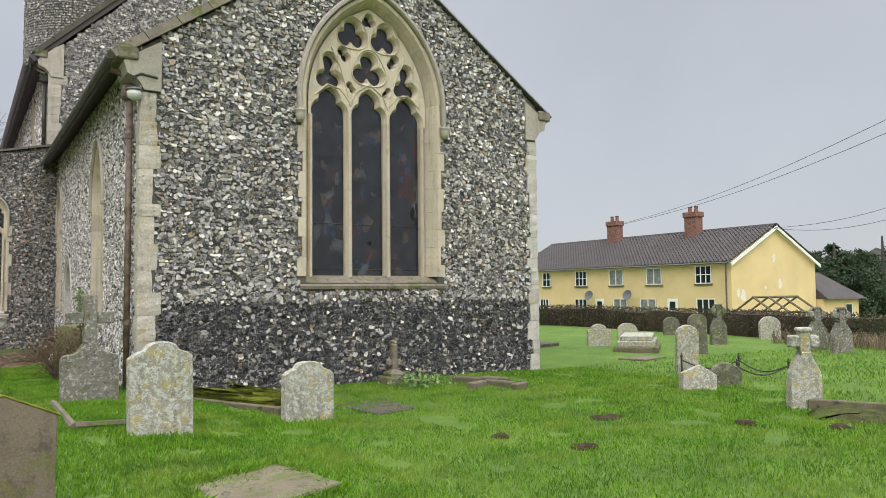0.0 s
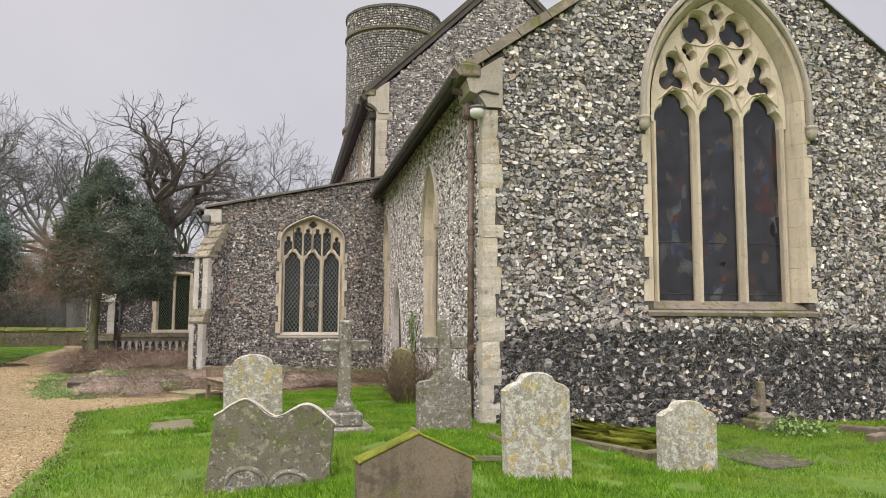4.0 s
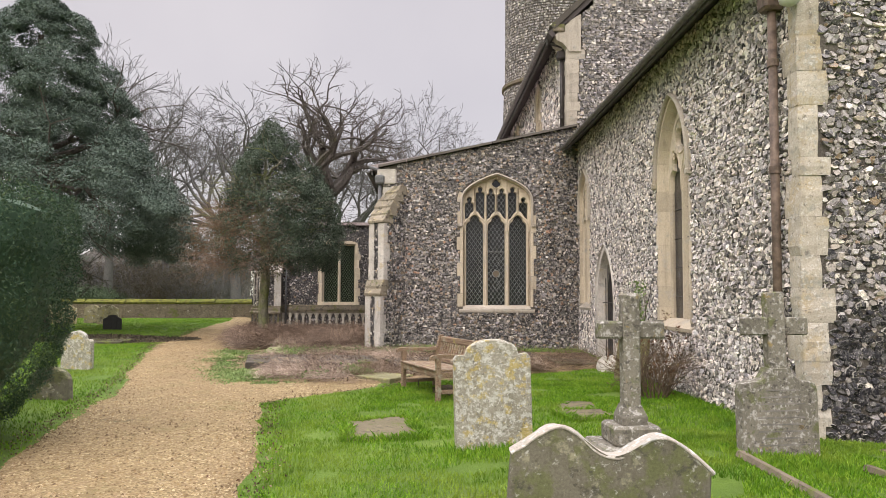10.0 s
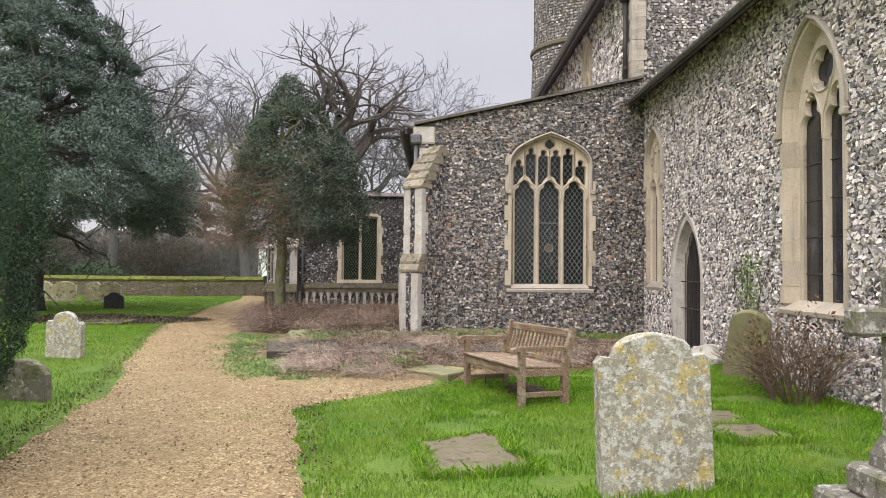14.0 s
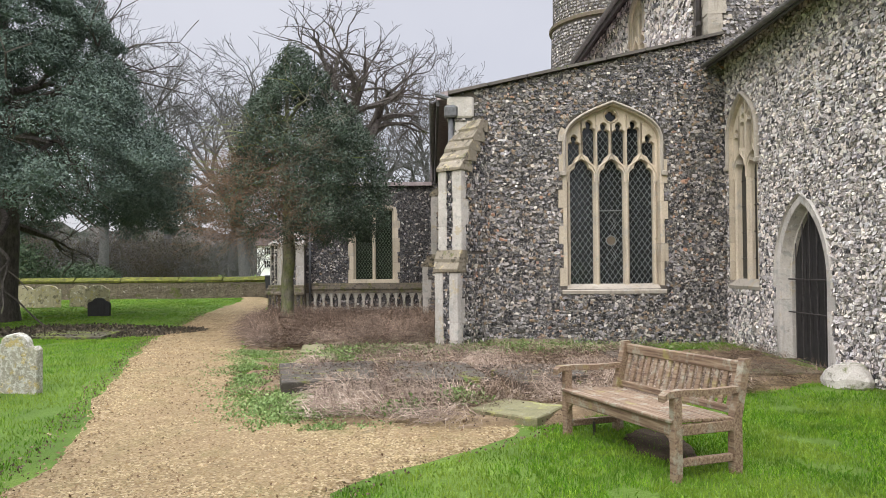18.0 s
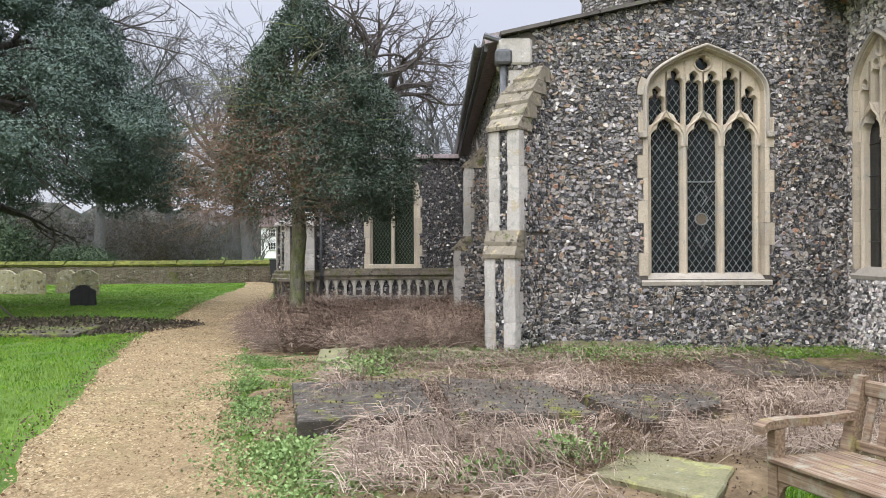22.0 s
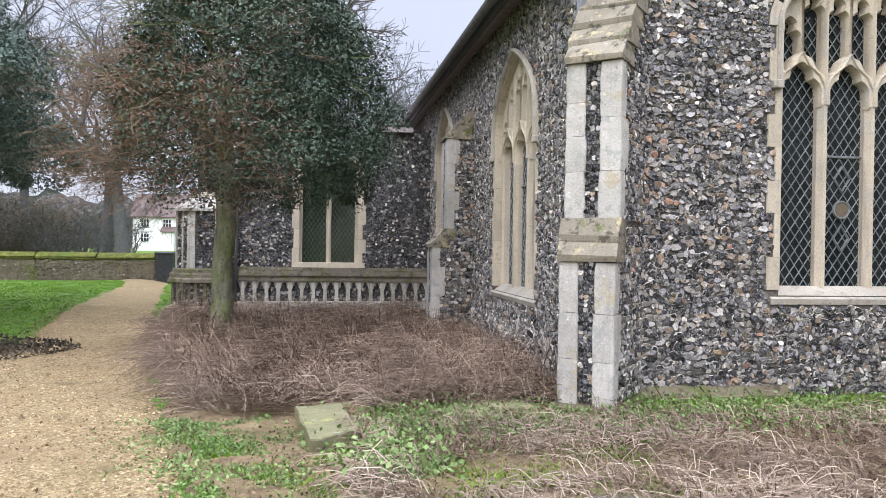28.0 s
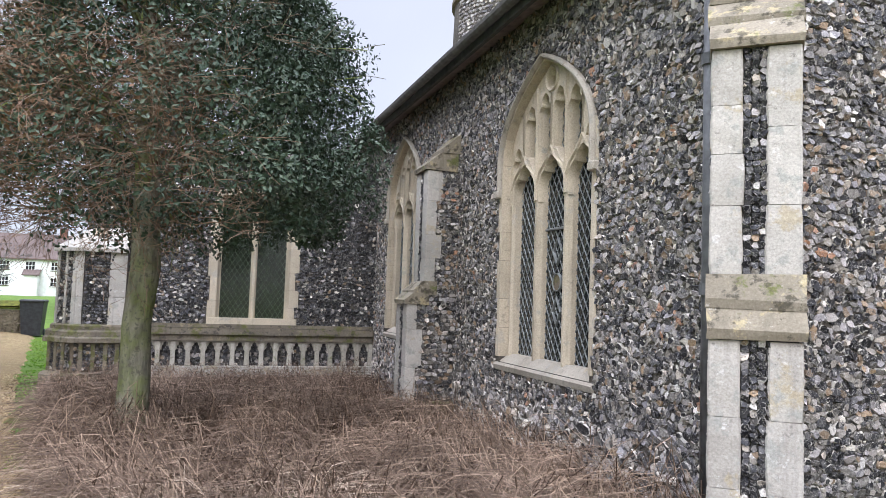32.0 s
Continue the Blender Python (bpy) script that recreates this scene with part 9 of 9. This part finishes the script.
def blades(region, count, height, width, seed, material, name, parent, lean=0.35, keep=None, dz=0.0, thick=None):
    """Single narrow blades scattered over a stretch of ground."""
    r = np.random.default_rng(seed)
    x0, x1, y0, y1 = region
    x, y = r.uniform(x0, x1, count), r.uniform(y0, y1, count)
    if keep is not None:
        m = np.array([keep(p, q) for p, q in zip(x, y)])
        x, y = x[m], y[m]
    n = len(x)
    z = np.array([gz(p, q) for p, q in zip(x, y)]) + dz
    a = r.uniform(0, 2 * math.pi, n)
    h = height * r.uniform(0.45, 1.25, n)
    lx, ly = r.normal(size=n) * lean * h, r.normal(size=n) * lean * h
    w = width * r.uniform(0.7, 1.3, n)
    dx, dy = np.cos(a) * w, np.sin(a) * w
    b0 = np.stack([x - dx, y - dy, z - 0.015], 1)
    b1 = np.stack([x + dx, y + dy, z - 0.015], 1)
    m0 = np.stack([x - dx * 0.8 + lx * 0.35, y - dy * 0.8 + ly * 0.35, z + h * 0.6], 1)
    m1 = np.stack([x + dx * 0.8 + lx * 0.35, y + dy * 0.8 + ly * 0.35, z + h * 0.6], 1)
    tp = np.stack([x + lx, y + ly, z + h], 1)
    v = np.stack([b0, b1, m1, tp, m0], 1).reshape(-1, 3)
    f = np.arange(n * 5).reshape(n, 5)
    return tagged(part(name, None, None, parent, mesh=mesh_from(name, v, f, [material])), kind="stuff")


REED = leaf_mat("dry_reed", (0.14, 0.105, 0.065), (0.23, 0.18, 0.115), (0.33, 0.275, 0.185), 0.8)
blades((18.8, 20.6, 4.0, 12.0), 2600, 0.34, 0.009, 51, REED, "reed_blades", reeds)


def is_turf(x, y):
    if ((x + 9.0) / 2.1) ** 2 + ((y - 24.6) / 1.45) ** 2 < 1.0 + 0.5 * noise.noise((x * 3, y * 3, 2)):
        return False
    if on_path(x, y, -0.06 + 0.14 * noise.noise((x * 2, y * 2, 4)) + 0.16 * noise.noise((x * 7, y * 7, 6))) or bed_edge(x, y):
        return False
    if (x > CH_S - 0.05 and y > CH_E - 0.05) or (x > AI_S - 0.1 and y > AI_E - 0.1):
        return False
    return True


def near_turf(x, y):
    return is_turf(x, y) and noise.noise((x * 1.7, y * 1.7, 8)) > -0.42


grass = thing("grass", "short bright green grass, longer in tufts round the stones", "grass", kind="stuff")
blades((-3.4, 4.0, 3.0, 15.6), 203000, 0.034, 0.0030, 61, GRASSBLADE, "grass_blades", grass, 0.5, near_turf)
blades((0.4, 11.0, 2.5, 10.7), 159500, 0.034, 0.0034, 62, GRASSBLADE, "grass_blades", grass, 0.5, near_turf)
blades((-9.5, -2.2, 5.0, 25.0), 130000, 0.034, 0.0036, 63, GRASSBLADE, "grass_blades", grass, 0.5, near_turf)
blades((-24.0, -6.6, 22.0, 40.9), 110000, 0.022, 0.009, 60, GRASSBLADE, "grass_blades", grass, 1.6, near_turf)
blades((-20.0, -9.5, 10.0, 22.0), 40000, 0.026, 0.008, 59, GRASSBLADE, "grass_blades", grass, 1.4, near_turf)
blades((8.0, 20.5, 2.0, 20.0), 45000, 0.05, 0.007, 64, GRASSBLADE, "grass_blades", grass, 0.5, near_turf)
blades((-1.2, 3.0, 13.0, 20.9), 58000, 0.034, 0.0034, 65, GRASSBLADE, "grass_blades", grass, 0.5, near_turf)


def tuft_keep(x, y):
    return is_turf(x, y) and noise.noise((x * 2.6, y * 2.6, 17)) > 0.18


blades((-2.0, 10.0, 4.0, 16.0), 42000, 0.055, 0.003, 66, GRASSBLADE, "grass_tufts", grass, 0.55, tuft_keep)


def round_stones(x, y):
    return is_turf(x, y) and any((x - a) ** 2 + (y - b + 0.1) ** 2 < 0.25 for a, b in ((1.165, 5.1), (0.2, 7.4), (0.7, 7.4), (2.56, 7.2), (4.3, 7.9), (0.14, 10.5), (1.15, 9.7), (2.28, 9.65), (2.6, 15.3), (2.85, 12.5), (2.85, 11.5), (2.85, 13.6)))


blades((-0.5, 5.0, 4.5, 16.0), 70000, 0.065, 0.0032, 67, GRASSBLADE, "grass_tufts", grass, 0.45, round_stones)


def slab_rim(x, y):
    """Turf that creeps over the edges of the sunken slabs."""
    for quad in TURF_SLABS:
        for (ax, ay), (bx_, by_) in zip(quad, quad[1:] + quad[:1]):
            dx, dy = bx_ - ax, by_ - ay
            t = max(0.0, min(1.0, ((x - ax) * dx + (y - ay) * dy) / (dx * dx + dy * dy)))
            d = math.hypot(x - ax - dx * t, y - ay - dy * t)
            if d < 0.055 + 0.07 * noise.noise((x * 4, y * 4, 27)):
                return True
    return False


blades((-1.5, 1.9, 10.8, 13.3), 60000, 0.065, 0.0032, 58, GRASSBLADE, "grass_tufts", grass, 0.6, slab_rim, 0.01)
blades((2.1, 3.5, 4.4, 6.1), 22000, 0.065, 0.0032, 57, GRASSBLADE, "grass_tufts", grass, 0.6, slab_rim, 0.01)


def stalks(region, count, length, seed, material, name, parent, keep, width=0.005, lift=0.12, mound=0.0, stand=0.25):
    """Dead stalks lying criss-cross, arched and tangled."""
    r = np.random.default_rng(seed)
    x, y = r.uniform(region[0], region[1], count), r.uniform(region[2], region[3], count)
    m = np.array([keep(p, q) for p, q in zip(x, y)])
    x, y = x[m], y[m]
    n = len(x)
    clump = np.array([noise.noise((p * 1.3, q * 1.3, seed)) for p, q in zip(x, y)])
    z = np.array([gz(p, q) for p, q in zip(x, y)]) + 0.03 + mound * np.clip(clump + 0.35, 0, 1) * r.uniform(0, 1, n)
    a = r.uniform(0, 2 * math.pi, n) * 0.5 + np.pi * clump * 1.5
    L = length * r.uniform(0.4, 1.3, n)
    up = np.abs(r.normal(size=n)) * lift + (r.uniform(0, 1, n) < stand) * lift * 1.5
    rows = []
    for k in range(4):
        t = k / 3
        bend = r.normal(size=n) * 0.05 * L if k else 0
        cx = x + np.cos(a) * L * t + bend
        cy = y + np.sin(a) * L * t
        cz = z + up * math.sin(math.pi * min(1, 0.15 + t * 0.75))
        w = width * (1 - 0.6 * t)
        rows.append((np.stack([cx - np.sin(a) * w, cy + np.cos(a) * w, cz], 1), np.stack([cx + np.sin(a) * w, cy - np.cos(a) * w, cz + width * 0.8], 1)))
    v = np.stack([q for row in rows for q in row], 1).reshape(-1, 3)
    i = np.arange(n)[:, None] * 8
    f = np.concatenate([i + np.array([[0, 1, 3, 2]]), i + np.array([[2, 3, 5, 4]]), i + np.array([[4, 5, 7, 6]])])
    return tagged(part(name, None, None, parent, mesh=mesh_from(name, v, f, [material])), kind="stuff")


litter = thing("dead_stalks", "tangled heap of dead brown plant stalks over the bed", "dead plants", kind="stuff")


def on_ledger(x, y):
    """Mostly clear tops of the grave ledgers in the bed."""
    if not (-3.75 < x < 0.0 and 16.5 < y < 18.15) or -2.62 < x < -2.32 or -1.4 < x < -1.1:
        return False
    return noise.noise((x * 1.9, y * 1.9, 61)) + 0.4 * noise.noise((x * 5, y * 5, 8)) < 0.06


def front_bed(x, y):
    return bed_edge(x, y) and y < 20.4 and not (x < -3.0 and y < 16.9) and x > -3.5 and not (y < 15.85 and x > -1.5 + 0.5 * noise.noise((x * 2, y * 2, 19))) and y > 14.75 + 0.12 * (x + 2.0) ** 2 and noise.noise((x * 0.9, y * 0.9, 33)) > -0.32 and not on_ledger(x, y)


def back_bed(x, y):
    return bed_edge(x, y) and bed_edge(x - 0.22, y) and not (-4.0 < x < -3.35 and 19.75 < y < 20.95) and y > 20.6 and x < -1.7 and noise.noise((x * 0.8, y * 0.8, 35)) > -0.45


stalks((-4.4, 1.6, 14.9, 18.2), 26000, 0.28, 71, STRAW, "pale_stalks", litter, front_bed, 0.0025, 0.06, 0.12)
stalks((-4.4, 2.9, 16.5, 20.3), 15000, 0.26, 72, STRAWDARK, "dark_stalks", litter, front_bed, 0.0020, 0.05, 0.06)
stalks((-6.6, -1.6, 20.6, 29.6), 42000, 0.50, 73, STRAWDARK, "dark_stalks", litter, back_bed, 0.0027, 0.11, 0.34, 0.25)
stalks((-6.6, -1.6, 20.6, 22.8), 5200, 0.34, 74, STRAW, "pale_stalks", litter, back_bed, 0.0027, 0.07, 0.14)
blades((-6.5, -1.8, 22.0, 29.5), 700, 0.26, 0.005, 75, STRAWDARK, "standing_stalks", litter, 0.4, lambda x, y: back_bed(x, y) and noise.noise((x * 1.1, y * 1.1, 41)) > 0.02)
blades((-5.9, -4.2, 22.6, 25.2), 500, 0.30, 0.005, 76, STRAWDARK, "standing_stalks", litter, 0.35, lambda x, y: back_bed(x, y) and (x + 4.8) ** 2 + (y - 24.3) ** 2 < 0.9)

# low green weeds between the path and the slabs
weeds = thing("weeds", "low green weeds along the path edge and between the slabs", "weeds", kind="stuff")
rw = np.random.default_rng(81)


def weed_patch(cx, cy, sx, sy, n, size, name="weed_leaves", h=0.08):
    x, y = cx + rw.normal(size=n) * sx, cy + rw.normal(size=n) * sy
    m = np.array([not (p > AI_S - 0.05 and q > AI_E - 0.05) for p, q in zip(x, y)])
    x, y = x[m], y[m]
    z = np.array([gz(p, q) for p, q in zip(x, y)]) + 0.03 + np.abs(rw.normal(size=len(x))) * h
    v, f = leaves(np.stack([x, y, z], 1), size, rw, 0.5, 0.8)
    tagged(part(name, None, None, weeds, mesh=mesh_from(name, v, f, [WEEDLEAF])), kind="stuff")


def path_weeds(n, size, y0, y1, wide, h):
    """A thin carpet of small leaves along the path's edge."""
    y = rw.uniform(y0, y1, n)
    x = np.array([along(VERGE, q) for q in y]) + 0.22 + rw.normal(size=n) * wide
    m = np.array([noise.noise((p * 2.4, q * 2.4, 12)) + 0.5 * noise.noise((p * 8, q * 8, 3)) > -0.12 and not (-3.76 < p < -2.5 and 16.45 < q < 18.1) and not (-3.95 < p < -3.2 and 19.55 < q < 20.7) for p, q in zip(x, y)])
    x, y = x[m], y[m]
    z = np.array([gz(p, q) for p, q in zip(x, y)]) + 0.02 + np.abs(rw.normal(size=len(x))) * h
    v, f = leaves(np.stack([x, y, z], 1), size, rw, 0.5, 0.8)
    tagged(part("weed_leaves", None, None, weeds, mesh=mesh_from("weed_leaves", v, f, [WEEDLEAF])), kind="stuff")


path_weeds(24000, 0.022, 14.9, 20.6, 0.28, 0.016)
weed_patch(-3.3, 19.2, 0.17, 0.15, 1300, 0.036, h=0.07)
weed_patch(-2.9, 20.4, 0.3, 0.25, 1500, 0.03, h=0.04)
weed_patch(-3.4, 16.2, 0.2, 0.3, 2600, 0.026, h=0.02)
weed_patch(-3.05, 15.6, 0.25, 0.2, 2200, 0.026, h=0.02)
weed_patch(-2.15, 15.5, 0.12, 0.1, 350, 0.04, h=0.05)
weed_patch(-1.6, 15.95, 0.13, 0.12, 600, 0.034, h=0.06)
weed_patch(-0.2, 20.2, 1.3, 0.3, 5200, 0.03, h=0.05)
weed_patch(-2.6, 20.0, 0.7, 0.25, 2500, 0.03, h=0.03)
weed_patch(6.9, 9.9, 0.2, 0.2, 700, 0.05, h=0.06)

# bare shrub against the chancel wall
BUSHTWIG = plain("brown_shrub_twigs", (0.12, 0.086, 0.055), 0.9, bump=0)
bush = thing("bare_shrub", "leafless brown shrub against the chancel wall", "shrub", pose(2.45, 13.7, gz(2.45, 13.7)))
for k in range(80):
    bmesh_ = MB()
    a = hr.uniform(0, 2 * math.pi)
    d = Vector((math.cos(a) * 0.32, math.sin(a) * 0.5, 1)).normalized()
    grow(bmesh_, Vector((math.cos(a) * 0.16, math.sin(a) * 0.3, -0.02)), d, hr.uniform(0.3, 0.45), 0.009, 2, hr, 0.5, 0.6, (2, 3), 0.0, 4, None, 0.0025)
    part("stem", bmesh_, BUSHTWIG, bush)
crown("sparse_leaves", bush, [(0.1, 0.35), (0.6, 0.45), (1.0, 0.2)], (0, 0, 0), 50, 10, 0.06, 0.05, BROWNLEAF, 91)
ivy = thing("ivy_sprig", "thin green creeper climbing the chancel wall", "creeper", pose(CH_S - 0.05, 15.9, 0.4))
for k in range(5):
    im = MB()
    pts = [Vector((hr.uniform(-0.02, 0.0), hr.uniform(-0.15, 0.15) + 0.05 * j * (k - 2), 0.27 * j)) for j in range(6)]
    im.tube(pts, 0.006, 4)
    part("stem", im, TWIG, ivy)
rv = np.random.default_rng(95)
pv = np.stack([-np.abs(rv.normal(size=420)) * 0.04, rv.normal(size=420) * 0.2, rv.uniform(0.1, 1.55, 420)], 1)
v, f = leaves(pv, 0.05, rv, 0.2, 0.7)
part("leaves", None, None, ivy, mesh=mesh_from("leaves", v, f, [WEEDLEAF]))

# loose pebbles and fallen leaves on the path
pebbles = thing("loose_gravel", "loose pebbles and brown leaf crumbs on the path", "gravel", kind="stuff")
PEBBLE = leaf_mat("pebble", (0.12, 0.078, 0.042), (0.30, 0.214, 0.106), (0.50, 0.405, 0.25), 0.85)
rp = np.random.default_rng(97)
n = 26000
y = rp.uniform(5.0, 32.0, n) ** 1.0
l = np.array([along(PATH_L, q) for q in y])
q2 = np.array([along(PATH_R, q) for q in y])
x = l + (q2 - l) * rp.uniform(0.05, 0.95, n)
z = np.array([gz(a, b) for a, b in zip(x, y)]) + 0.024
s = rp.uniform(0.006, 0.016, n)
oct_ = np.array([[1, 0, 0], [0, 1, 0], [-1, 0, 0], [0, -1, 0], [0, 0, 0.8]])
ang = rp.uniform(0, 6.28, n)
ca, sa = np.cos(ang), np.sin(ang)
P = oct_[None] * (s[:, None, None] * rp.uniform(0.6, 1.4, (n, 5, 1)))
v = np.stack([P[..., 0] * ca[:, None] - P[..., 1] * sa[:, None] + x[:, None], P[..., 0] * sa[:, None] + P[..., 1] * ca[:, None] + y[:, None], P[..., 2] + z[:, None]], 2).reshape(-1, 3)
i = np.arange(n)[:, None] * 5
f = np.concatenate([i + np.array([[a, b, 4]]) for a, b in ((0, 1), (1, 2), (2, 3), (3, 0))])
tagged(part("pebbles", None, None, pebbles, mesh=mesh_from("pebbles", v, f, [PEBBLE])), kind="stuff")
ne = 5000
ye = rp.uniform(4.0, 32.0, ne)
edge = np.where(rp.uniform(0, 1, ne) < 0.5, np.array([along(PATH_L, q) for q in ye]), np.array([along(PATH_R, q) for q in ye])) + rp.normal(size=ne) * 0.08
ze = np.array([gz(a, b) for a, b in zip(edge, ye)]) + 0.03
ev, ef = leaves(np.stack([edge, ye, ze], 1), 0.022, rp, 0.05, 0.7)
tagged(part("edge_litter", None, None, pebbles, mesh=mesh_from("edge_litter", ev, ef, [STRAWDARK])), kind="stuff")
nb = 13000
xb, yb = rp.uniform(-4.2, 1.5, nb), rp.uniform(14.9, 20.2, nb)
mk = np.array([bed_edge(a, b) for a, b in zip(xb, yb)])
xb, yb = xb[mk], yb[mk]
zb = np.array([gz(a, b) + (0.165 if -3.7 < a < 0.0 and 16.6 < b < 18.1 else 0.055) for a, b in zip(xb, yb)])
bv, bf = leaves(np.stack([xb, yb, zb], 1), 0.022, rp, 0.1, 0.6)
tagged(part("bed_litter", None, None, pebbles, mesh=mesh_from("bed_litter", bv, bf, [STRAWDARK])), kind="stuff")
crumbs_v, crumbs_f = leaves(np.stack([x[:1200] + rp.normal(size=1200) * 0.1, y[:1200], z[:1200] + 0.006], 1), 0.026, rp, 0.05, 0.6)
tagged(part("fallen_leaves", None, None, pebbles, mesh=mesh_from("fallen_leaves", crumbs_v, crumbs_f, [BROWNLEAF])), kind="stuff")


# leafless scrub past the boundary hedge
for x, y, s, a in ((31, 17.5, 0.34, 95), (33, 10.0, 0.36, 80), (32, 24.0, 0.3, 85), (35, 2.0, 0.4, 95)):
    copy_thing(wood, pose(x, y, -1.3, 0, 0, a) @ Matrix.Diagonal((s, s, s, 1)))
blades((-3.9, 2.9, 19.3, 20.96), 26000, 0.05, 0.004, 68, GRASSBLADE, "grass_blades", grass, 0.5, lambda x, y: (y > 20.15 + 0.25 * noise.noise((x * 2, y * 2, 3)) or x < -2.9) and not on_path(x, y, 0.05) and not (-4.0 < x < -3.35 and 19.75 < y < 20.95))
blades((-4.6, -1.4, 18.3, 20.4), 16000, 0.05, 0.004, 69, GRASSBLADE, "grass_blades", grass, 0.6, lambda x, y: not on_path(x, y, 0.0) and not (-4.0 < x < -3.35 and 19.75 < y < 20.95) and noise.noise((x * 1.6, y * 1.6, 71)) > -0.12)
stalks((-3.6, 1.5, 18.3, 20.0), 5000, 0.30, 77, STRAW, "pale_stalks", litter, lambda x, y: bed_edge(x, y) and noise.noise((x * 1.4, y * 1.4, 73)) > -0.05, 0.0027, 0.05, 0.06)

# trodden earth under the bench, and dark leaf mould beside the path
def soil_patch(name, label, cx, cy, rx, ry, material, lift=0.045, turn=0.0):
    t = thing(name, label, "earth", pose(cx, cy, gz(cx, cy)))
    pm2 = MB()
    rings, n2 = 5, 36
    pm2.v.append((0, 0, lift))
    for q in range(1, rings + 1):
        for i in range(n2):
            a = 2 * math.pi * i / n2
            k = (1 + 0.28 * noise.noise((math.cos(a) * 2, math.sin(a) * 2, cx)) + 0.12 * noise.noise((math.cos(a) * 7, math.sin(a) * 7, cy))) * q / rings
            x, y = rx * k * math.cos(a), ry * k * math.sin(a)
            x, y = x * math.cos(turn) - y * math.sin(turn), x * math.sin(turn) + y * math.cos(turn)
            pm2.v.append((x, y, gz(cx + x, cy + y) - gz(cx, cy) + (lift if q < rings else -0.02)))
    for i in range(n2):
        pm2.f.append((0, 1 + i, 1 + (i + 1) % n2))
        for q in range(rings - 1):
            o = 1 + q * n2
            pm2.f.append((o + i, o + n2 + i, o + n2 + (i + 1) % n2, o + (i + 1) % n2))
    pm2.mi = [0] * len(pm2.f)
    part("soil", pm2, material, t, smooth=True)
    return t


MOULD = bed_mat("leaf_mould", (0.035, 0.026, 0.018), (0.075, 0.055, 0.038), (0.13, 0.10, 0.065))
soil_patch("bare_patch", "trodden bare earth under the bench", -0.15, 14.4, 0.26, 0.52, MOULD, 0.03)
soil_patch("leaf_mould", "dark leaf mould round a mossy ledger beside the path", -9.0, 24.6, 2.15, 1.5, MOULD, 0.03)
rl = np.random.default_rng(111)
nl = 5200
al, kl = rl.uniform(0, 2 * math.pi, nl), np.sqrt(rl.uniform(0, 1.25, nl))
xl, yl = -9.0 + np.cos(al) * kl * 2.1, 24.6 + np.sin(al) * kl * 1.45
zl = np.array([gz(p, q) for p, q in zip(xl, yl)]) + 0.035 + 0.05 * (kl < 0.5)
lv, lf = leaves(np.stack([xl, yl, zl], 1), 0.06, rl, 0.15, 0.6)
mouldleaf = leaf_mat("dark_fallen_leaf", (0.03, 0.026, 0.018), (0.07, 0.058, 0.038), (0.15, 0.125, 0.085), 0.85)
mould = thing("fallen_leaves", "dark fallen leaves round a mossy ledger", "leaf litter", kind="stuff")
tagged(part("leaf_litter", None, None, mould, mesh=mesh_from("leaf_litter", lv, lf, [mouldleaf])), kind="stuff")
